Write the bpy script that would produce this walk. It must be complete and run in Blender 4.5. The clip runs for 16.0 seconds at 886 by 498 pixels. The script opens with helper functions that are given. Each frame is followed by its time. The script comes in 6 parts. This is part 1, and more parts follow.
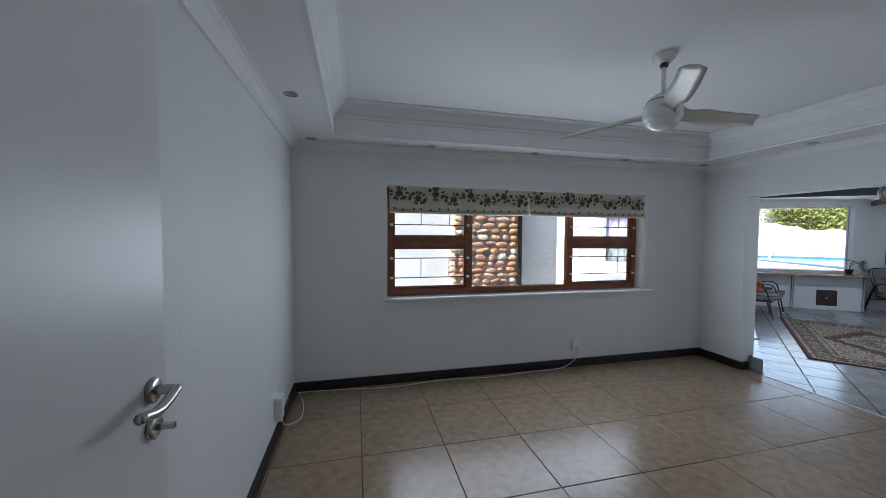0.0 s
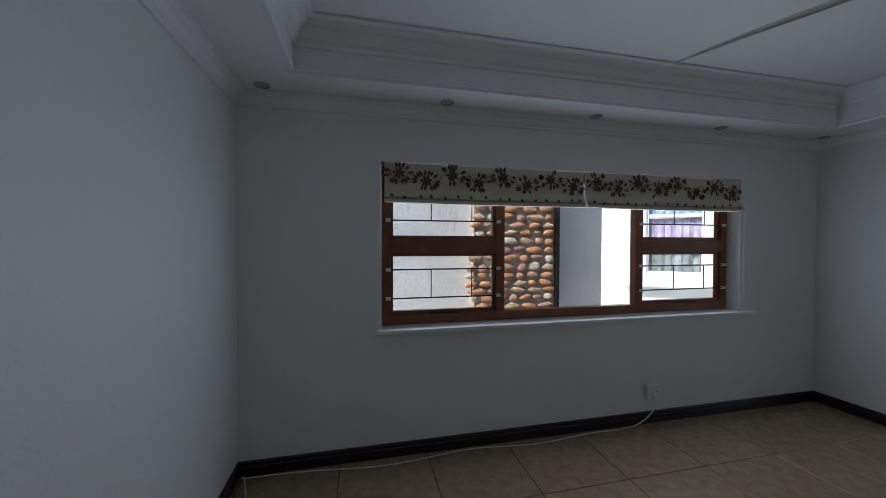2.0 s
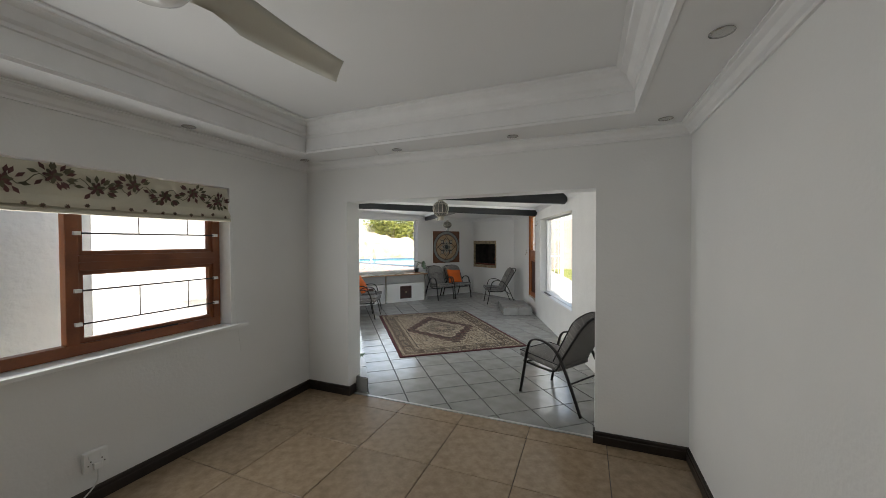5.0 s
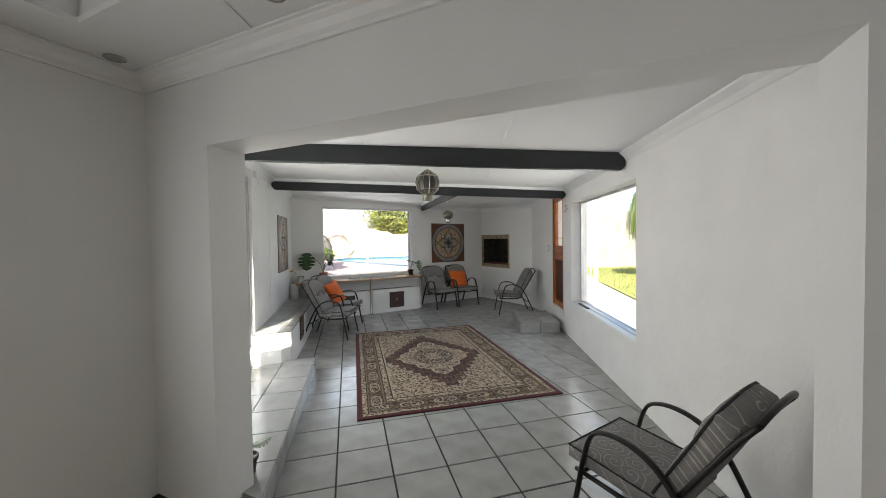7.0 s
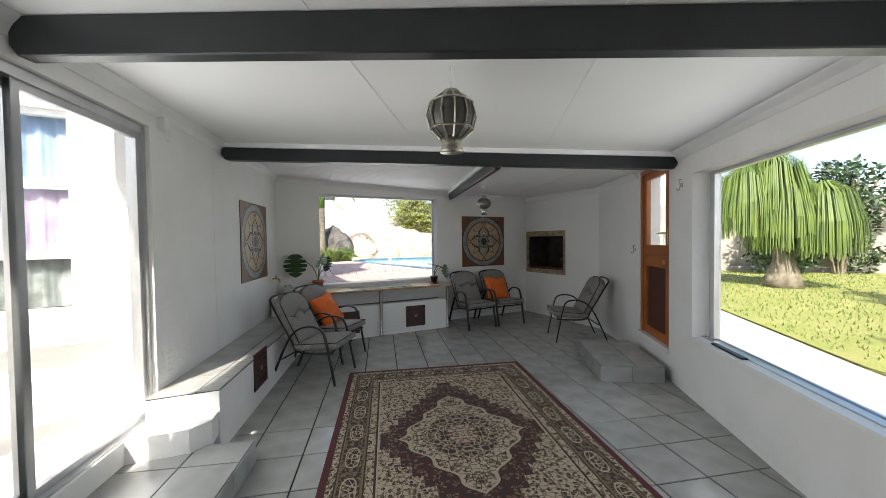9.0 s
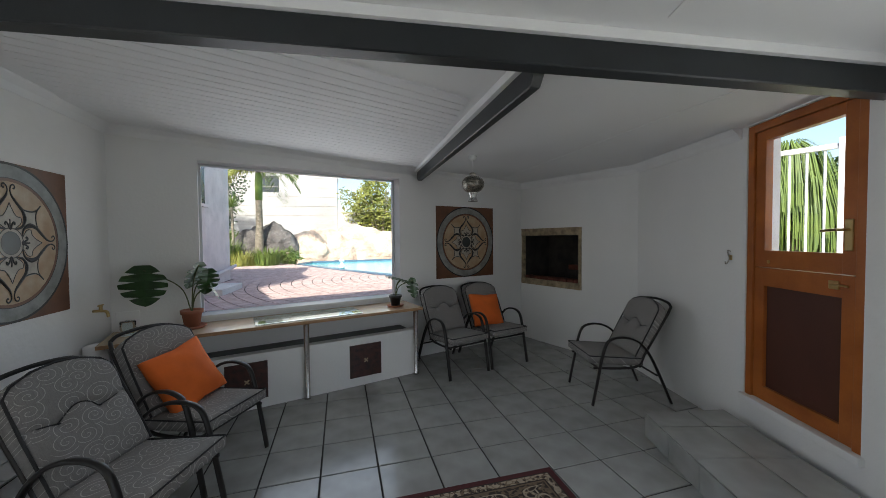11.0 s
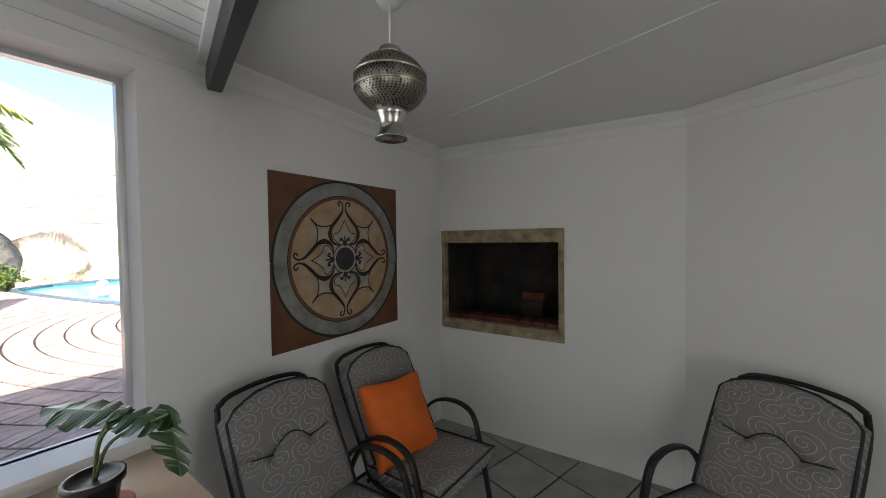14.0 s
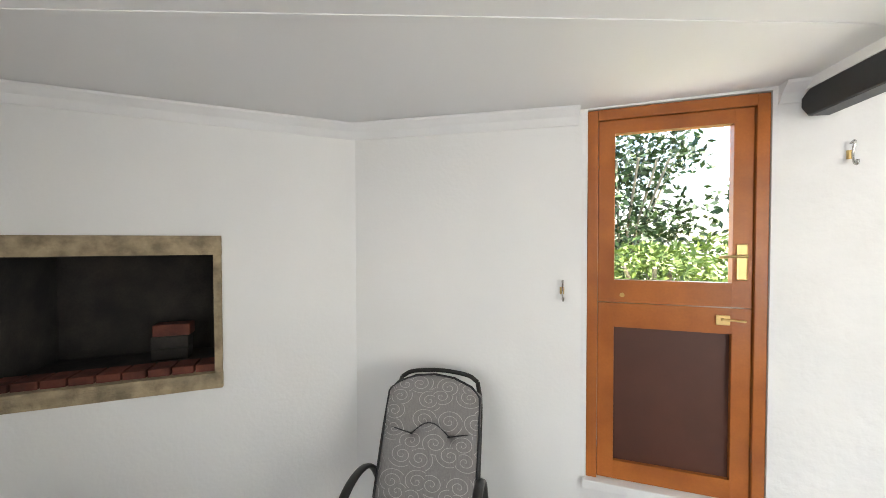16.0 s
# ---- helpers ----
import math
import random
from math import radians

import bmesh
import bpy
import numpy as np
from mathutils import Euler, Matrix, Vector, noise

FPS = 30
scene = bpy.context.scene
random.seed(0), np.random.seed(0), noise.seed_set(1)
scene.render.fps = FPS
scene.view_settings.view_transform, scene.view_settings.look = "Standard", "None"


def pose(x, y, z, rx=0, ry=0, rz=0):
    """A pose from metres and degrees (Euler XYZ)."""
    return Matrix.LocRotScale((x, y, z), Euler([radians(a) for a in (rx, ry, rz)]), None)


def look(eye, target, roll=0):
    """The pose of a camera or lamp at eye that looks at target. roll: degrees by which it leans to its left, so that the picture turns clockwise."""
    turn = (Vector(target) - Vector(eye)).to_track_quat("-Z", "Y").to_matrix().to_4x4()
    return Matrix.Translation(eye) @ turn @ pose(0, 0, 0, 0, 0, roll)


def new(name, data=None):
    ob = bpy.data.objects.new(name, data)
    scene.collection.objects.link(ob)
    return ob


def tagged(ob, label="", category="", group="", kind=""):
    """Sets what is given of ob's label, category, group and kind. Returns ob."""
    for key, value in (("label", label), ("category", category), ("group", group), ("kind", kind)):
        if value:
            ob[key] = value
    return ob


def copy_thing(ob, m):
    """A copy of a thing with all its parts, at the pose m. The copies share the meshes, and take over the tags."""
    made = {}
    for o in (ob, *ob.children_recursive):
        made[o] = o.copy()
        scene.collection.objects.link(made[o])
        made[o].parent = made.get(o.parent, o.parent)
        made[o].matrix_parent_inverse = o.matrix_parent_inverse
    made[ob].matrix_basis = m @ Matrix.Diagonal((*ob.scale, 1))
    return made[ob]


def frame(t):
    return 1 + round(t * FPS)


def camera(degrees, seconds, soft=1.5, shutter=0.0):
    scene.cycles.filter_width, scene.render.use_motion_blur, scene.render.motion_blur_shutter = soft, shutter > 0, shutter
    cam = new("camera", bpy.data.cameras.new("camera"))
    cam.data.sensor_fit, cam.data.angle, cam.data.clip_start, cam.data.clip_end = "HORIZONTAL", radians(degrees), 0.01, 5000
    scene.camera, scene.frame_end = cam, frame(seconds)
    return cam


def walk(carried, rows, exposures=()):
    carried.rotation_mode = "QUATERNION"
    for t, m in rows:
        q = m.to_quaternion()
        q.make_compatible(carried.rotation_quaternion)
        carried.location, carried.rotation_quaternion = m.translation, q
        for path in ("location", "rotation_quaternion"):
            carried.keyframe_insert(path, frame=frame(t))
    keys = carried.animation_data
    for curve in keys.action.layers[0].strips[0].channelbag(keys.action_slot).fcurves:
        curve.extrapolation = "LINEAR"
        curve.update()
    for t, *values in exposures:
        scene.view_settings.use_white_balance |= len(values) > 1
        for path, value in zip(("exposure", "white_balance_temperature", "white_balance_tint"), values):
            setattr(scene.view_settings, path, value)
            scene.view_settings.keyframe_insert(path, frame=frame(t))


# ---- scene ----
cam = camera(102.8, 16.0, soft=0.5)
PATH = [
    (0, (0.664, 0.055, 1.588), (-0.65, 1.56, 1.505), 0.4),
    (0.5, (0.406, 0.26, 1.592), (-0.992, 1.688, 1.508), 0.3),
    (1, (0.142, 0.43, 1.566), (-1.263, 1.852, 1.501), 0.3),
    (1.5, (-0.097, 0.689, 1.549), (-1.511, 2.102, 1.501), 0.2),
    (2, (-0.22, 0.9, 1.527), (-1.559, 2.385, 1.49), 0.1),
    (2.5, (-0.062, 0.965, 1.563), (-1.021, 2.719, 1.524), 0.3),
    (3, (0.14, 0.929, 1.61), (-0.234, 2.893, 1.571), 0.1),
    (3.1, (0.161, 0.918, 1.612), (-0.095, 2.901, 1.577), -0.1),
    (3.5, (0.337, 0.845, 1.644), (0.422, 2.843, 1.618), -0.2),
    (4, (0.475, 0.969, 1.607), (0.739, 2.951, 1.578), -0.3),
    (4.5, (0.579, 1.304, 1.655), (0.973, 3.265, 1.617), -0.3),
    (4.7, (0.639, 1.442, 1.643), (1.089, 3.39, 1.606), -0.2),
    (6.8, (1.384, 3.331, 1.569), (1.812, 5.284, 1.523), -0.7),
    (7, (1.419, 3.522, 1.554), (1.811, 5.483, 1.503), -0.8),
    (7.5, (1.531, 4.024, 1.555), (1.854, 5.997, 1.5), -0.8),
    (8, (1.672, 4.493, 1.538), (1.951, 6.473, 1.486), -0.6),
    (8.2, (1.691, 4.681, 1.514), (1.93, 6.667, 1.467), -0.5),
    (10.3, (1.91, 6.813, 1.524), (2.119, 8.801, 1.462), -0.8),
    (10.5, (1.928, 7.031, 1.544), (2.205, 9.011, 1.479), -0.6),
    (11, (1.944, 7.56, 1.529), (2.372, 9.513, 1.471), -0.5),
    (11.5, (2.0, 8.035, 1.565), (2.569, 9.952, 1.515), -0.6),
    (12, (2.093, 8.511, 1.59), (2.754, 10.399, 1.542), -0.7),
    (12.5, (2.136, 8.994, 1.615), (2.869, 10.854, 1.552), -0.8),
    (13, (2.244, 9.428, 1.584), (3.154, 11.209, 1.532), -0.8),
    (13.5, (2.387, 9.828, 1.582), (3.438, 11.529, 1.53), -0.9),
    (14, (2.521, 10.143, 1.592), (3.687, 11.767, 1.54), -0.7),
    (14.5, (2.665, 10.359, 1.587), (4.017, 11.833, 1.54), -0.6),
    (15, (2.78, 10.478, 1.63), (4.291, 11.787, 1.578), -0.8),
    (15.5, (2.828, 10.473, 1.656), (4.608, 11.384, 1.61), -0.6),
    (16, (2.806, 10.411, 1.634), (4.805, 10.481, 1.592), -0.1),
]
EXPOSURES = [(0.0, 1.3, 5600, 10), (0.5, 1.05, 5600, 10), (1.0, 0.75, 5600, 10), (1.5, 0.5, 5700, 10), (2.0, 0.35, 5700, 10), (2.5, 0.65, 5900, 10), (3.0, 0.8, 6050, 10), (3.5, 1.2, 6500, 10), (4.0, 1.25, 6900, 10), (4.5, 1.3, 6900, 10), (7.0, 1.6, 6900, 11), (8.0, 1.45, 6800, 11), (10.5, 1.05, 6600, 10), (11.0, 1.0, 6500, 10), (12.5, 1.22, 6600, 10), (13.0, 1.2, 6700, 10), (13.5, 1.3, 6800, 10), (14.0, 1.5, 6900, 11), (14.5, 2.35, 7000, 11), (15.0, 2.95, 7000, 11), (16.0, 3.0, 7000, 11)]
walk(cam, [(t, look(eye, target, roll)) for t, eye, target, roll in PATH], EXPOSURES)

# ---- world, sun, exposure ----
SUN_DIR = Vector((0.38, 0.93, -1.08)).normalized()
world = bpy.data.worlds.new("sky")
scene.world = world
world.use_nodes = True
wn = world.node_tree.nodes
sky = wn.new("ShaderNodeTexSky")
sky.sky_type = "NISHITA"
sky.sun_disc = False
sky.sun_elevation = math.asin(-SUN_DIR.z)
sky.sun_rotation = math.atan2(-SUN_DIR.x, -SUN_DIR.y)
sky.air_density, sky.dust_density, sky.ozone_density = 1.0, 2.0, 1.0
world.node_tree.links.new(sky.outputs[0], wn["Background"].inputs[0])
wn["Background"].inputs[1].default_value = 0.15
sun_data = bpy.data.lights.new("sun", "SUN")
sun_data.energy, sun_data.angle, sun_data.color = 4.4, radians(0.5), (1.0, 0.95, 0.87)
sun = new("sun", sun_data)
sun.matrix_world = look((0, 0, 20), Vector((0, 0, 20)) + SUN_DIR)


def window_light(name, m, width, height, watts):
    """The sky's light through one opening; the lamp lies in the opening and shines into the room along -z of m."""
    data = bpy.data.lights.new(name, "AREA")
    data.shape, data.size, data.size_y, data.energy, data.color = "RECTANGLE", width, height, watts, (0.90, 0.96, 1.0)
    ob = new(name, data)
    ob.matrix_world = m
    return ob


M1 = pose(0.13, 5.87, 0, 0, 0, -35)          # lounge axes: x along the wall with the opening, y towards the sun room
for lamp_name, eye, target, width, height, watts in (
        ("sky_lounge_window", M1 @ Vector((0.03, -2.54, 1.40)), M1 @ Vector((1.0, -2.54, 1.40)), 3.05, 0.80, 9.5),
        ("sky_sliding_door", (0.13, 7.15, 1.30), (1.13, 7.21, 1.30), 1.9, 1.9, 8.0),
        ("sky_pool_window", (1.40, 11.58, 1.53), (1.74, 10.64, 1.53), 1.85, 1.38, 4.6),
        ("sky_garden_window", (4.05, 7.40, 1.33), (3.09, 7.68, 1.33), 2.0, 1.45, 5.2)):
    window_light(lamp_name, look(eye, target), width, height, watts)


# ---- materials ----
def material(name, color, rough=0.6, metal=0.0, vary=0.08, scale=6.0, fine=90.0, bump=0.1, bump_scale=120.0,
             second=None, spec=0.5, random_each=0.0, stain=0.0, dist=0.002):
    """A procedural surface: base colour with broad mottling, fine grain, piece-to-piece change and relief."""
    m = bpy.data.materials.new(name)
    m.use_nodes = True
    nt = m.node_tree
    n, l = nt.nodes, nt.links
    b = n["Principled BSDF"]
    b.inputs["Roughness"].default_value, b.inputs["Metallic"].default_value = rough, metal
    b.inputs["Specular IOR Level"].default_value = spec
    tc = n.new("ShaderNodeTexCoord")
    broad, grain = n.new("ShaderNodeTexNoise"), n.new("ShaderNodeTexNoise")
    for node, s, d in ((broad, scale, 5), (grain, fine, 3)):
        node.inputs["Scale"].default_value, node.inputs["Detail"].default_value = s, d
        l.new(tc.outputs["Object"], node.inputs["Vector"])
    mix = n.new("ShaderNodeMix")
    mix.data_type = "RGBA"
    c2 = second or tuple(c * (1 - 2.5 * vary) for c in color)
    mix.inputs[6].default_value, mix.inputs[7].default_value = (*color, 1), (*c2, 1)
    ramp = n.new("ShaderNodeMapRange")
    ramp.inputs["From Min"].default_value, ramp.inputs["From Max"].default_value = 0.35, 0.68
    l.new(broad.outputs[0], ramp.inputs["Value"])
    l.new(ramp.outputs[0], mix.inputs[0])
    hsv = n.new("ShaderNodeHueSaturation")
    val = n.new("ShaderNodeMath")
    val.operation = "MULTIPLY_ADD"
    val.inputs[1].default_value, val.inputs[2].default_value = vary * 1.6, 1 - vary * 0.8
    l.new(grain.outputs[0], val.inputs[0])
    out = val.outputs[0]
    if random_each:
        info, more = n.new("ShaderNodeObjectInfo"), n.new("ShaderNodeMath")
        more.operation = "MULTIPLY_ADD"
        more.inputs[1].default_value = random_each
        l.new(info.outputs["Random"], more.inputs[0])
        l.new(out, more.inputs[2])
        out = more.outputs[0]
    l.new(out, hsv.inputs["Value"])
    l.new(mix.outputs[2], hsv.inputs["Color"])
    l.new(hsv.outputs[0], b.inputs["Base Color"])
    if bump:
        relief, bn = n.new("ShaderNodeTexNoise"), n.new("ShaderNodeBump")
        relief.inputs["Scale"].default_value, relief.inputs["Detail"].default_value = bump_scale, 4
        bn.inputs["Strength"].default_value, bn.inputs["Distance"].default_value = bump, dist
        l.new(tc.outputs["Object"], relief.inputs["Vector"])
        l.new(relief.outputs[0], bn.inputs["Height"])
        l.new(bn.outputs[0], b.inputs["Normal"])
    return m


def glass_material(name, tint=(0.97, 0.99, 0.98), rough=0.0):
    m = bpy.data.materials.new(name)
    m.use_nodes = True
    b = m.node_tree.nodes["Principled BSDF"]
    b.inputs["Base Color"].default_value = (*tint, 1)
    b.inputs["Roughness"].default_value = rough
    b.inputs["Transmission Weight"].default_value = 1.0
    b.inputs["IOR"].default_value = 1.1
    return m


PLASTER = material("wall_plaster", (0.80, 0.80, 0.79), 0.55, vary=0.02, scale=1.2, bump=0.35, bump_scale=45, dist=0.004)
ROUGH_PLASTER = material("rough_plaster", (0.80, 0.795, 0.785), 0.7, vary=0.02, scale=3, bump=0.8, bump_scale=22, dist=0.006)
CEILING = material("ceiling_paint", (0.80, 0.80, 0.80), 0.7, vary=0.015, scale=0.8, bump=0.1, bump_scale=60)
CORNICE = material("cornice_paint", (0.82, 0.82, 0.82), 0.5, vary=0.02, bump=0.05)
SKIRTING = material("dark_skirting", (0.022, 0.014, 0.011), 0.35, vary=0.2, scale=4, fine=60)
TILE_TAN = material("tan_tile", (0.34, 0.25, 0.165), 0.24, vary=0.14, scale=13, fine=70, bump=0.14, bump_scale=40,
                    second=(0.25, 0.178, 0.112), random_each=0.14, spec=0.6)
TILE_GREY = material("grey_tile", (0.335, 0.338, 0.33), 0.17, vary=0.07, scale=5, fine=40, bump=0.1, bump_scale=30,
                     second=(0.26, 0.26, 0.252), random_each=0.1, spec=0.6)
GROUT = material("grout", (0.028, 0.026, 0.025), 0.9, vary=0.15, bump=0.4)
GROUT_TAN = material("tan_grout", (0.10, 0.075, 0.06), 0.9, vary=0.15, bump=0.4)
BEAM = material("charcoal_beam", (0.022, 0.026, 0.028), 0.4, vary=0.12, scale=3, bump=0.2, bump_scale=50)
MERANTI = material("red_wood", (0.24, 0.075, 0.025), 0.3, vary=0.18, scale=5, fine=70, second=(0.16, 0.045, 0.016), bump=0.15)
ORANGE_WOOD = material("varnished_wood", (0.42, 0.13, 0.026), 0.3, vary=0.15, scale=4, fine=80, second=(0.30, 0.085, 0.018), bump=0.15)
PANEL_WOOD = material("dark_red_panel", (0.085, 0.026, 0.014), 0.5, vary=0.1, scale=3, fine=150)
PVC = material("white_paint", (0.82, 0.82, 0.81), 0.3, vary=0.01, bump=0)
FAN_WHITE = material("fan_white", (0.82, 0.82, 0.78), 0.2, vary=0.01, bump=0)
FAN_BLADE = material("fan_blade", (0.68, 0.66, 0.58), 0.35, vary=0.03, scale=3, bump=0)
OPAL = material("opal_glass", (0.78, 0.78, 0.77), 0.15, vary=0.01, bump=0)
CHROME = material("brushed_steel", (0.55, 0.54, 0.52), 0.25, metal=1.0, vary=0.05, bump=0.05)
BRASS = material("brass", (0.62, 0.45, 0.2), 0.3, metal=1.0, vary=0.06, bump=0)
ALU = material("aluminium", (0.62, 0.63, 0.64), 0.35, metal=0.9, vary=0.05, bump=0)
LANTERN = material("pierced_silver", (0.50, 0.47, 0.40), 0.34, metal=1.0, vary=0.15, fine=70, bump=0.5, bump_scale=90)
STEEL_BLACK = material("dark_bronze_metal", (0.022, 0.020, 0.019), 0.4, metal=0.3, vary=0.1, bump=0.1)
BLACK = material("black_plastic", (0.015, 0.015, 0.016), 0.4, vary=0.1, bump=0)
GLASS = glass_material("window_glass")
TABLE_GLASS = glass_material("table_glass", (0.85, 0.95, 0.93))
TABLE_GLASS.node_tree.nodes["Principled BSDF"].inputs["IOR"].default_value = 1.45
BEECH = material("beech_laminate", (0.56, 0.42, 0.30), 0.2, vary=0.06, scale=4, fine=60, bump=0.03)
EDGE = material("wood_edge", (0.42, 0.24, 0.12), 0.4, vary=0.1)
TERRACOTTA = material("terracotta", (0.36, 0.13, 0.07), 0.7, vary=0.12)
SOIL = material("soil", (0.03, 0.02, 0.015), 0.95, vary=0.3, bump=1)
LEAF = material("monstera_leaf", (0.03, 0.085, 0.02), 0.35, vary=0.2, scale=12, bump=0.2)
STEM = material("stem", (0.10, 0.12, 0.04), 0.6, vary=0.2)
ORANGE = material("orange_cotton", (0.74, 0.145, 0.018), 0.85, vary=0.06, scale=8, fine=300, bump=0.3, bump_scale=300)
PIPING = material("dark_piping", (0.02, 0.02, 0.022), 0.7, vary=0.1, bump=0)
SAND = material("sandstone_trim", (0.42, 0.33, 0.21), 0.85, vary=0.2, scale=14, fine=60, bump=1.0, bump_scale=40, dist=0.006)
SOOT = material("sooty_brick", (0.022, 0.02, 0.018), 0.95, vary=0.35, scale=6, second=(0.05, 0.042, 0.036), bump=0.8, bump_scale=25)
FIRE_BRICK = material("red_fire_brick", (0.16, 0.045, 0.028), 0.85, vary=0.25, scale=9, random_each=0.2, bump=0.6)
M_BROWN = material("brown_tile", (0.165, 0.062, 0.026), 0.35, vary=0.15, scale=7, fine=40, bump=0.15)
M_GREY = material("grey_stone_ring", (0.27, 0.28, 0.265), 0.4, vary=0.16, scale=12, fine=50, bump=0.3)
M_TAN = material("tan_stone", (0.44, 0.33, 0.215), 0.4, vary=0.15, scale=9, fine=40, second=(0.36, 0.22, 0.12), bump=0.2)
M_BEIGE = material("beige_inlay", (0.42, 0.375, 0.31), 0.4, vary=0.12, scale=12, bump=0.2)
M_LINE = material("black_inlay", (0.014, 0.013, 0.013), 0.4, vary=0.1, bump=0)
M_DARK = material("dark_centre", (0.03, 0.036, 0.036), 0.35, vary=0.2)
VENT_RED = material("oxblood_tile", (0.075, 0.024, 0.018), 0.4, vary=0.3, scale=22, second=(0.03, 0.016, 0.014), bump=0.3)
CABLE = material("white_cable", (0.75, 0.75, 0.73), 0.5, vary=0.02, bump=0)
SHELF_GREY = material("grey_shelf", (0.13, 0.14, 0.15), 0.6, vary=0.08)
# outdoors
WHITE_WALL = material("painted_block_wall", (0.78, 0.78, 0.76), 0.8, vary=0.05, scale=2, bump=0.9, bump_scale=16, dist=0.01)
PINK_WALL = material("pinkish_plaster", (0.64, 0.56, 0.54), 0.9, vary=0.08, scale=2, bump=0.8, bump_scale=40, dist=0.006)
STONES = [material("river_stone", c, 0.8, vary=0.16, scale=2.2, second=tuple(v * 0.72 for v in c), random_each=0.35, bump=0.5, bump_scale=14, dist=0.02, fine=9)
          for c in ((0.52, 0.27, 0.13), (0.52, 0.37, 0.23), (0.48, 0.28, 0.21), (0.62, 0.54, 0.43))]
MORTAR = material("mortar", (0.42, 0.36, 0.30), 0.95, vary=0.15, bump=0.8, bump_scale=50)
GROUND = material("garden_ground", (0.46, 0.42, 0.38), 0.95, vary=0.12, scale=0.8, bump=0.6)
PRECAST = material("precast_concrete", (0.40, 0.37, 0.33), 0.9, vary=0.14, scale=1.5, bump=0.5)
CONCRETE = material("pale_concrete", (0.62, 0.60, 0.57), 0.9, vary=0.06, scale=1.2, bump=0.4)
PAVER = material("red_brick_paver", (0.44, 0.33, 0.30), 0.85, vary=0.15, scale=5, random_each=0.35, bump=0.5)
PAVER_BED = material("paver_sand", (0.06, 0.045, 0.042), 0.95, vary=0.2)
GRASS = material("lawn", (0.25, 0.28, 0.065), 0.9, vary=0.3, scale=2.5, fine=60, second=(0.33, 0.32, 0.11), bump=1.0, bump_scale=60, dist=0.03)
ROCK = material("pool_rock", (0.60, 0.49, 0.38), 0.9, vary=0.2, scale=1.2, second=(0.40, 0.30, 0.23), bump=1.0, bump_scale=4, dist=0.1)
# darker copy of the pool rock, shade put into its base colour
SHADED_ROCK = material("shaded_rock", (0.15, 0.135, 0.125), 0.9, vary=0.25, scale=1.5, bump=1.0, bump_scale=4, dist=0.1)
WATER = material("pool_water", (0.12, 0.60, 0.66), 0.05, vary=0.1, scale=1.5, second=(0.09, 0.52, 0.60), bump=0.3, bump_scale=6, dist=0.02)
POOL_TILE = material("pool_edge_tile", (0.12, 0.20, 0.28), 0.3, vary=0.3, scale=20)
NEIGHBOUR = material("weathered_wall", (0.50, 0.49, 0.47), 0.9, vary=0.1, scale=0.7, bump=0.6, bump_scale=12, dist=0.01)
LEAF_LIGHT = material("light_leaf", (0.14, 0.20, 0.035), 0.6, vary=0.25, scale=3, second=(0.08, 0.13, 0.025), bump=0)
LEAF_YELLOW = material("bamboo_leaf", (0.28, 0.28, 0.06), 0.6, vary=0.25, scale=3, second=(0.17, 0.20, 0.04), bump=0)
LEAF_DARK = material("ivy_leaf", (0.04, 0.085, 0.022), 0.55, vary=0.3, scale=3, bump=0)
LEAF_PURPLE = material("purple_leaf", (0.10, 0.055, 0.075), 0.6, vary=0.3, scale=3, bump=0)
BARK = material("pale_trunk", (0.27, 0.23, 0.17), 0.9, vary=0.2, scale=6, bump=0.8, bump_scale=20, dist=0.01)
BLUE_CURTAIN = material("pale_blue_curtain", (0.28, 0.39, 0.57), 0.8, vary=0.1, scale=5, bump=0.2)
LILAC_CURTAIN = material("lilac_curtain", (0.46, 0.39, 0.54), 0.8, vary=0.12, scale=5, bump=0.2)
GREY_CURTAIN = material("grey_net", (0.30, 0.33, 0.33), 0.6, vary=0.25, scale=6, bump=0.2)
DARK_VOID = material("dark_glass_back", (0.06, 0.07, 0.08), 0.2, vary=0.1)


def node_material(name, rough=0.9):
    m = bpy.data.materials.new(name)
    m.use_nodes = True
    m.node_tree.nodes["Principled BSDF"].inputs["Roughness"].default_value = rough
    return m, m.node_tree.nodes, m.node_tree.links


def chain(n, l, op, a, b=None, c=None):
    """One math node; a, b, c: sockets or numbers."""
    node = n.new("ShaderNodeMath")
    node.operation = op
    for i, v in enumerate((a, b, c)):
        if v is None:
            continue
        if isinstance(v, (int, float)):
            node.inputs[i].default_value = v
        else:
            l.new(v, node.inputs[i])
    return node.outputs[0]


def blend(n, l, fac, a, b):
    mix = n.new("ShaderNodeMix")
    mix.data_type = "RGBA"
    if isinstance(fac, (int, float)):
        mix.inputs[0].default_value = fac
    else:
        l.new(fac, mix.inputs[0])
    for key, v in ((6, a), (7, b)):
        if isinstance(v, tuple):
            mix.inputs[key].default_value = (*v, 1)
        else:
            l.new(v, mix.inputs[key])
    return mix.outputs[2]


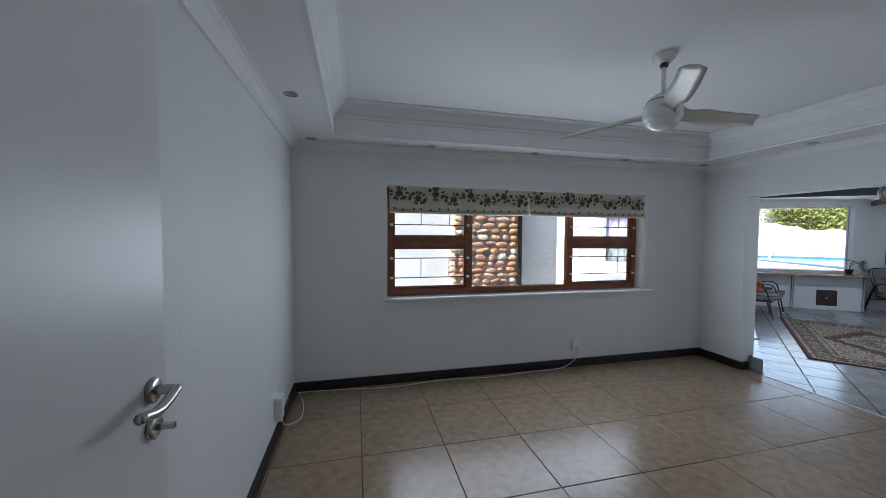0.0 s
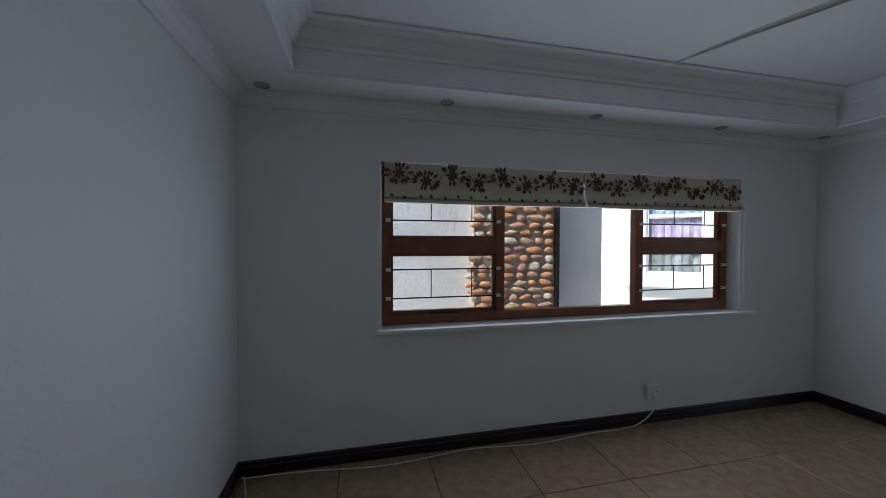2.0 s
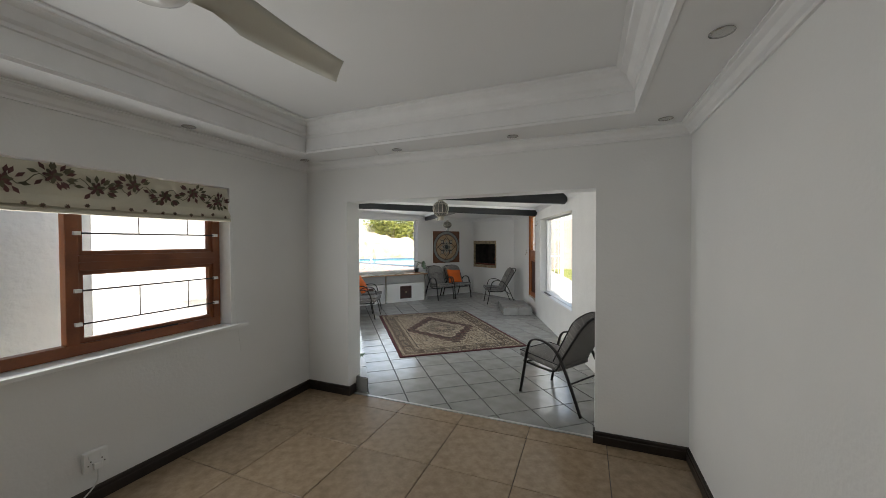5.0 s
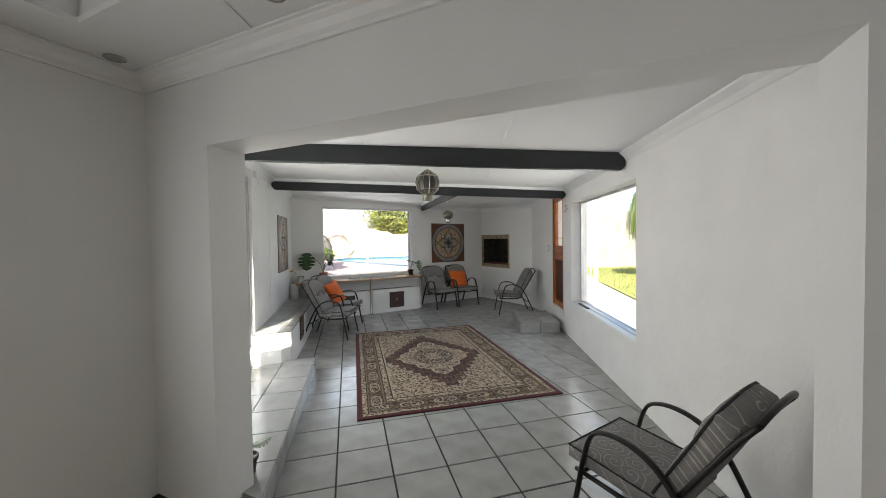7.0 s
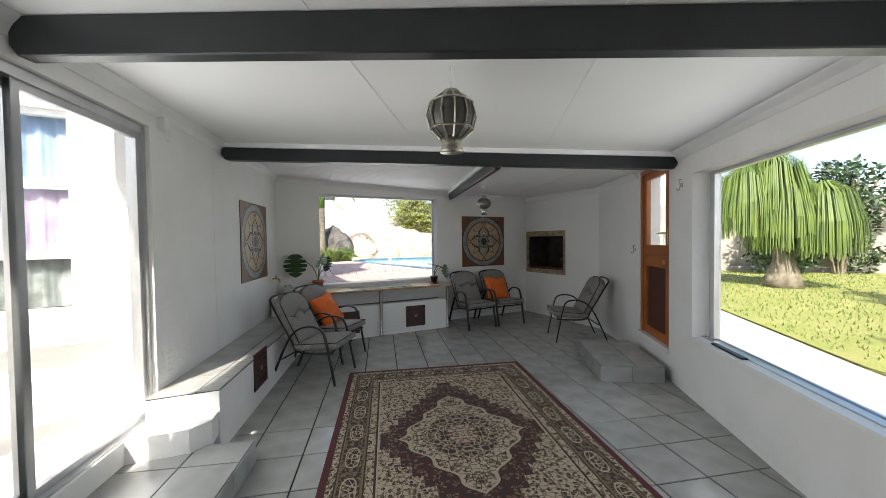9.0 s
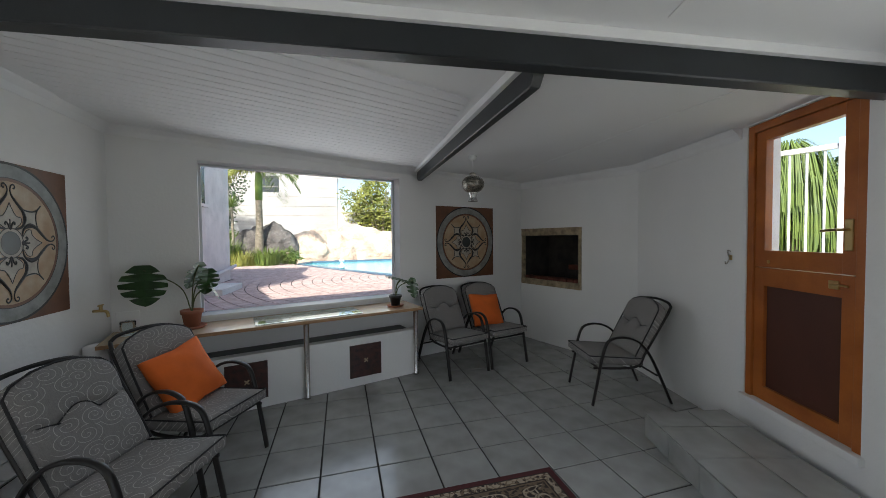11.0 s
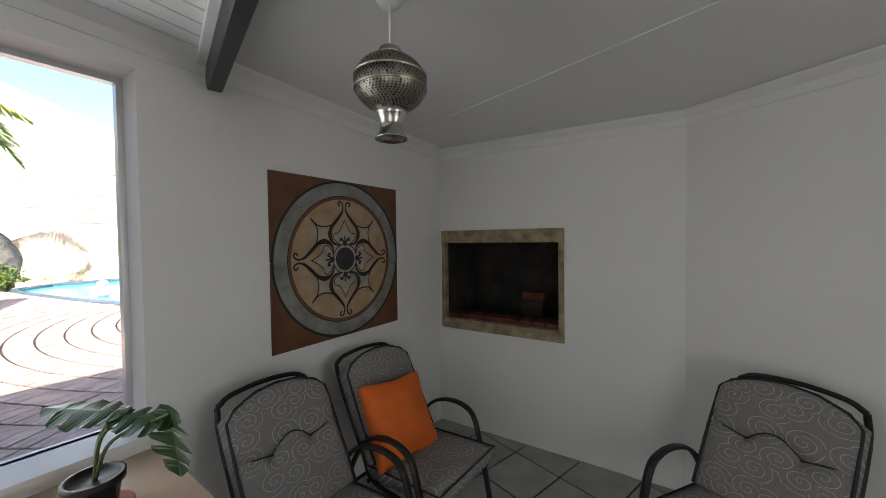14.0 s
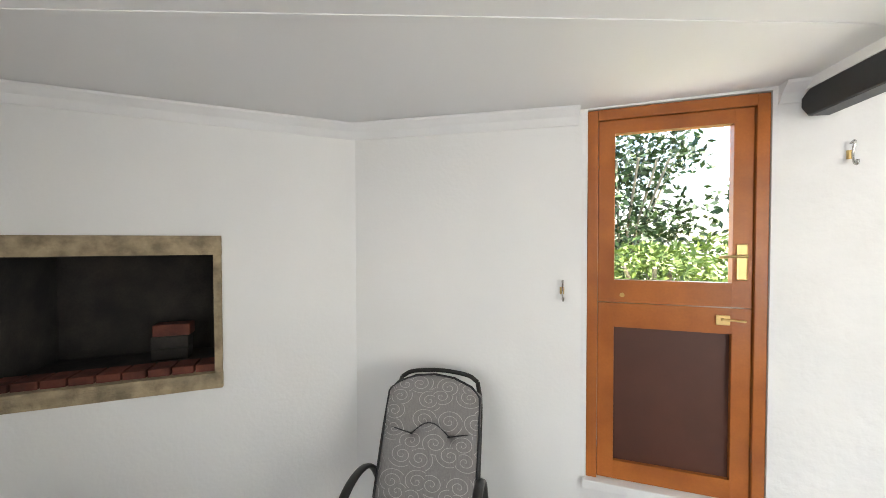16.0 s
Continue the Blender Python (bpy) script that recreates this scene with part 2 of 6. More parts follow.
def rug_material():
    m, n, l = node_material("persian_weave", 0.95)
    tc, sep = n.new("ShaderNodeTexCoord"), n.new("ShaderNodeSeparateXYZ")
    l.new(tc.outputs["Object"], sep.inputs[0])
    ax, ay = chain(n, l, "ABSOLUTE", sep.outputs[0]), chain(n, l, "ABSOLUTE", sep.outputs[1])
    comb = n.new("ShaderNodeCombineXYZ")
    l.new(ax, comb.inputs[0])
    l.new(ay, comb.inputs[1])
    vor, vor2 = n.new("ShaderNodeTexVoronoi"), n.new("ShaderNodeTexVoronoi")
    vor.feature, vor2.feature = "F1", "DISTANCE_TO_EDGE"
    vor.inputs["Scale"].default_value, vor2.inputs["Scale"].default_value = 32, 22
    noi = n.new("ShaderNodeTexNoise")
    noi.inputs["Scale"].default_value = 40
    for v in (vor, vor2, noi):
        l.new(comb.outputs[0], v.inputs["Vector"])
    flower = chain(n, l, "LESS_THAN", vor.outputs["Distance"], 0.42)
    flower2 = chain(n, l, "LESS_THAN", vor.outputs["Distance"], 0.17)
    vine = chain(n, l, "LESS_THAN", vor2.outputs["Distance"], 0.05)
    cream, dark, tan, red = (0.36, 0.295, 0.215), (0.034, 0.023, 0.018), (0.15, 0.105, 0.066), (0.075, 0.014, 0.016)

    def pattern(ground, ink, petal):
        return blend(n, l, flower2, blend(n, l, vine, blend(n, l, flower, ground, ink), petal), petal)

    def zone(inside, a, b):
        return blend(n, l, inside, b, a)

    def stepped(v, size):
        return chain(n, l, "MULTIPLY", chain(n, l, "FLOOR", chain(n, l, "DIVIDE", v, size)), size)

    def diamond(x, y, w, h):
        return chain(n, l, "ADD", chain(n, l, "DIVIDE", x, w), chain(n, l, "DIVIDE", y, h))
    wob = chain(n, l, "MULTIPLY", chain(n, l, "SINE", chain(n, l, "MULTIPLY", ay, 30.0)), 0.05)
    edge = chain(n, l, "MINIMUM", chain(n, l, "SUBTRACT", 1.0, ax), chain(n, l, "SUBTRACT", 1.475, ay))
    along_y = chain(n, l, "LESS_THAN", chain(n, l, "SUBTRACT", 1.0, ax), chain(n, l, "SUBTRACT", 1.475, ay))
    along = chain(n, l, "ADD", chain(n, l, "MULTIPLY", along_y, ay), chain(n, l, "MULTIPLY", chain(n, l, "SUBTRACT", 1.0, along_y), ax))
    cell = chain(n, l, "MULTIPLY", chain(n, l, "SUBTRACT", chain(n, l, "FRACT", chain(n, l, "DIVIDE", along, 0.33)), 0.5), 0.33)
    cartouche = chain(n, l, "ADD", chain(n, l, "POWER", chain(n, l, "ABSOLUTE", chain(n, l, "DIVIDE", cell, 0.115)), 2.6),
                      chain(n, l, "POWER", chain(n, l, "ABSOLUTE", chain(n, l, "DIVIDE", chain(n, l, "SUBTRACT", edge, 0.185), 0.05)), 2.6))
    border = pattern(dark, tan, tan)
    border = zone(chain(n, l, "LESS_THAN", cartouche, 1.0), cream, border)
    border = zone(chain(n, l, "LESS_THAN", cartouche, 0.72), pattern(dark, tan, cream), border)
    # cream field, dark stepped medallion, pale waved one, dark rosette
    col = pattern(cream, dark, tan)
    outer = diamond(stepped(ax, 0.07), stepped(ay, 0.11), 0.66, 1.06)
    col = zone(chain(n, l, "LESS_THAN", outer, 0.93), cream, col)
    col = zone(chain(n, l, "LESS_THAN", outer, 0.90), pattern(dark, tan, red), col)
    dia = chain(n, l, "ADD", diamond(ax, ay, 0.50, 0.70), wob)
    col = zone(chain(n, l, "LESS_THAN", dia, 1.0), cream, col)
    col = zone(chain(n, l, "LESS_THAN", dia, 0.95), pattern(cream, tan, dark), col)
    rad = chain(n, l, "SQRT", chain(n, l, "ADD", chain(n, l, "POWER", ax, 2.0), chain(n, l, "POWER", chain(n, l, "MULTIPLY", ay, 0.85), 2.0)))
    col = zone(chain(n, l, "LESS_THAN", rad, 0.27), pattern(dark, tan, cream), col)
    col = zone(chain(n, l, "LESS_THAN", rad, 0.115), pattern(cream, tan, red), col)
    for width, c in ((0.36, cream), (0.35, dark), (0.335, pattern(cream, dark, tan)), (0.28, dark), (0.27, tan), (0.255, border),
                     (0.115, tan), (0.105, dark), (0.095, pattern(cream, dark, tan)), (0.05, dark), (0.042, red)):
        col = zone(chain(n, l, "LESS_THAN", edge, width), c, col)
    hsv = n.new("ShaderNodeHueSaturation")
    l.new(chain(n, l, "MULTIPLY_ADD", noi.outputs[0], 0.5, 0.75), hsv.inputs["Value"])
    l.new(col, hsv.inputs["Color"])
    l.new(hsv.outputs[0], n["Principled BSDF"].inputs["Base Color"])
    bn, fine = n.new("ShaderNodeBump"), n.new("ShaderNodeTexNoise")
    fine.inputs["Scale"].default_value = 250
    bn.inputs["Strength"].default_value, bn.inputs["Distance"].default_value = 0.5, 0.004
    l.new(tc.outputs["Object"], fine.inputs["Vector"])
    l.new(fine.outputs[0], bn.inputs["Height"])
    l.new(bn.outputs[0], n["Principled BSDF"].inputs["Normal"])
    return m


def cushion_material():
    """Grey woven cloth with pale embroidered spirals."""
    m, n, l = node_material("swirl_fabric", 0.85)
    tc, sep, flat = n.new("ShaderNodeTexCoord"), n.new("ShaderNodeSeparateXYZ"), n.new("ShaderNodeCombineXYZ")
    l.new(tc.outputs["Object"], sep.inputs[0])
    l.new(chain(n, l, "MULTIPLY", sep.outputs[0], 1.0), flat.inputs[0])
    l.new(chain(n, l, "SUBTRACT", sep.outputs[2], sep.outputs[1]), flat.inputs[1])
    scaled = n.new("ShaderNodeVectorMath")
    scaled.operation = "SCALE"
    scaled.inputs["Scale"].default_value = 8.6
    l.new(flat.outputs[0], scaled.inputs[0])
    vor, noi, weave = n.new("ShaderNodeTexVoronoi"), n.new("ShaderNodeTexNoise"), n.new("ShaderNodeTexNoise")
    vor.voronoi_dimensions = "2D"
    vor.inputs["Scale"].default_value, vor.inputs["Randomness"].default_value = 1.0, 0.75
    l.new(scaled.outputs[0], vor.inputs["Vector"])
    noi.inputs["Scale"].default_value = 160
    l.new(tc.outputs["Object"], noi.inputs["Vector"])
    stretch = n.new("ShaderNodeVectorMath")
    stretch.operation = "MULTIPLY"
    stretch.inputs[1].default_value = (420, 26, 26)
    l.new(tc.outputs["Object"], stretch.inputs[0])
    weave.inputs["Scale"].default_value = 1.0
    l.new(stretch.outputs[0], weave.inputs["Vector"])
    off, osep = n.new("ShaderNodeVectorMath"), n.new("ShaderNodeSeparateXYZ")
    off.operation = "SUBTRACT"
    l.new(scaled.outputs[0], off.inputs[0])
    l.new(vor.outputs["Position"], off.inputs[1])
    l.new(off.outputs[0], osep.inputs[0])
    turn = chain(n, l, "ARCTAN2", osep.outputs[1], osep.outputs[0])
    csep = n.new("ShaderNodeSeparateXYZ")
    l.new(vor.outputs["Color"], csep.inputs[0])
    hand_side = chain(n, l, "SUBTRACT", chain(n, l, "MULTIPLY", chain(n, l, "GREATER_THAN", csep.outputs[0], 0.5), 2.0), 1.0)
    phase = chain(n, l, "ADD", chain(n, l, "MULTIPLY", vor.outputs["Distance"], 27.0), chain(n, l, "ADD", chain(n, l, "MULTIPLY", turn, hand_side), chain(n, l, "MULTIPLY", csep.outputs[1], 6.28)))
    fac = chain(n, l, "MULTIPLY", chain(n, l, "GREATER_THAN", chain(n, l, "SINE", phase), 0.93), chain(n, l, "LESS_THAN", vor.outputs["Distance"], 0.62))
    col = blend(n, l, fac, (0.205, 0.195, 0.19), (0.40, 0.385, 0.365))
    hsv = n.new("ShaderNodeHueSaturation")
    l.new(chain(n, l, "ADD", chain(n, l, "MULTIPLY_ADD", noi.outputs[0], 0.4, 0.5), chain(n, l, "MULTIPLY", weave.outputs[0], 0.6)), hsv.inputs["Value"])
    l.new(col, hsv.inputs["Color"])
    l.new(hsv.outputs[0], n["Principled BSDF"].inputs["Base Color"])
    bn = n.new("ShaderNodeBump")
    bn.inputs["Strength"].default_value, bn.inputs["Distance"].default_value = 0.4, 0.003
    l.new(chain(n, l, "ADD", noi.outputs[0], fac), bn.inputs["Height"])
    l.new(bn.outputs[0], n["Principled BSDF"].inputs["Normal"])
    return m


SMOKE = material("smoked_glass", (0.10, 0.095, 0.085), 0.4, vary=0.1, bump=0)
RUG, FABRIC = rug_material(), cushion_material()
BLIND = material("cream_blind_cloth", (0.60, 0.56, 0.45), 0.9, vary=0.04, scale=5, fine=200, bump=0.2, bump_scale=250)
PRINT_DARK = material("print_brown", (0.13, 0.055, 0.05), 0.9, vary=0.2, bump=0)
PRINT_OLIVE = material("print_olive", (0.13, 0.12, 0.07), 0.9, vary=0.2, bump=0)


# ---- building blocks ----
def finish(name, bm, mat, parent=None, label="", smooth=False, m=None):
    me = bpy.data.meshes.new(name)
    bmesh.ops.recalc_face_normals(bm, faces=bm.faces)
    bm.to_mesh(me)
    bm.free()
    for one in (mat if isinstance(mat, (list, tuple)) else (mat,)):
        me.materials.append(one)
    if smooth:
        for p in me.polygons:
            p.use_smooth = True
    ob = new(name, me)
    if m is not None:
        ob.matrix_world = m
    if parent:
        ob.parent = parent
    if label:
        ob["label"] = label
    return ob


def part(name, bm, mat, parent, label="", smooth=False):
    """One mesh under a thing or a part, in the thing's own axes."""
    return finish(name, bm, mat, parent, label, smooth)


def box(x0, y0, z0, x1, y1, z1, bm=None, bevel=0.0):
    bm = bm or bmesh.new()
    v = [bm.verts.new((x, y, z)) for z in (z0, z1) for x, y in ((x0, y0), (x1, y0), (x1, y1), (x0, y1))]
    f = [bm.faces.new([v[i] for i in q]) for q in ((3, 2, 1, 0), (4, 5, 6, 7), (0, 1, 5, 4), (1, 2, 6, 5), (2, 3, 7, 6), (3, 0, 4, 7))]
    if bevel:
        bmesh.ops.bevel(bm, geom=list({e for q in f for e in q.edges}), offset=bevel, segments=2, affect="EDGES", profile=0.5)
    return bm


def prism(points, z0, z1, bm=None):
    bm = bm or bmesh.new()
    lo, hi = [bm.verts.new((x, y, z0)) for x, y in points], [bm.verts.new((x, y, z1)) for x, y in points]
    bm.faces.new(lo[::-1])
    bm.faces.new(hi)
    for i in range(len(points)):
        j = (i + 1) % len(points)
        bm.faces.new((lo[i], lo[j], hi[j], hi[i]))
    return bm


def tube(path, radius, sides=8, bm=None, flat=1.0, radii=None):
    """A swept bar along a list of points; flat squashes it along its second axis."""
    bm = bm or bmesh.new()
    pts = [Vector(p) for p in path]
    rings, ref = [], None
    for i, p in enumerate(pts):
        d = (pts[min(i + 1, len(pts) - 1)] - pts[max(i - 1, 0)]).normalized()
        if ref is None:
            ref = Vector((0, 0, 1)) if abs(d.z) < 0.9 else Vector((1, 0, 0))
        u = (ref - d * ref.dot(d)).normalized()
        w = d.cross(u)
        ref = u
        r = radii[i] if radii else radius
        rings.append([bm.verts.new(p + (u * math.cos(2 * math.pi * k / sides) + w * (flat * math.sin(2 * math.pi * k / sides))) * r) for k in range(sides)])
    for a, b in zip(rings, rings[1:]):
        for k in range(sides):
            bm.faces.new((a[k], a[(k + 1) % sides], b[(k + 1) % sides], b[k]))
    bm.faces.new(rings[0][::-1])
    bm.faces.new(rings[-1])
    return bm


def lathe(profile, sides=24, bm=None, centre=(0, 0, 0)):
    """Turned shape: (radius, z) from bottom to top."""
    bm = bm or bmesh.new()
    c = Vector(centre)
    rings = [[bm.verts.new(c + Vector((max(r, 0.0005) * math.cos(2 * math.pi * k / sides), max(r, 0.0005) * math.sin(2 * math.pi * k / sides), z))) for k in range(sides)] for r, z in profile]
    for a, b in zip(rings, rings[1:]):
        for k in range(sides):
            bm.faces.new((a[k], a[(k + 1) % sides], b[(k + 1) % sides], b[k]))
    bm.faces.new(rings[0][::-1])
    bm.faces.new(rings[-1])
    return bm


def smooth_path(points, steps=6):
    """A Catmull-Rom curve through the points."""
    p = [Vector(q) for q in points]
    p = [2 * p[0] - p[1]] + p + [2 * p[-1] - p[-2]]
    out = []
    for i in range(1, len(p) - 2):
        for k in range(steps):
            t = k / steps
            out.append(0.5 * (2 * p[i] + (p[i + 1] - p[i - 1]) * t + (2 * p[i - 1] - 5 * p[i] + 4 * p[i + 1] - p[i + 2]) * t * t
                              + (3 * p[i] - p[i - 1] - 3 * p[i + 1] + p[i + 2]) * t ** 3))
    return out + [p[-2]]


def thing(name, m, label, category, group="", kind=""):
    ob = new(name)
    ob.empty_display_size = 0.1
    ob.matrix_world = m
    return tagged(ob, label, category, group, kind)


def structure(name, bm, mat, label="", m=None, category=""):
    return tagged(finish(name, bm, mat, m=m), label, category, kind="structure")


def frame_of(p0, p1):
    """Axes of a wall: x along it from p0 to p1, y to its left."""
    d = Vector(p1) - Vector(p0)
    return pose(p0[0], p0[1], 0, 0, 0, math.degrees(math.atan2(d.y, d.x))), d.length


def wall_mesh(length, z0, z1, y0, y1, holes=(), u0=0.0, tops=None):
    """A thick wall along x with openings (u0, u1, z0, z1) through it; only its outer skin."""
    us = sorted({u0, length, *(h[0] for h in holes), *(h[1] for h in holes)})
    zs = sorted({z0, z1, *(h[2] for h in holes), *(h[3] for h in holes)})
    bm, cache = bmesh.new(), {}

    def v(x, y, z):
        key = (round(x, 5), y, round(z, 5))
        if key not in cache:
            cache[key] = bm.verts.new((x, y, z))
        return cache[key]

    def solid(i, k):
        if not (0 <= i < len(us) - 1 and 0 <= k < len(zs) - 1):
            return False
        u, z = (us[i] + us[i + 1]) / 2, (zs[k] + zs[k + 1]) / 2
        return not any(h[0] < u < h[1] and h[2] < z < h[3] for h in holes)
    for i in range(len(us) - 1):
        for k in range(len(zs) - 1):
            if not solid(i, k):
                continue
            a, b, c, d = us[i], us[i + 1], zs[k], zs[k + 1]
            for y in (y0, y1):
                bm.faces.new((v(a, y, c), v(b, y, c), v(b, y, d), v(a, y, d)))
            for di, dk, q in ((-1, 0, ((a, c), (a, d))), (1, 0, ((b, c), (b, d))), (0, -1, ((a, c), (b, c))), (0, 1, ((a, d), (b, d)))):
                if not solid(i + di, k + dk):
                    (x1, z1_), (x2, z2_) = q
                    bm.faces.new((v(x1, y0, z1_), v(x2, y0, z2_), v(x2, y1, z2_), v(x1, y1, z1_)))
    return bm


def strip(p0, p1, profile, bm=None):
    """A moulding from p0 to p1 (x, y, z) with its profile (out, up), out to the left of the way."""
    bm = bm or bmesh.new()
    a, b = Vector(p0), Vector(p1)
    d = (b - a).normalized()
    out = Vector((-d.y, d.x, 0)).normalized()
    ra, rb = [[bm.verts.new(q + out * o + Vector((0, 0, h))) for o, h in profile] for q in (a, b)]
    for i in range(len(profile)):
        j = (i + 1) % len(profile)
        bm.faces.new((ra[i], ra[j], rb[j], rb[i]))
    bm.faces.new(ra[::-1])
    bm.faces.new(rb)
    return bm


def ring(x0, y0, x1, y1, profile, bm=None):
    """A mitred moulding round a rectangle, its profile (inward, z)."""
    bm = bm or bmesh.new()
    loops = [[bm.verts.new(p) for p in ((x0 + i, y0 + i, z), (x1 - i, y0 + i, z), (x1 - i, y1 - i, z), (x0 + i, y1 - i, z))] for i, z in profile]
    for a, b in zip(loops, loops[1:]):
        for k in range(4):
            bm.faces.new((a[k], a[(k + 1) % 4], b[(k + 1) % 4], b[k]))
    return bm


def clip_polygon(poly, p, n):
    """The part of a polygon on the side of the line through p to which n points."""
    out = []
    for i, a in enumerate(poly):
        b = poly[(i + 1) % len(poly)]
        da, db = (a[0] - p[0]) * n[0] + (a[1] - p[1]) * n[1], (b[0] - p[0]) * n[0] + (b[1] - p[1]) * n[1]
        if da >= 0:
            out.append(a)
        if da * db < 0:
            t = da / (da - db)
            out.append((a[0] + t * (b[0] - a[0]), a[1] + t * (b[1] - a[1])))
    return out


def tile_floor(parent, x0, y0, nx, ny, size, gap, z, mat, lines, m=Matrix()):
    """Tiles as pieces of a floor, whole ones on one mesh, the rest cut to the lines."""
    half = (size - gap) / 2
    whole = None
    for i in range(nx):
        for k in range(ny):
            cx, cy = x0 + (i + 0.5) * size, y0 + (k + 0.5) * size
            square = [(cx - half, cy - half), (cx + half, cy - half), (cx + half, cy + half), (cx - half, cy + half)]
            poly = square
            for p, n in lines:
                poly = clip_polygon(poly, p, n) if poly else poly
            if len(poly) < 3:
                continue
            area = abs(sum(a[0] * b[1] - a[1] * b[0] for a, b in zip(poly, poly[1:] + poly[:1]))) / 2
            if area < 0.0008:
                continue
            if poly == square and whole:
                ob = new("tile", whole.data)
            else:
                bm = prism([(a - cx, b - cy) for a, b in poly], z - 0.008, z)
                if poly == square:
                    bmesh.ops.bevel(bm, geom=[e for e in bm.edges if min(q.co.z for q in e.verts) > z - 0.004], offset=0.0025, segments=1, affect="EDGES")
                ob = finish("tile", bm, mat)
                if poly == square:
                    whole = ob
            ob.parent = parent
            ob.matrix_world = m @ pose(cx, cy, random.uniform(-0.0006, 0.0006))


# ---- plan ----
W1, L1, TOP, TOP2 = 3.63, 5.06, 3.0, 2.62    # lounge width, depth; wall tops of lounge and sun room
LEFT_A, LEFT_B = (0.13, 6.1), (-0.175, 11.08)  # sun room, sliding-door wall
FAR_B = (4.312, 12.692)
RIGHT_D, RIGHT_B, RIGHT_A = (4.985, 11.03), (4.775, 9.72), (3.02, 3.66)


def lounge(a, b, z=0.0):
    return M1 @ Vector((a, -b, z))


def ceiling_z(x):
    return 2.515 - 0.034 * x


# ---- lounge shell ----
structure("wall_window_side", wall_mesh(L1 + 0.2, -0.2, TOP, -0.22, 0, [(0.93, 4.14, 0.90, 2.10)], u0=-0.02), PLASTER,
          "white painted plaster wall round a wide timber window", M1 @ pose(0.045, 0, 0, 0, 0, -90))
structure("wall_opening", wall_mesh(3.85, -0.2, TOP, 0.0, 0.21, [(0.575, 2.99, -0.2, 2.055)], u0=-0.22), PLASTER,
          "white plaster wall with a wide plain opening", M1)
structure("wall_door_leaf_side", wall_mesh(W1 + 0.2, -0.2, TOP, -0.2, 0, u0=-0.22), PLASTER,
          "plain white plaster wall", M1 @ pose(0, -L1, 0))
structure("wall_entrance", wall_mesh(L1, -0.2, TOP, 0, 0.18, [(4.10, 4.96, -0.2, 2.08)]), PLASTER,
          "white plaster wall with the entrance doorway", M1 @ pose(W1, 0, 0, 0, 0, -90))
floor1 = structure("floor_lounge", box(-0.1, -L1 - 0.1, -0.12, W1 + 1.6, 0.05, -0.006), GROUT_TAN, "large mottled tan ceramic floor tiles", M1)
# passage behind the entrance, closed in plain plaster
structure("wall_passage", box(W1 + 1.5, -L1 - 0.3, -0.2, W1 + 1.6, -3.6, TOP), PLASTER, "plain white plaster wall", M1)
structure("wall_passage_end", box(W1 + 0.18, -L1 - 0.3, -0.2, W1 + 1.5, -L1 - 0.2, TOP), PLASTER, "plain white plaster wall", M1)
structure("wall_passage_side", box(W1 + 0.18, -3.7, -0.2, W1 + 1.5, -3.6, TOP), PLASTER, "plain white plaster wall", M1)
structure("ceiling_passage", box(W1 + 0.0, -L1 - 0.3, 2.6, W1 + 1.6, -3.6, 2.7), CEILING, "plain white ceiling", M1)

SOFFIT, TRAY = 2.485, 2.765
IN = 0.40
bm = ring(-0.01, -L1 - 0.01, W1 + 0.01, 0.01, [(0.0, SOFFIT), (IN + 0.01, SOFFIT), (IN + 0.01, TRAY + 0.02)])
box(IN - 0.02, -L1 + IN - 0.02, TRAY, W1 - IN + 0.02, -IN + 0.02, TRAY + 0.06, bm)
structure("ceiling_lounge", bm, CEILING, "white plasterboard tray ceiling with a dropped border", M1)
structure("cornice_lounge", ring(0.046, -L1 + 0.001, W1 - 0.001, -0.001, [(0.0, SOFFIT - 0.085), (0.012, SOFFIT - 0.085), (0.014, SOFFIT - 0.07), (0.03, SOFFIT - 0.058),
          (0.045, SOFFIT - 0.03), (0.066, SOFFIT - 0.018), (0.07, SOFFIT - 0.012), (0.085, SOFFIT - 0.01), (0.085, SOFFIT - 0.001)]), CORNICE, "white moulded plaster cornice", M1)
structure("cornice_tray", ring(IN + 0.012, -L1 + IN + 0.012, W1 - IN - 0.012, -IN - 0.012, [(-0.02, SOFFIT - 0.002), (0.006, SOFFIT - 0.006), (0.012, SOFFIT + 0.012), (0.004, SOFFIT + 0.02), (0.003, TRAY - 0.14), (0.014, TRAY - 0.135), (0.018, TRAY - 0.115),
          (0.036, TRAY - 0.10), (0.06, TRAY - 0.05), (0.095, TRAY - 0.03), (0.10, TRAY - 0.018), (0.125, TRAY - 0.014), (0.125, TRAY - 0.002)]), CORNICE, "white moulded crown cornice in the tray", M1)
SKIRT = [(0, 0), (0.018, 0), (0.018, 0.06), (0.013, 0.066), (0.013, 0.085), (0.008, 0.092), (0, 0.095)]
for name, (a0, b0), (a1, b1) in (("baseboard_window", (0.045, 0.0), (0.045, L1)), ("baseboard_leaf", (0.0, L1), (W1, L1)), ("baseboard_opening_corner", (0.585, 0), (0.0, 0)),
                                 ("baseboard_opening_end", (W1, 0), (2.99, 0)), ("baseboard_entrance", (W1, 4.05), (W1, 0))):
    structure(name, strip((a0, -b0, 0), (a1, -b1, 0), SKIRT), SKIRTING, "dark stained moulded skirting board", M1)
structure("baseboard_return", box(0.585, -0.018, 0.0, 0.602, 0.10, 0.094), SKIRTING, "dark stained skirting end", M1)
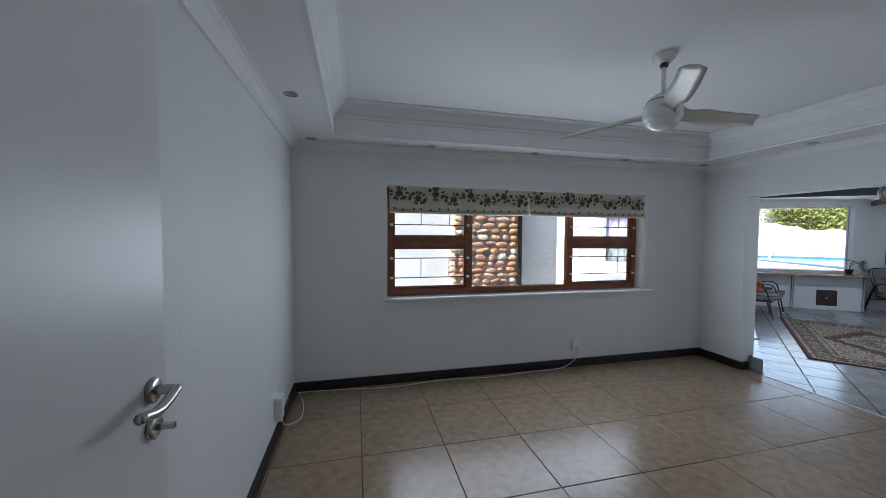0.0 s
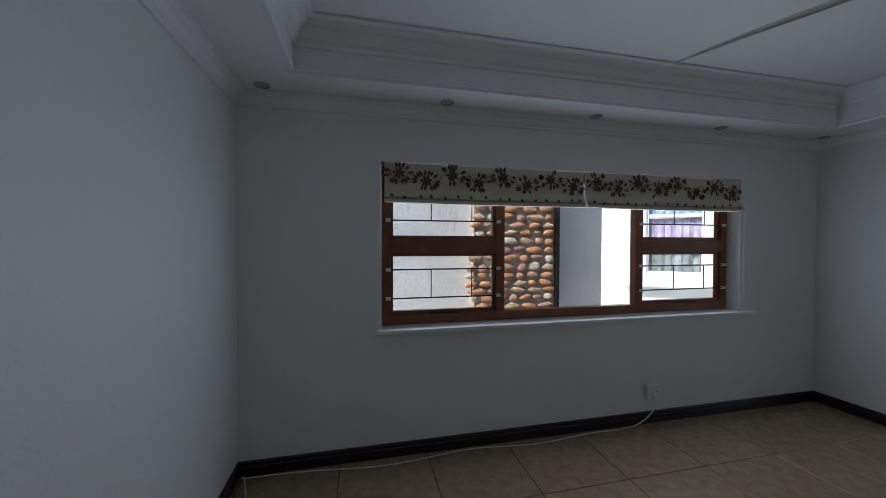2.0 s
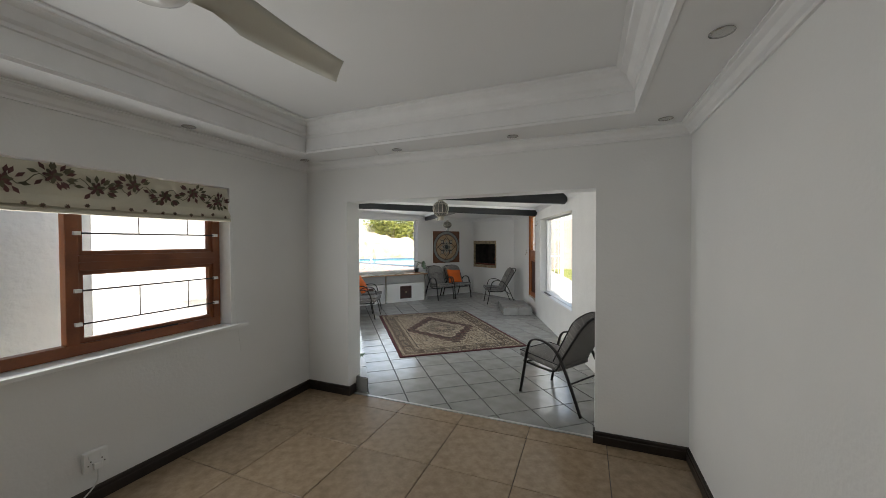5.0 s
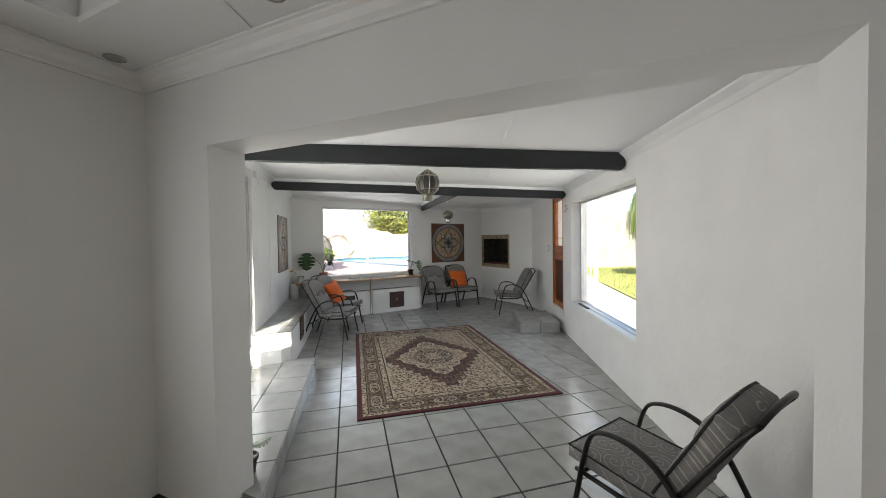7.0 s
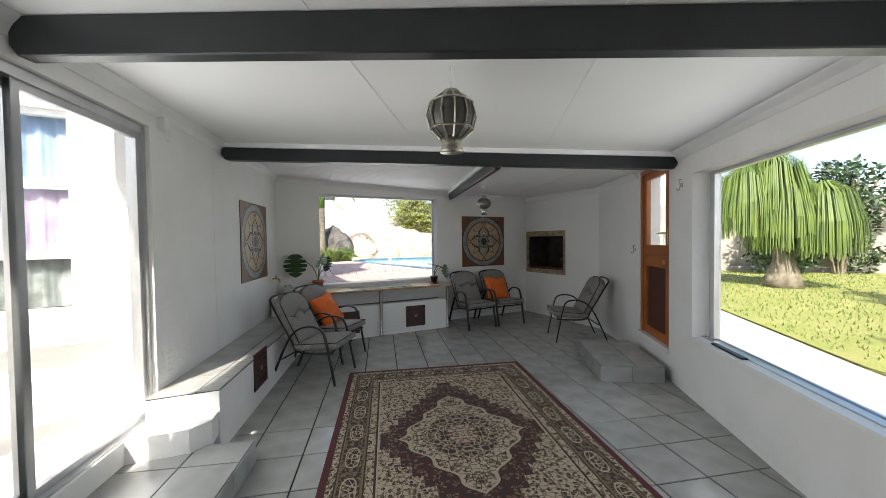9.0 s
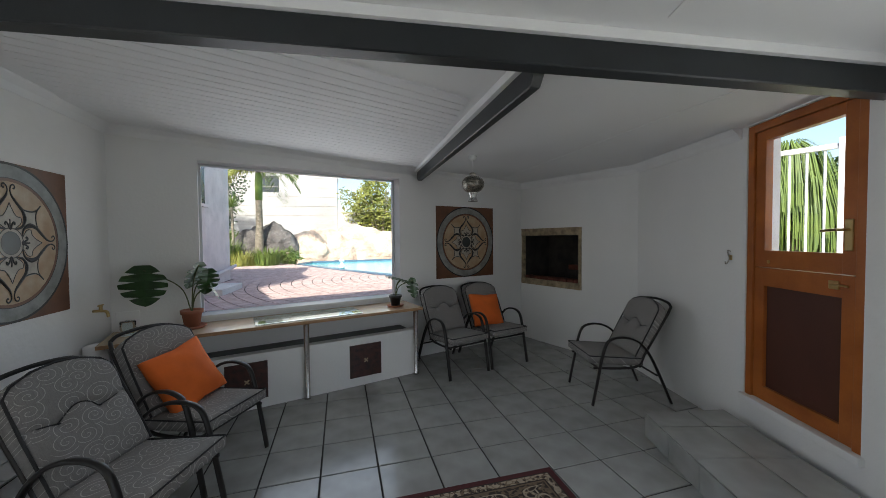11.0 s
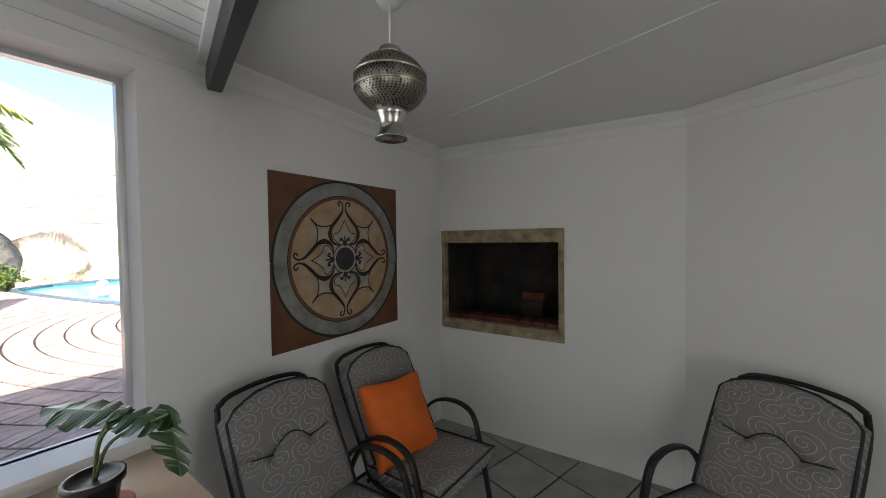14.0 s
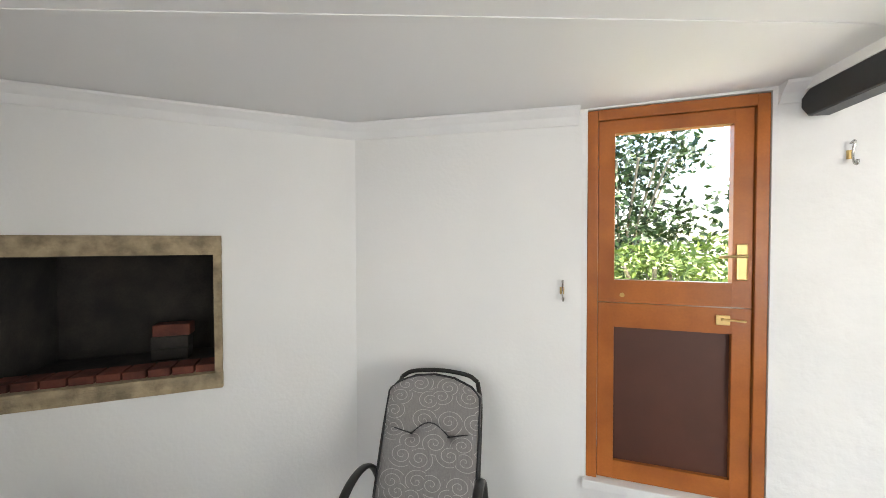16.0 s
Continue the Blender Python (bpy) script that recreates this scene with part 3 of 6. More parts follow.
structure("baseboard_return_end", box(2.974, -0.018, 0.0, 2.99, 0.06, 0.094), SKIRTING, "dark stained skirting end", M1)

# ---- lounge window ----
window = thing("window_lounge", M1 @ pose(-0.10, 0, 0, 0, 0, -90) @ pose(0, 0, 0), "wide varnished red-brown timber window with burglar bars", "window", kind="structure")
# window axes: x runs away from the opening wall, y into the lounge
Y0, Y1 = -0.03, 0.04
for x0, x1 in ((0.95, 1.01), (1.88, 1.945), (3.165, 3.235), (4.07, 4.13)):
    part("upright", box(x0, Y0, 0.93, x1, Y1, 2.09, bevel=0.004), MERANTI, window)
part("top_rail", box(0.951, Y0 + 0.002, 2.035, 4.129, Y1 - 0.002, 2.088), MERANTI, window)
part("bottom_rail", box(0.951, Y0 + 0.002, 0.915, 4.129, Y1 + 0.002, 0.985, bevel=0.004), MERANTI, window)
for x0, x1 in ((1.008, 1.882), (3.233, 4.072)):
    part("transom", box(x0, Y0 + 0.003, 1.45, x1, Y1 + 0.004, 1.55, bevel=0.005), MERANTI, window)
    part("transom_bead", box(x0, Y1 + 0.002, 1.495, x1, Y1 + 0.012, 1.505), MERANTI, window)
    for z0, z1 in ((0.985, 1.45), (1.55, 2.035)):
        sash = part("sash", ring(x0, z0, x1, z1, [(0, -0.02), (0.028, -0.02), (0.028, 0.018), (0, 0.018)]), MERANTI, window)
        sash.data.transform(Matrix.Rotation(radians(90), 4, "X"))
        pane = part("pane", box(x0 + 0.02, -0.003, z0 + 0.02, x1 - 0.02, 0.001, z1 - 0.02), GLASS, window)
        pane.visible_shadow = False
    for z in (1.112, 1.325, 1.69):
        part("burglar_bar", tube([(x0 - 0.02, 0.052, z), (x1 + 0.02, 0.052, z)], 0.0055, 6), STEEL_BLACK, window)
        for x in (x0 - 0.01, x1 + 0.01):
            part("bar_bracket", box(x - 0.018, 0.035, z - 0.012, x + 0.018, 0.06, z + 0.012, bevel=0.003), PVC, window, "small white painted bracket")
    for f in (0.25, 0.63):
        x = x0 + f * (x1 - x0)
        part("burglar_upright", tube([(x, 0.052, 1.112), (x, 0.052, 1.325)], 0.004, 6), STEEL_BLACK, window)
        part("burglar_upright", tube([(x, 0.052, 1.69), (x, 0.052, 2.03)], 0.004, 6), STEEL_BLACK, window)
    part("stay", tube([(x0 + 0.3, 0.05, 0.992), (x0 + 0.55, 0.055, 0.997)], 0.006, 6), STEEL_BLACK, window)
pane = part("pane", box(1.94, -0.003, 0.97, 3.17, 0.001, 2.05), GLASS, window, "large fixed clear pane")
pane.visible_shadow = False
structure("sill_lounge", box(0.80, 0.0, 0.885, 4.17, 0.20, 0.912, bevel=0.004), PVC, "white painted window sill", M1 @ pose(-0.10, 0, 0, 0, 0, -90))


def flower_print(bm, cx, cz, s, mats):
    """A printed blossom of overlapping petals, flat on the cloth."""
    for r, n, k in ((1.0, 7, 0), (0.62, 6, 1), (0.3, 5, 0)):
        for i in range(n):
            a = 2 * math.pi * (i + random.random() * 0.3) / n
            px, pz = cx + math.cos(a) * s * r * 0.55, cz + math.sin(a) * s * r * 0.55
            pts = []
            for j in range(8):
                t = 2 * math.pi * j / 8
                u, w = math.cos(t) * s * 0.36 * (0.5 + r / 2), math.sin(t) * s * 0.20 * (0.5 + r / 2)
                pts.append(bm.verts.new((px + u * math.cos(a) - w * math.sin(a), 0.0005 * k + 0.0002 * i, pz + u * math.sin(a) + w * math.cos(a))))
            f = bm.faces.new(pts)
            f.material_index = (k + i) % 2


def roman_blind(x0, x1):
    """A raised blind: folds of cloth with a floral print."""
    ob = thing("roman_blind", M1 @ pose(0.042, 0, 0, 0, 0, -90), "cream cotton roman blind with brown floral print, drawn up", "blind", "blinds over the lounge window")
    prof = [(0.012, 2.085), (0.016, 1.93), (0.018, 1.905), (0.045, 1.865), (0.05, 1.845), (0.028, 1.842), (0.05, 1.825), (0.052, 1.808), (0.024, 1.806), (0.0, 1.84), (0.0, 2.085)]
    bm = bmesh.new()
    cols = 14
    loops = []
    for i in range(cols + 1):
        x = x0 + (x1 - x0) * i / cols
        loops.append([bm.verts.new((x, y + 0.002 * math.sin(i * 1.9 + z * 9), z - (0.006 * math.sin(math.pi * i / cols) if z < 1.9 else 0))) for y, z in prof])
    for a, b in zip(loops, loops[1:]):
        for k in range(len(prof)):
            bm.faces.new((a[k], a[(k + 1) % len(prof)], b[(k + 1) % len(prof)], b[k]))
    bm.faces.new(loops[0])
    bm.faces.new(loops[-1][::-1])
    part("cloth", bm, BLIND, ob, smooth=False)
    bm = bmesh.new()
    n = 8
    for i in range(n):
        x = x0 + (x1 - x0) * (i + 0.5) / n
        z = 2.015 if i % 2 else 1.965
        flower_print(bm, x, z, 0.05, None)
        for k in range(16):
            a = random.uniform(0, 6.28)
            lx, lz = x + math.cos(a) * 0.085, min(2.07, max(1.915, (z + math.sin(a) * 0.06)))
            w, h = 0.026, 0.008
            f = bm.faces.new([bm.verts.new((lx + w * math.cos(a + d) * (1 if d in (0, 3.14) else 0.45), 0.001 + 0.0001 * k, lz + w * math.sin(a + d) * (1 if d in (0, 3.14) else 0.45))) for d in (0, 1.57, 3.14, 4.71)])
            f.material_index = k % 2
    flowers = part("floral_print", bm, (PRINT_DARK, PRINT_OLIVE), ob, "brown and olive printed flowers")
    flowers["kind"] = "stuff"
    flowers.location = (0, 0.0215, 0)
    bm = bmesh.new()
    for i in range(n + 1):
        xa = x0 + (x1 - x0) * max(0.02, (i - 0.45) / n)
        xb = x0 + (x1 - x0) * min(0.98, (i + 0.45) / n)
        pts = [(xa + (xb - xa) * t / 8, 0, 1.985 + 0.035 * math.sin(t * 0.9 + i)) for t in range(9)]
        tube(pts, 0.0022, 4, bm, 0.5)
    vine = part("vine_print", bm, PRINT_OLIVE, ob)
    vine.location = (0, 0.0215, 0)
    bm = bmesh.new()
    for i in range(n * 2):
        flower_print(bm, x0 + (x1 - x0) * (i + 0.5 + random.uniform(-.2, .2)) / (n * 2), 1.852 + random.uniform(-.008, .008), 0.016, None)
    hem = part("hem_print", bm, (PRINT_DARK, PRINT_OLIVE), ob)
    hem["kind"] = "stuff"
    hem.location = (0, 0.054, -0.004)
    part("pull_cord", tube([(x1 + 0.02 if x1 > 3 else x0 - 0.02, 0.04, 2.0), (x1 + 0.025 if x1 > 3 else x0 - 0.03, 0.03, 1.2), (x1 + 0.025 if x1 > 3 else x0 - 0.10, 0.02, 0.66)], 0.0016, 5), CABLE, ob, "thin white pull cord")


roman_blind(0.955, 2.525)
roman_blind(2.545, 4.115)


# ---- lounge fittings ----
def downlight(m):
    ob = thing("downlight", m, "small recessed chrome downlight, unlit", "downlight", "lounge downlights")
    part("trim_ring", lathe([(0.030, -0.002), (0.046, -0.004), (0.046, 0.0), (0.030, 0.004)], 20), CHROME, ob, smooth=True)
    part("lamp", lathe([(0.0, 0.004), (0.029, 0.001), (0.029, 0.012)], 16), BLACK, ob, "dark lamp face")
    return ob


spot = downlight(M1 @ pose(0.2, -0.2, SOFFIT - 0.001))
for a, b in ((0.2, 1.36), (0.2, 2.54), (0.2, 3.70), (0.2, 4.86), (1.29, 4.86), (2.36, 4.86), (3.43, 4.86), (1.29, 0.2), (2.36, 0.2), (3.43, 0.2), (3.43, 1.30), (3.43, 2.54), (3.43, 3.70)):
    copy_thing(spot, M1 @ pose(a, -b, SOFFIT - 0.001))

fan = thing("ceiling_fan", M1 @ pose(1.83, -2.50, TRAY + 0.02), "white three-bladed ceiling fan with opal light, at rest", "fan")
part("canopy", lathe([(0.0, -0.075), (0.045, -0.07), (0.066, -0.045), (0.074, -0.012), (0.072, 0.0)], 24), FAN_WHITE, fan, smooth=True)
part("rod", lathe([(0.013, -0.285), (0.013, -0.06)], 12), FAN_WHITE, fan, smooth=True)
part("rod_collar", lathe([(0.024, -0.10), (0.026, -0.085), (0.018, -0.072)], 12), BLACK, fan, smooth=True)
part("motor", lathe([(0.104, -0.450), (0.118, -0.425), (0.112, -0.345), (0.085, -0.300), (0.05, -0.275), (0.0, -0.270)], 28), FAN_WHITE, fan, smooth=True)
part("vent_band", lathe([(0.094, -0.327), (0.1, -0.321), (0.09, -0.311)], 28), BLACK, fan)
part("light_bowl", lathe([(0.0, -0.505), (0.05, -0.499), (0.085, -0.480), (0.104, -0.453), (0.104, -0.449)], 28), OPAL, fan, "opal glass light bowl", smooth=True)
blade_angle = (84.0, 204.0, 324.0)
for deg in blade_angle:
    bm = bmesh.new()
    rows = []
    for i in range(13):
        t = i / 12
        r = 0.085 + 0.625 * t
        half = 0.074 - 0.030 * math.sin(min(1, t * 3.0) * math.pi) * (1 - t) - 0.018 * t
        tw = -radians(36 - 14 * t)
        zc = -0.393 - 0.012 * t
        rows.append([bm.verts.new((r + 0.03 * u * t, u * half * math.cos(tw) + 0.02 * math.sin(t * 3), zc + u * half * math.sin(tw) + k + 0.012 * (1 - u * u))) for u, k in ((-1, 0), (-0.5, 0.004), (0, 0.005), (0.5, 0.004), (1, 0), (0.5, -0.004), (0, -0.005), (-0.5, -0.004))])
    for a, b in zip(rows, rows[1:]):
        for k in range(8):
            bm.faces.new((a[k], a[(k + 1) % 8], b[(k + 1) % 8], b[k]))
    bm.faces.new(rows[0])
    bm.faces.new(rows[-1][::-1])
    bmesh.ops.rotate(bm, verts=bm.verts, matrix=Matrix.Rotation(radians(deg), 3, "Z"))
    part("blade", bm, FAN_BLADE, fan, smooth=True)


def wall_socket(name, m, label, double=True):
    ob = thing(name, m, label, "socket")
    part("plate", box(-0.06, 0, -0.06, 0.06, 0.035, 0.06, bevel=0.004), PVC, ob)
    for x in (-0.028, 0.028):
        part("switch", box(x - 0.012, 0.034, 0.022, x + 0.012, 0.040, 0.044, bevel=0.002), PVC, ob)
        for dx, dz in ((-0.012, -0.02), (0.012, -0.02), (0, 0.002)):
            part("pin_hole", lathe([(0.004, 0), (0.004, 0.0015)], 8), BLACK, ob).matrix_local = pose(x + dx, 0.0346, dz, -90)
    return ob


socket = wall_socket("wall_socket", M1 @ pose(0.045, -1.875, 0.27, 0, 0, -90), "white double wall socket with a cable plugged in")
part("plug", box(-0.02, 0.035, -0.05, 0.02, 0.062, -0.01, bevel=0.006), PVC, socket)
box_socket = thing("junction_box", M1 @ pose(0.86, -L1, 0.24, 0, 0, 0), "white surface socket box low on the wall", "socket")
part("plate", box(-0.055, 0, -0.09, 0.055, 0.05, 0.09, bevel=0.005), PVC, box_socket)
part("cover", box(-0.045, 0.05, -0.02, 0.045, 0.056, 0.07, bevel=0.003), PVC, box_socket)
cable_pts = [lounge(0.100, 1.875, 0.23), lounge(0.100, 1.90, 0.12), lounge(0.110, 2.10, 0.02), lounge(0.100, 2.5, 0.004), lounge(0.140, 3.0, 0.004), lounge(0.095, 3.5, 0.004),
             lounge(0.150, 4.1, 0.004), lounge(0.100, 4.6, 0.004), lounge(0.110, 4.98, 0.02), lounge(0.12, 5.0, 0.02), lounge(0.35, 4.93, 0.004), lounge(0.60, 4.92, 0.004), lounge(0.80, 5.0, 0.06), lounge(0.86, 5.02, 0.15)]
tagged(finish("power_cable", tube(smooth_path(cable_pts, 7), 0.0045, 6), CABLE, smooth=True), "thin white power cable lying along the skirting", "cable")

# entrance door, opened against the wall
leaf = thing("entrance_door", M1 @ pose(W1 - 0.005, -4.93, 0, 0, 0, 180), "flat white painted door standing wide open", "door")
part("leaf", box(0.0, -0.04, 0.008, 0.80, 0.0, 2.075, bevel=0.003), material("door_paint", (0.74, 0.735, 0.72), 0.35, vary=0.015, scale=2, bump=0.1, bump_scale=200), leaf)
handle = part("handle", tube(smooth_path([(0.735, -0.05, 1.245), (0.735, -0.085, 1.245), (0.72, -0.092, 1.2454), (0.66, -0.09, 1.232), (0.60, -0.088, 1.245)]), 0.0105, 10), CHROME, leaf, "brushed steel lever handle", smooth=True)
part("rose", lathe([(0.027, 0.0), (0.027, 0.008), (0.022, 0.011)], 20), CHROME, handle, smooth=True).matrix_local = pose(0.735, -0.041, 1.245, 90)
part("keyhole_rose", lathe([(0.027, 0.0), (0.027, 0.008), (0.022, 0.011)], 20), CHROME, handle, smooth=True).matrix_local = pose(0.735, -0.041, 1.165, 90)
part("key", box(0.73, -0.085, 1.158, 0.74, -0.05, 1.17), CHROME, leaf)

# ---- sun room shell ----
ml, ll = frame_of(LEFT_B, LEFT_A)
structure("wall_sliding_door", wall_mesh(ll, -0.2, TOP2, -0.22, 0, [(2.93, ll + 0.02, 0.27, 2.335)], u0=-0.25), ROUGH_PLASTER, "white rough plaster wall with a sliding door", ml)
mf, lf = frame_of(FAR_B, LEFT_B)
structure("wall_pool_window", wall_mesh(lf + 0.25, -0.2, TOP2, -0.24, 0, [(lf - 2.70, lf - 0.63, 0.80, 2.282)], u0=-0.25), PLASTER, "white plaster wall round a wide fixed window", mf)
mb, lb = frame_of(RIGHT_D, FAR_B)
structure("wall_braai", wall_mesh(lb, -0.2, TOP2, -0.16, 0, [(lb - 1.035, lb - 0.07, 0.915, 1.572)]), PLASTER, "white plaster wall with a built-in barbecue", mb)
md, ld = frame_of(RIGHT_B, RIGHT_D)
structure("wall_hook", wall_mesh(ld + 0.04, -0.2, TOP2, -0.24, 0), PLASTER, "plain white plaster wall", md)
mr, lr = frame_of(RIGHT_A, RIGHT_B)
DOOR_U = (lr - 0.84, lr - 0.03)
structure("wall_garden", wall_mesh(lr, -0.2, TOP2, -0.24, 0, [(2.825, 5.0, 0.565, 2.10), (*DOOR_U, 0.325, 2.345)], u0=0.38), ROUGH_PLASTER, "white rough plaster wall with a garden window and stable door", mr)

floor2 = structure("floor_sun_room", prism([tuple(lounge(-0.05, -0.02).xy), tuple(lounge(3.4, -0.02).xy), (4.0, 5.6), (5.0, 9.6), (5.15, 11.1), (4.4, 12.85), (-0.3, 11.1)], -0.12, -0.007), GROUT, "pale grey ceramic floor tiles with dark joints")
structure("threshold", box(0.6, 0.055, -0.02, 2.98, 0.085, 0.004), ALU, "thin worn metal threshold strip", M1)


def ceiling_prism(points, top=0.05, drop=0.0, bm=None):
    bm = bm or bmesh.new()
    lo, hi = [bm.verts.new((x, y, ceiling_z(x) - drop)) for x, y in points], [bm.verts.new((x, y, ceiling_z(x) + top)) for x, y in points]
    bm.faces.new(lo[::-1])
    bm.faces.new(hi)
    for i in range(len(points)):
        j = (i + 1) % len(points)
        bm.faces.new((lo[i], lo[j], hi[j], hi[i]))
    return bm


bm = ceiling_prism([tuple(lounge(-0.4, -0.1).xy), tuple(lounge(3.65, -0.1).xy), (4.0, 5.6), (5.0, 9.6), (5.15, 11.2), (4.4, 12.95), (-0.35, 11.3)])
# joint cover strips
for x0, y0, x1, y1 in ((0.86, 5.0, 1.81, 8.62), (2.10, 4.6, 3.15, 8.77), (4.09, 8.95, 3.885, 12.3)):
    w = 0.011
    d = Vector((x1 - x0, y1 - y0)).normalized()
    n = Vector((-d.y, d.x)) * w
    ceiling_prism([(x0 - n.x, y0 - n.y), (x1 - n.x, y1 - n.y), (x1 + n.x, y1 + n.y), (x0 + n.x, y0 + n.y)], 0.0, 0.004, bm)
# tongue-and-groove boards beside the far window
fd = (Vector(FAR_B) - Vector(LEFT_B)).normalized()
fn = Vector((fd.y, -fd.x))
for i in range(23):
    p0 = Vector(LEFT_B) + fn * (0.095 * i + 0.004) - fd * 0.1
    p1 = Vector(LEFT_B) + fn * (0.095 * (i + 1) - 0.004) - fd * 0.1
    q = [tuple(p0), tuple(p0 + fd * 3.4), tuple(p1 + fd * 3.4), tuple(p1)]
    q = clip_polygon(q, (2.645, 11.0), (-1.0, 0.035))
    q = clip_polygon(q, (0.0, 9.35), (0.10, 1.0)) if len(q) > 2 else q
    if len(q) > 2:
        ceiling_prism(q, 0.0, 0.012, bm)
structure("ceiling_sun_room", bm, CEILING, "white sloping boarded ceiling with cover strips")
structure("roof", prism([(-0.45, 6.2), (-0.45, 11.35), (4.42, 13.0), (5.3, 11.1), (5.0, 9.0), (3.55, 4.0), (3.3, 3.95)], TOP2, TOP2 + 0.10), BEAM, "flat dark roof slab")
structure("roof_lounge", box(-0.45, -L1 - 0.5, TOP, W1 + 1.8, 0.3, TOP + 0.12), BEAM, "flat dark roof slab", M1)


def beam(name, p0, p1, width, depth, label, drop=0.002):
    """A painted timber beam with rounded ends under the sloping ceiling."""
    a, b = Vector(p0), Vector(p1)
    d = (b - a).normalized()
    n = Vector((-d.y, d.x)) * width / 2
    bm = bmesh.new()
    loops = []
    for p, s in ((a, 0.0), (a + d * 0.04, 1.0), (b - d * 0.04, 1.0), (b, 0.0)):
        z = ceiling_z(p.x) - drop
        low = z - depth + (0.05 if s == 0 else 0)
        loops.append([bm.verts.new(v) for v in ((p.x - n.x, p.y - n.y, z - (0.03 if s == 0 else 0)), (p.x + n.x, p.y + n.y, z - (0.03 if s == 0 else 0)), (p.x + n.x, p.y + n.y, low), (p.x - n.x, p.y - n.y, low))])
    for q, r in zip(loops, loops[1:]):
        for k in range(4):
            bm.faces.new((q[k], q[(k + 1) % 4], r[(k + 1) % 4], r[k]))
    bm.faces.new(loops[0])
    bm.faces.new(loops[-1][::-1])
    bmesh.ops.bevel(bm, geom=list(bm.edges), offset=0.006, segments=1, affect="EDGES")
    return structure(name, bm, BEAM, label, category="beam")


beam("beam_1", (0.075, 7.24), (3.86, 6.60), 0.07, 0.175, "charcoal painted timber ceiling beam")
beam("beam_2", (-0.04, 9.27), (4.50, 8.78), 0.085, 0.125, "charcoal painted timber ceiling beam", 0.045)
structure("beam_packer", strip((-0.04, 9.262, ceiling_z(-0.04)), (4.50, 8.772, ceiling_z(4.5)), [(-0.055, -0.001), (-0.055, -0.046), (0.05, -0.046), (0.05, -0.001)]), CORNICE, "white packing strip above the dark beam")
beam("beam_3", (2.63, 12.08), (2.77, 9.14), 0.06, 0.155, "charcoal painted timber ceiling beam along the slope")
structure("beam_batten", strip((2.60, 12.05, ceiling_z(2.6)), (2.735, 9.15, ceiling_z(2.73)), [(-0.03, -0.001), (-0.03, -0.05), (0.005, -0.05), (0.005, -0.001)]), CORNICE, "white batten beside the dark beam")
COVE = [(0.0, 0.0), (0.0, -0.085), (0.006, -0.085), (0.03, -0.045), (0.07, -0.012), (0.075, 0.0)]


def cornice(name, p0, p1):
    d = (Vector(p1) - Vector(p0)).normalized()
    structure(name, strip((p0[0], p0[1], ceiling_z(p0[0]) - 0.001), (p1[0], p1[1], ceiling_z(p1[0]) - 0.001), COVE), CORNICE, "white cove cornice")


on_r = lambda u: tuple((Vector(RIGHT_A) + (Vector(RIGHT_B) - Vector(RIGHT_A)).normalized() * u))
cornice("cornice_garden", on_r(0.3), on_r(DOOR_U[0] - 0.02))
cornice("cornice_hook", tuple(Vector(RIGHT_B) + Vector((0.0, 0.02))), RIGHT_D)
cornice("cornice_braai", RIGHT_D, FAR_B)
cornice("cornice_pool", FAR_B, LEFT_B)
cornice("cornice_sliding", LEFT_B, LEFT_A)


# ---- sun room windows and doors ----
def fixed_window(name, m, x0, x1, z0, z1, y, label, thick=0.03, mat=None):
    ob = thing(name, m, label, "window", kind="structure")
    fr = part("window_frame", ring(x0, z0, x1, z1, [(0, -0.025), (thick, -0.025), (thick, 0.02), (0, 0.02)]), mat or ALU, ob)
    fr.data.transform(Matrix.Rotation(radians(90), 4, "X") )
    fr.data.transform(Matrix.Translation((0, y, 0)))
    pane = part("pane", box(x0 + 0.01, y - 0.004, z0 + 0.01, x1 - 0.01, y, z1 - 0.01), GLASS, ob)
    pane.visible_shadow = False
    return ob


fixed_window("window_pool", mf, lf - 2.70, lf - 0.63, 0.80, 2.282, -0.19, "wide fixed window in a slim aluminium frame", 0.022)
structure("sill_pool_window", box(lf - 2.70, -0.19, 0.80, lf - 0.63, 0.02, 0.822), PVC, "white painted inner sill", mf)
garden = fixed_window("window_garden", mr, 2.825, 5.0, 0.565, 2.10, -0.17, "aluminium sliding window onto the garden")
part("meeting_stile", box(4.88, -0.16, 0.60, 4.93, -0.12, 2.07), ALU, garden)
part("bottom_track", box(2.83, -0.16, 0.566, 4.995, -0.08, 0.595), ALU, garden)
structure("sill_garden_window", box(2.826, -0.08, 0.566, 4.999, 0.004, 0.588), PVC, "white painted window sill", mr)
tagged(finish("sill_tray", box(4.35, -0.075, 0.589, 4.75, -0.03, 0.603, bevel=0.004), BLACK, m=mr), "flat black plastic strip on the window sill", "tray")

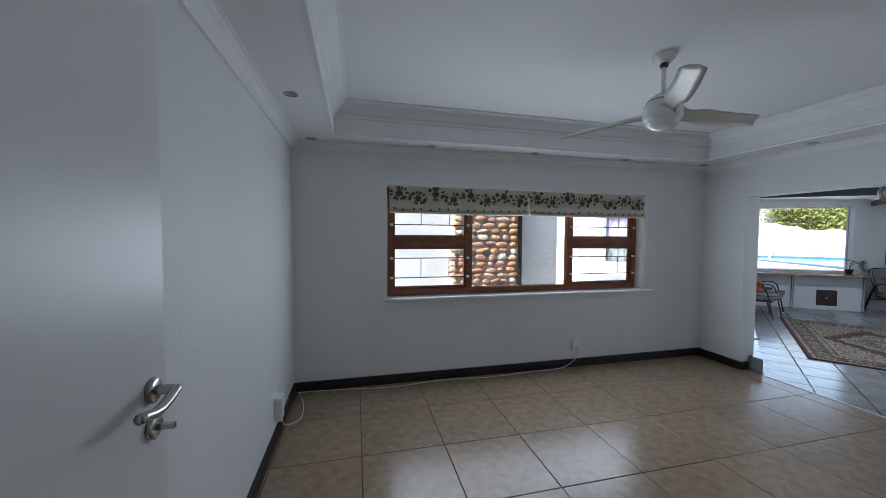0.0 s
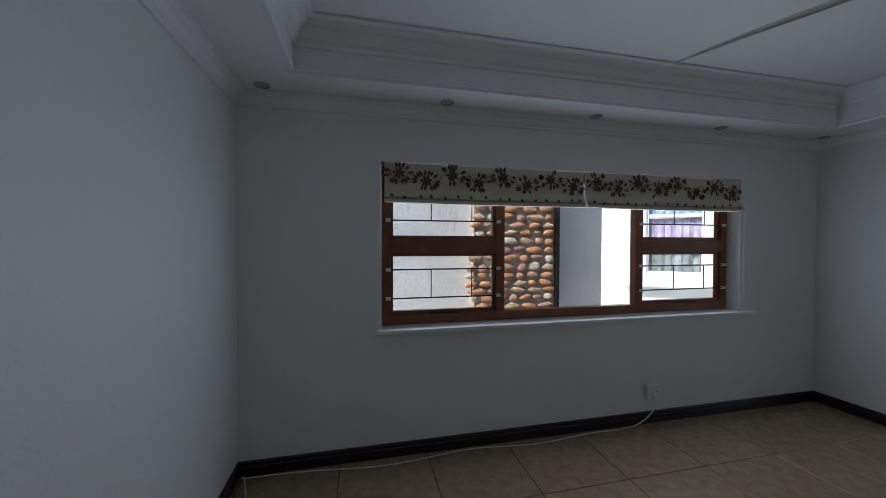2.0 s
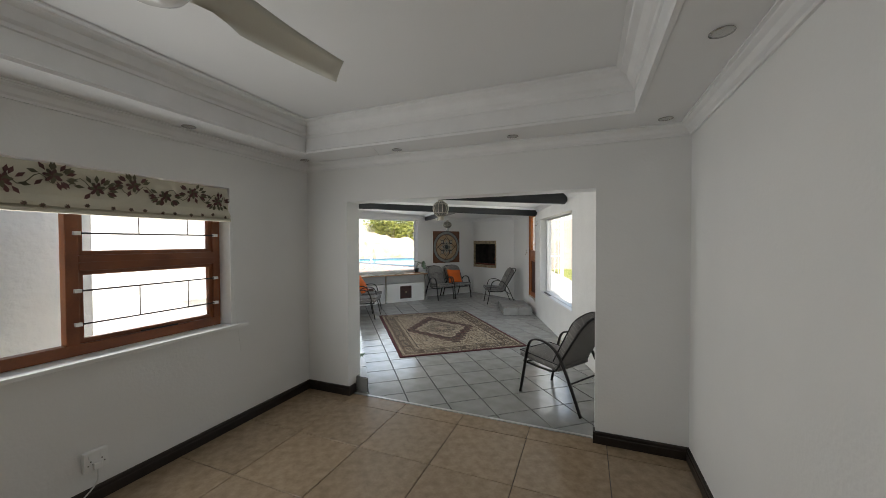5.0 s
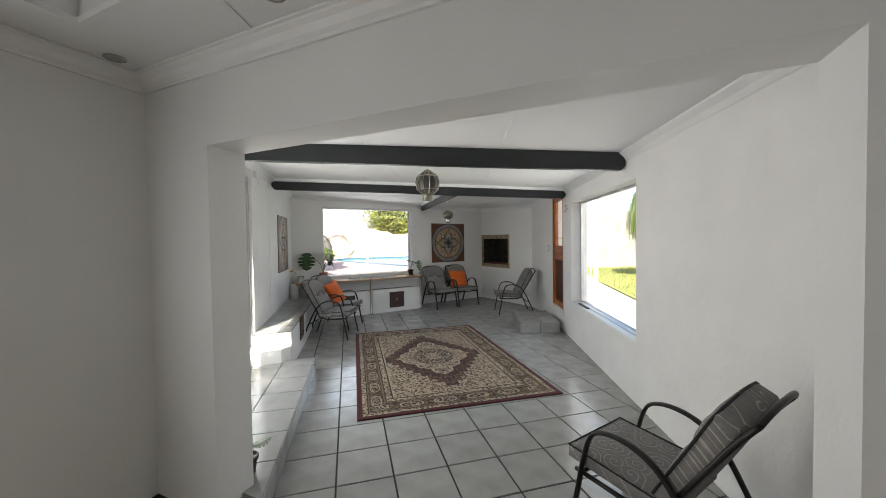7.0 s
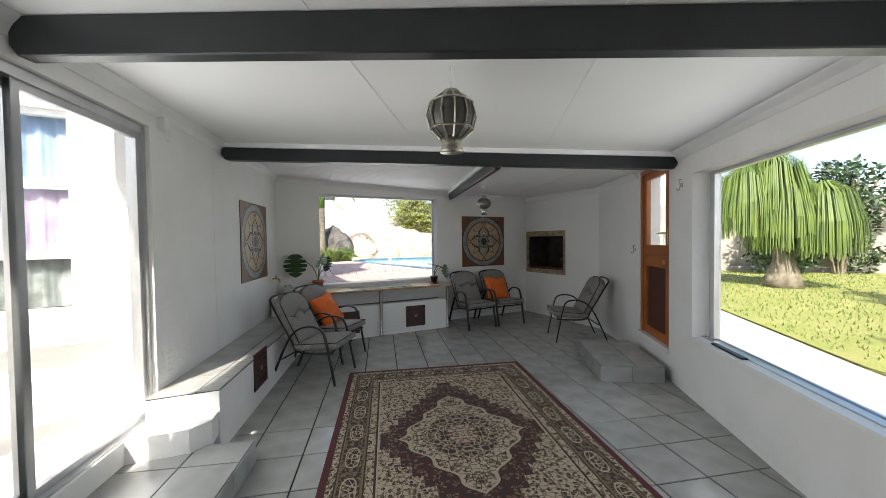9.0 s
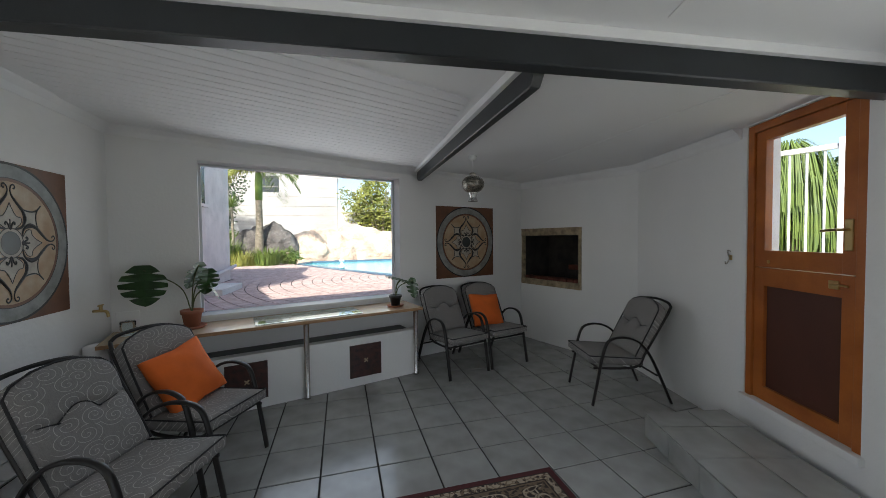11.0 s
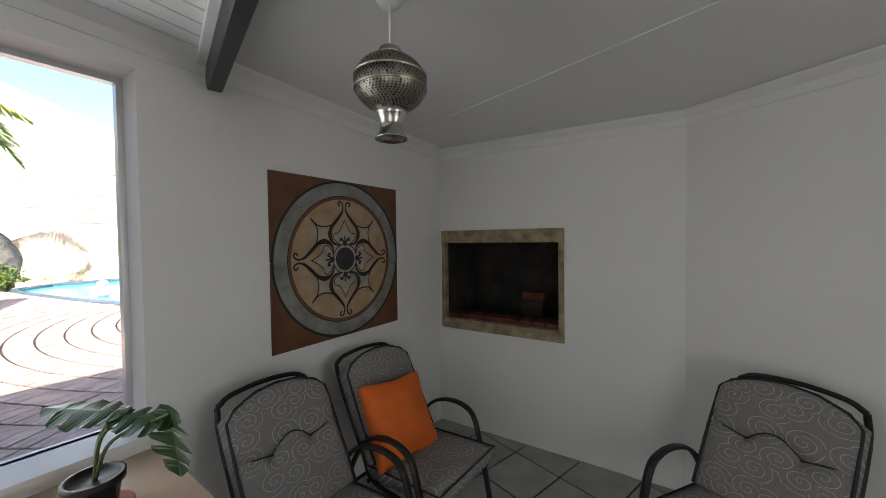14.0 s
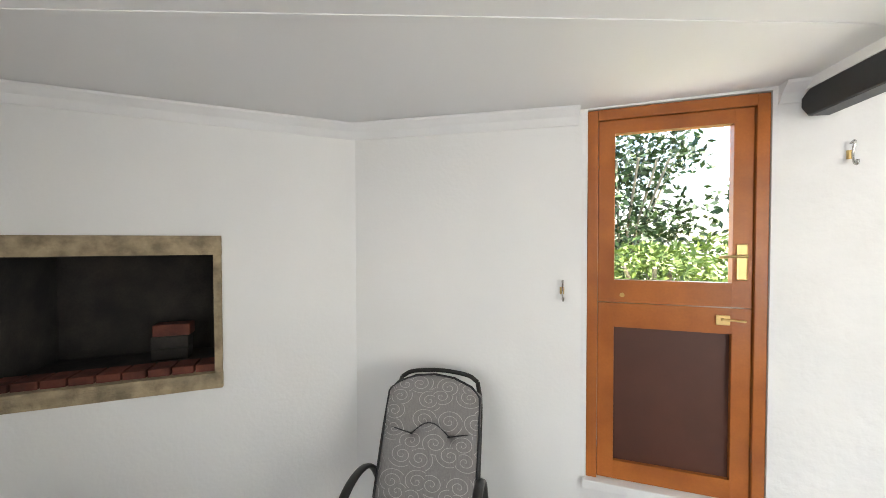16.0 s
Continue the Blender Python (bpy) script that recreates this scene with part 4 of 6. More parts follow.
slide = thing("sliding_door", ml @ pose(0, -0.08, 0), "two-panel aluminium sliding glass door", "door", kind="structure")
S0, S1 = 2.93, ll - 0.02
part("head", box(S0, -0.05, 2.275, S1, 0.05, 2.33), ALU, slide)
part("sill_track", box(S0, -0.05, 0.275, S1, 0.07, 0.315), ALU, slide)
part("jamb", box(S0, -0.05, 0.30, S0 + 0.035, 0.05, 2.30), ALU, slide)
MID = S0 + 0.86
for x0, x1, y in ((S0 + 0.03, MID + 0.03, 0.02), (MID - 0.03, S1, -0.02)):
    panel = part("panel", ring(x0, 0.315, x1, 2.275, [(0, -0.015), (0.042, -0.015), (0.042, 0.015), (0, 0.015)]), ALU, slide)
    panel.data.transform(Matrix.Rotation(radians(90), 4, "X"))
    panel.data.transform(Matrix.Translation((0, y, 0)))
    pane = part("pane", box(x0 + 0.03, y - 0.003, 0.34, x1 - 0.03, y + 0.002, 2.25), GLASS, panel)
    pane.visible_shadow = False
part("door_ledge", box(S0, 0.07, 0.20, S1, 0.085, 0.30), ROUGH_PLASTER, slide, "white plastered ledge")

# stable door
du0, du1 = DOOR_U
stable = thing("stable_door", mr @ pose(0, -0.035, 0), "varnished orange-brown timber stable door, glazed top half, closed", "door", kind="structure")
for x0, x1 in ((du0 + 0.002, du0 + 0.055), (du1 - 0.055, du1 - 0.002)):
    part("door_frame", box(x0, -0.07, 0.33, x1, 0.028, 2.34, bevel=0.004), ORANGE_WOOD, stable)
part("door_head", box(du0 + 0.055, -0.07, 2.285, du1 - 0.055, 0.028, 2.34), ORANGE_WOOD, stable)


def stable_leaf(name, z0, z1, bottom, top, inner, inner_mat):
    a, b = du0 + 0.058, du1 - 0.058
    lf_ = part(name, box(a, -0.04, z0, a + 0.082, 0.012, z1, bevel=0.003), ORANGE_WOOD, stable)
    part("stile", box(b - 0.082, -0.04, z0, b, 0.012, z1, bevel=0.003), ORANGE_WOOD, lf_)
    part("rail", box(a + 0.081, -0.039, z0, b - 0.081, 0.011, z0 + bottom), ORANGE_WOOD, lf_)
    part("rail", box(a + 0.081, -0.039, z1 - top, b - 0.081, 0.011, z1), ORANGE_WOOD, lf_)
    pn = part(inner, box(a + 0.075, -0.018, z0 + bottom - 0.005, b - 0.075, -0.012, z1 - top + 0.005), inner_mat, lf_)
    return lf_, pn, a, b


low, _, da, db = stable_leaf("lower_leaf", 0.335, 1.30, 0.10, 0.13, "panel", PANEL_WOOD)
up, pn, da, db = stable_leaf("upper_leaf", 1.305, 2.283, 0.12, 0.07, "pane", GLASS)
pn.visible_shadow = False
part("hook_latch", tube([(da + 0.03, 0.03, 1.24), (da + 0.13, 0.028, 1.245)], 0.006, 6), BRASS, stable, "small brass latch")
part("latch_plate", box(da + 0.09, 0.013, 1.215, da + 0.15, 0.022, 1.265, bevel=0.004), BRASS, stable)
hp_ = part("lock_plate", box(da + 0.022, 0.012, 1.44, da + 0.068, 0.02, 1.62, bevel=0.006), BRASS, stable, "pale brass lock plate")
part("lever", tube(smooth_path([(da + 0.045, 0.02, 1.56), (da + 0.045, 0.06, 1.56), (da + 0.09, 0.065, 1.56), (da + 0.155, 0.06, 1.555)]), 0.008, 8), BRASS, hp_, smooth=True)
for z in (1.345,):
    part("screw_cap", lathe([(0.012, 0), (0.012, 0.004)], 12), BRASS, stable).matrix_local = pose(db - 0.12, 0.012, z, -90)
structure("door_sill", box(du0 - 0.02, -0.2, 0.28, du1 + 0.02, 0.03, 0.33, bevel=0.006), ROUGH_PLASTER, "white plastered door sill", mr)


def wall_hook(m, label):
    ob = thing("wall_hook", m, label, "hook")
    part("plate", box(-0.012, 0, -0.02, 0.012, 0.006, 0.02, bevel=0.002), BRASS, ob)
    part("hook", tube(smooth_path([(0, 0.006, 0.05), (0, 0.03, 0.055), (0, 0.02, 0.0), (0, 0.03, -0.04), (0, 0.045, -0.05), (0, 0.05, -0.03)], 4), 0.005, 6), CHROME, ob, smooth=True)
    return ob


h = wall_hook(md @ pose(0.10, 0, 1.36), "small metal hook screwed to the white wall")
copy_thing(h, mr @ pose(du0 - 0.28, 0, 2.02))

# ---- platform, benches, step ----
plat = thing("tiled_platform", pose(0, 0, 0), "low platform tiled in pale grey along the glass door", "platform", kind="structure")
lx = lambda y: LEFT_A[0] + (LEFT_B[0] - LEFT_A[0]) * (y - LEFT_A[1]) / (LEFT_B[1] - LEFT_A[1])
PL = [tuple(lounge(0.72, -0.14).xy), (0.715, 7.99), (lx(8.0), 7.93), (lx(6.1), 6.1), tuple(lounge(0.42, -0.14).xy)]
part("base", prism(PL, -0.01, 0.148), GROUT, plat)
bench = thing("tiled_bench", pose(0, 0, 0), "white plastered bench with a grey tiled seat", "bench", kind="structure")
part("plinth", prism([(lx(8.1), 8.02), (0.42, 8.14), (0.30, 10.95), (lx(11.0), 10.75)], -0.01, 0.452), ROUGH_PLASTER, bench)
part("seat_bed", prism([(lx(8.1) + 0.002, 8.022), (0.425, 8.142), (0.305, 10.95), (lx(11.0), 10.75)], 0.452, 0.458), GROUT, bench)
part("bench_step", prism([(lx(7.85), 7.80), (0.36, 7.88), (0.44, 8.0), (0.41, 8.15), (lx(8.0), 8.05)], 0.14, 0.31), ROUGH_PLASTER, bench, "white plastered step at the bench end")
step = thing("door_step", pose(0, 0, 0), "low tiled step below the stable door", "step", kind="structure")
STEP = [(3.80, 8.955), (4.42, 8.815), (4.66, 9.76), (4.03, 9.845)]
part("base", prism(STEP, -0.01, 0.168), GROUT, step)


def vent_tile(name, m, w, h_, parent=None):
    ob = thing(name, m, "dark oxblood patterned vent tile set in the white wall", "vent")
    part("tile_face", box(-w / 2, 0, -h_ / 2, w / 2, 0.012, h_ / 2, bevel=0.002), VENT_RED, ob)
    bm = bmesh.new()
    for i in range(4):
        a = math.pi / 4 + i * math.pi / 2
        tube([(0, 0.014, 0), (0.026 * math.cos(a), 0.014, 0.026 * math.sin(a))], 0.007, 6, bm, 0.5)
    lathe([(0.010, -0.004), (0.010, 0.004)], 10, bm)
    part("ornament", bm, SAND, ob, "pale clover ornament")
    bm = bmesh.new()
    for i in range(4):
        for k in range(-2, 3):
            a = i * math.pi / 2
            px, pz = 0.11 * math.cos(a) - 0.05 * k * math.sin(a), 0.11 * math.sin(a) + 0.05 * k * math.cos(a)
            tube([(px - 0.016, 0.013, pz), (px, 0.013, pz + 0.016), (px + 0.016, 0.013, pz), (px, 0.013, pz - 0.016)], 0.003, 4, bm)
    part("tracery", bm, SOOT, ob)
    return ob


LOW0, LOW1 = Vector((0.30, 10.80)), Vector((2.495, 11.545))
mw, lw = frame_of(tuple(LOW1), tuple(LOW0))
low_wall = structure("wall_low", wall_mesh(lw, -0.02, 0.50, -0.10, 0), PLASTER, "low white plastered wall under the counter", mw)
structure("low_wall_top", box(0, -0.45, 0.44, lw, -0.10, 0.46), SHELF_GREY, "dark grey ledge behind the low wall", mw)
vent_tile("vent_tile", mw @ pose(lw - 1.72, 0.0, 0.26), 0.34, 0.34)
vent_tile("vent_tile", mw @ pose(lw - 0.62, 0.0, 0.26), 0.34, 0.34)
mbench, _ = frame_of((0.32, 10.5), (0.42, 8.14))
vent_tile("vent_tile", mbench @ pose(1.55, 0.0, 0.33), 0.33, 0.34)

counter = thing("counter", mw @ pose(0, 0, 0), "beech laminate counter on steel legs below the window", "counter")
part("top", box(-0.06, -0.55, 0.725, lw + 0.35, 0.055, 0.757, bevel=0.003), BEECH, counter)
part("edge_band", box(-0.061, 0.054, 0.727, lw + 0.35, 0.058, 0.755), EDGE, counter, "brown edge band")
for x in (0.02, 1.19):
    leg = part("leg", lathe([(0.03, 0.0), (0.03, 0.02), (0.026, 0.025), (0.026, 0.725)], 16, centre=(x, 0.03, 0)), CHROME, counter, smooth=True)
for x in (0.22, 1.35):
    part("grommet", lathe([(0.03, 0.757), (0.03, 0.761), (0.02, 0.762)], 16, centre=(x, -0.12, 0)), PVC, counter)
tagged(finish("glass_sheet", box(0.62, -0.36, 0.7585, 1.62, 0.02, 0.7645, bevel=0.002), TABLE_GLASS, m=mw), "clear glass sheet lying on the counter", "glass")


# ---- braai ----
braai = thing("barbecue", mb, "built-in barbecue niche with a rough sandstone surround and sooty bricks", "barbecue")
b0, b1 = lb - 1.035, lb - 0.07
for q in ((b0, -0.6, 0.90, b1, -0.56, 1.60), (b0 - 0.04, -0.6, 0.90, b0, -0.15, 1.60), (b1, -0.6, 0.90, b1 + 0.04, -0.15, 1.60), (b0, -0.6, 0.86, b1, -0.15, 0.915), (b0, -0.6, 1.572, b1, -0.15, 1.61),
          (b0 + 0.001, -0.56, 0.917, b0 + 0.012, -0.03, 1.57), (b1 - 0.012, -0.56, 0.917, b1 - 0.001, -0.03, 1.57), (b0 + 0.012, -0.56, 1.56, b1 - 0.012, -0.03, 1.571)):
    part("lining_slab", box(*q), SOOT, braai)
for i in range(9):
    x = b0 + (i + 0.5) * (b1 - b0) / 9
    part("brick", box(x - 0.049, -0.155, 0.916, x + 0.049, -0.02, 0.958, bevel=0.004), FIRE_BRICK, braai)
for x, z in ((b0 + 0.22, 0.917), (b0 + 0.22, 0.99), (b0 + 0.21, 1.063)):
    part("loose_brick", box(x, -0.42, z, x + 0.19, -0.32, z + 0.07, bevel=0.004), FIRE_BRICK if z > 1.05 else SOOT, braai)
for nm, q in (("trim_top", (b0 - 0.035, -0.05, 1.565, b1 + 0.035, 0.022, 1.668)), ("trim_bottom", (b0 - 0.035, -0.05, 0.835, b1 + 0.035, 0.025, 0.918)),
              ("trim_side", (b0 - 0.034, -0.05, 0.917, b0 + 0.002, 0.02, 1.566)), ("trim_side", (b1 - 0.002, -0.05, 0.917, b1 + 0.034, 0.02, 1.566))):
    bm = box(*q)
    bmesh.ops.subdivide_edges(bm, edges=bm.edges, cuts=7, use_grid_fill=True)
    for v in bm.verts:
        v.co.y += (noise.noise(v.co * 30) * 0.006) if v.co.y > 0 else 0
    part(nm, bm, SAND, braai)


# ---- medallions ----
def medallion(m):
    """Four stone tiles that make up one round inlaid picture."""
    ob = thing("mosaic_panel", m, "square wall panel of four tiles with a round scrolled stone medallion", "mosaic", "stone medallion panels")
    S = 0.487
    for x0, z0 in ((-S, -S), (0.001, -S), (-S, 0.001), (0.001, 0.001)):
        part("tile", box(x0, 0.0, z0, x0 + S - 0.001, 0.010, z0 + S - 0.001, bevel=0.001), M_BROWN, ob)

    def disc(r0, r1, y, mat, name, n=64):
        bm = bmesh.new()
        vi = [bm.verts.new((r0 * math.cos(2 * math.pi * k / n), y, r0 * math.sin(2 * math.pi * k / n))) for k in range(n)]
        vo = [bm.verts.new((r1 * math.cos(2 * math.pi * k / n), y, r1 * math.sin(2 * math.pi * k / n))) for k in range(n)]
        for k in range(n):
            bm.faces.new((vi[k], vi[(k + 1) % n], vo[(k + 1) % n], vo[k]))
        return part(name, bm, mat, ob)
    disc(0.0005, 0.40, 0.0106, M_TAN, "field")
    disc(0.394, 0.474, 0.0114, M_GREY, "outer_ring")
    disc(0.472, 0.4865, 0.0119, M_LINE, "ring_line")
    disc(0.390, 0.395, 0.0119, M_LINE, "ring_line")
    disc(0.372, 0.391, 0.0112, M_BROWN, "inner_ring")

    def turned(pts, a):
        return [(x * math.cos(a) - z * math.sin(a), x * math.sin(a) + z * math.cos(a)) for x, z in pts]

    def curve(pts):
        return [(p.x, p.y) for p in smooth_path([(x, z, 0) for x, z in pts], 6)]

    def fill(pts, y, mat, name):
        bm = bmesh.new()
        f = bm.faces.new([bm.verts.new((x, y, z)) for x, z in pts])
        bmesh.ops.triangulate(bm, faces=[f])
        part(name, bm, mat, ob)
    lines = bmesh.new()

    def line(pts, r=0.0058, y=0.0125, taper=False):
        n = len(pts)
        radii = [r * (0.55 + 0.9 * math.sin(math.pi * (i + 0.5) / n)) for i in range(n)] if taper else None
        tube([(x, y, z) for x, z in pts], r, 4, lines, 0.35, radii=radii)
    for k in range(4):
        a = k * math.pi / 2
        # concave-sided corner piece between two petals
        side = curve([(0.245, 0.245), (0.195, 0.205), (0.14, 0.20), (0.085, 0.215)])
        other = [(z, x) for x, z in side]
        fill(turned(side + [(0.06, 0.06)] + other[::-1][:-1], a), 0.0109 + 0.0001 * k, M_BEIGE, "corner_inlay")
        for q in (side, other):
            line(turned(q, a), 0.0042)
        line(turned(curve([(0.085, 0.215), (0.10, 0.165), (0.095, 0.12)]), a), 0.0042)
        line(turned(curve([(0.215, 0.085), (0.165, 0.10), (0.12, 0.095)]), a), 0.0042)
        # ogee petal with its curled tip
        half = curve([(0.085, 0.035), (0.10, 0.085), (0.145, 0.115), (0.195, 0.10), (0.24, 0.06), (0.285, 0.022), (0.315, 0.010)])
        fill(turned(half + [(x, -z) for x, z in half[::-1]], a), 0.0114 + 0.0001 * k, M_TAN, "petal")
        inner = curve([(0.085, 0.028), (0.12, 0.078), (0.155, 0.082), (0.165, 0.050), (0.20, 0.022), (0.245, 0.0)])
        fill(turned(inner + [(x, -z) for x, z in inner[::-1][1:]], a), 0.0119 + 0.0001 * k, M_BEIGE, "petal_inlay")
        for s in (-1, 1):
            flip = [(x, z * s) for x, z in half]
            line(turned(flip, a), 0.0080, taper=True)
            curl = curve([(0.30, 0.013), (0.325, 0.010), (0.348, 0.018), (0.357, 0.034), (0.346, 0.046), (0.333, 0.040), (0.334, 0.031)])
            line(turned([(x, z * s) for x, z in curl], a), 0.0050)
            line(turned([(x, z * s) for x, z in inner], a), 0.0028, 0.0127)
            line(turned(curve([(0.085, 0.006 * s), (0.11, 0.012 * s), (0.128, 0.026 * s), (0.120, 0.036 * s), (0.112, 0.030 * s)]), a), 0.0062, 0.0129)
        line(turned([(0.08, 0.0), (0.12, 0.0), (0.145, 0.0)], a), 0.0050, 0.0129)
    part("scrollwork", lines, M_LINE, ob, "black scrollwork lines")
    disc(0.0005, 0.092, 0.0126, M_BEIGE, "centre_ring", 32)
    disc(0.0005, 0.068, 0.0134, M_DARK, "centre", 32)
    disc(0.066, 0.072, 0.0137, M_LINE, "centre_line", 32)
    disc(0.089, 0.095, 0.0137, M_LINE, "centre_line", 32)
    return ob


med = medallion(mf @ pose(lf - (Vector((3.318, 12.335)) - Vector(LEFT_B)).length, 0.0, 1.48))
copy_thing(med, ml @ pose(0.93, 0.0, 1.525) @ Matrix.Diagonal((0.93, 1, 0.98, 1)))


# ---- lanterns ----
def lantern(m, r, label, drop):
    ob = thing("pendant_lantern", m, label, "lantern")
    part("ceiling_rose", lathe([(0.03, -0.05), (0.045, -0.03), (0.045, 0.0)], 16), PVC, ob, smooth=True)
    part("cord", tube([(0, 0, -0.04), (0, 0, -drop)], 0.004, 6), PVC, ob)
    part("cap", lathe([(r * 0.35, -drop - 0.03), (r * 0.30, -drop - 0.005), (0.01, -drop + 0.01)], 16), LANTERN, ob, smooth=True)
    c = -drop - 0.03 - r * 0.74
    part("globe", lathe([(r * math.sin(th), c - 0.80 * r * math.cos(th)) for th in [0.42 + (math.pi - 0.75) * i / 14 for i in range(15)]], 28), LANTERN, ob, "pierced metal globe", smooth=True)
    bm = bmesh.new()
    rnd_ = random.Random(8)
    for i in range(30):
        th = 0.5 + (math.pi - 1.0) * i / 29
        n = max(16, int(64 * math.sin(th)))
        for k in range(n):
            ph = 2 * math.pi * (k + 0.5 * (i % 2)) / n
            sz, tilt_ = rnd_.uniform(0.016, 0.036), rnd_.uniform(0, 3.14)
            pts = [(th + sz * math.cos(a + tilt_) * (1.3 if k % 2 else 0.8), ph + sz * math.sin(a + tilt_) / math.sin(th)) for a in (0, 1.05, 2.1, 3.14, 4.2, 5.25)]
            bm.faces.new([bm.verts.new((1.012 * r * math.sin(t) * math.cos(p), 1.012 * r * math.sin(t) * math.sin(p), c - 0.811 * r * math.cos(t))) for t, p in pts])
    holes_ = part("pierced_pattern", bm, BLACK, ob, "dark pierced holes")
    holes_["kind"] = "stuff"
    for z, w in ((c + 0.18 * r, 1.02), (c - 0.18 * r, 1.02)):
        part("band", lathe([(r * w * 0.985, z - 0.004), (r * w, z), (r * w * 0.985, z + 0.004)], 28), LANTERN, ob)
    part("foot", lathe([(r * 0.40, c - r * 1.46), (r * 0.45, c - r * 1.52), (r * 0.44, c - r * 1.47), (r * 0.33, c - r * 1.30), (r * 0.32, c - r * 1.10), (r * 0.40, c - r * 0.88), (r * 0.50, c - r * 0.70)], 24), CHROME, ob, "plain flared metal foot", smooth=True)
    return ob


lantern(pose(3.075, 11.20, ceiling_z(3.07)), 0.119, "small pierced silver metal pendant lantern", 0.185)
big = thing("pendant_lantern", pose(2.025, 7.36, ceiling_z(2.02)), "round ribbed wire and glass pendant lantern by the beam", "lantern")
part("cord", tube([(0, 0, 0), (0, 0, -0.13)], 0.004, 6), PVC, big)
part("cap", lathe([(0.055, -0.155), (0.045, -0.135), (0.012, -0.12)], 16), LANTERN, big, smooth=True)
part("globe", lathe([(0.06, -0.385), (0.11, -0.34), (0.128, -0.27), (0.11, -0.20), (0.055, -0.155)], 24), SMOKE, big, "smoky glass globe", smooth=True)
for i in range(12):
    a = 2 * math.pi * i / 12
    part("rib", tube([(r_ * math.cos(a), r_ * math.sin(a), z) for r_, z in ((0.058, -0.155), (0.114, -0.20), (0.134, -0.27), (0.114, -0.34), (0.062, -0.39))], 0.005, 5), LANTERN, big)
for z, r_ in ((-0.20, 0.114), (-0.34, 0.114)):
    part("hoop", lathe([(r_ + 0.002, z - 0.005), (r_ + 0.007, z), (r_ + 0.002, z + 0.005)], 24), LANTERN, big)
part("foot", lathe([(0.065, -0.46), (0.06, -0.45), (0.05, -0.42), (0.062, -0.385)], 20), LANTERN, big, smooth=True)


# ---- chairs ----
def pillow_mesh(w, d, h, n=10, power=3.0, dome=0.0):
    """A stuffed cushion in its x-y plane with a seam round it."""
    bm = bmesh.new()
    top, bot = [], []
    for sgn, store in ((1, top), (-1, bot)):
        for i in range(n + 1):
            row = []
            for k in range(n + 1):
                u, v = 2 * i / n - 1, 2 * k / n - 1
                e = (1 - abs(u) ** power) * (1 - abs(v) ** power)
                row.append(bm.verts.new((u * w / 2, v * d / 2, sgn * (h * 0.28 + h * 0.22 * e ** 0.5))))
            store.append(row)
    for store in (top, bot):
        for i in range(n):
            for k in range(n):
                bm.faces.new((store[i][k], store[i + 1][k], store[i + 1][k + 1], store[i][k + 1]))
    rim = lambda s: [s[i][0] for i in range(n + 1)] + [s[n][k] for k in range(1, n + 1)] + [s[i][n] for i in range(n - 1, -1, -1)] + [s[0][k] for k in range(n - 1, 0, -1)]
    a, b = rim(top), rim(bot)
    for k in range(len(a)):
        bm.faces.new((a[k], a[(k + 1) % len(a)], b[(k + 1) % len(a)], b[k]))
    return bm


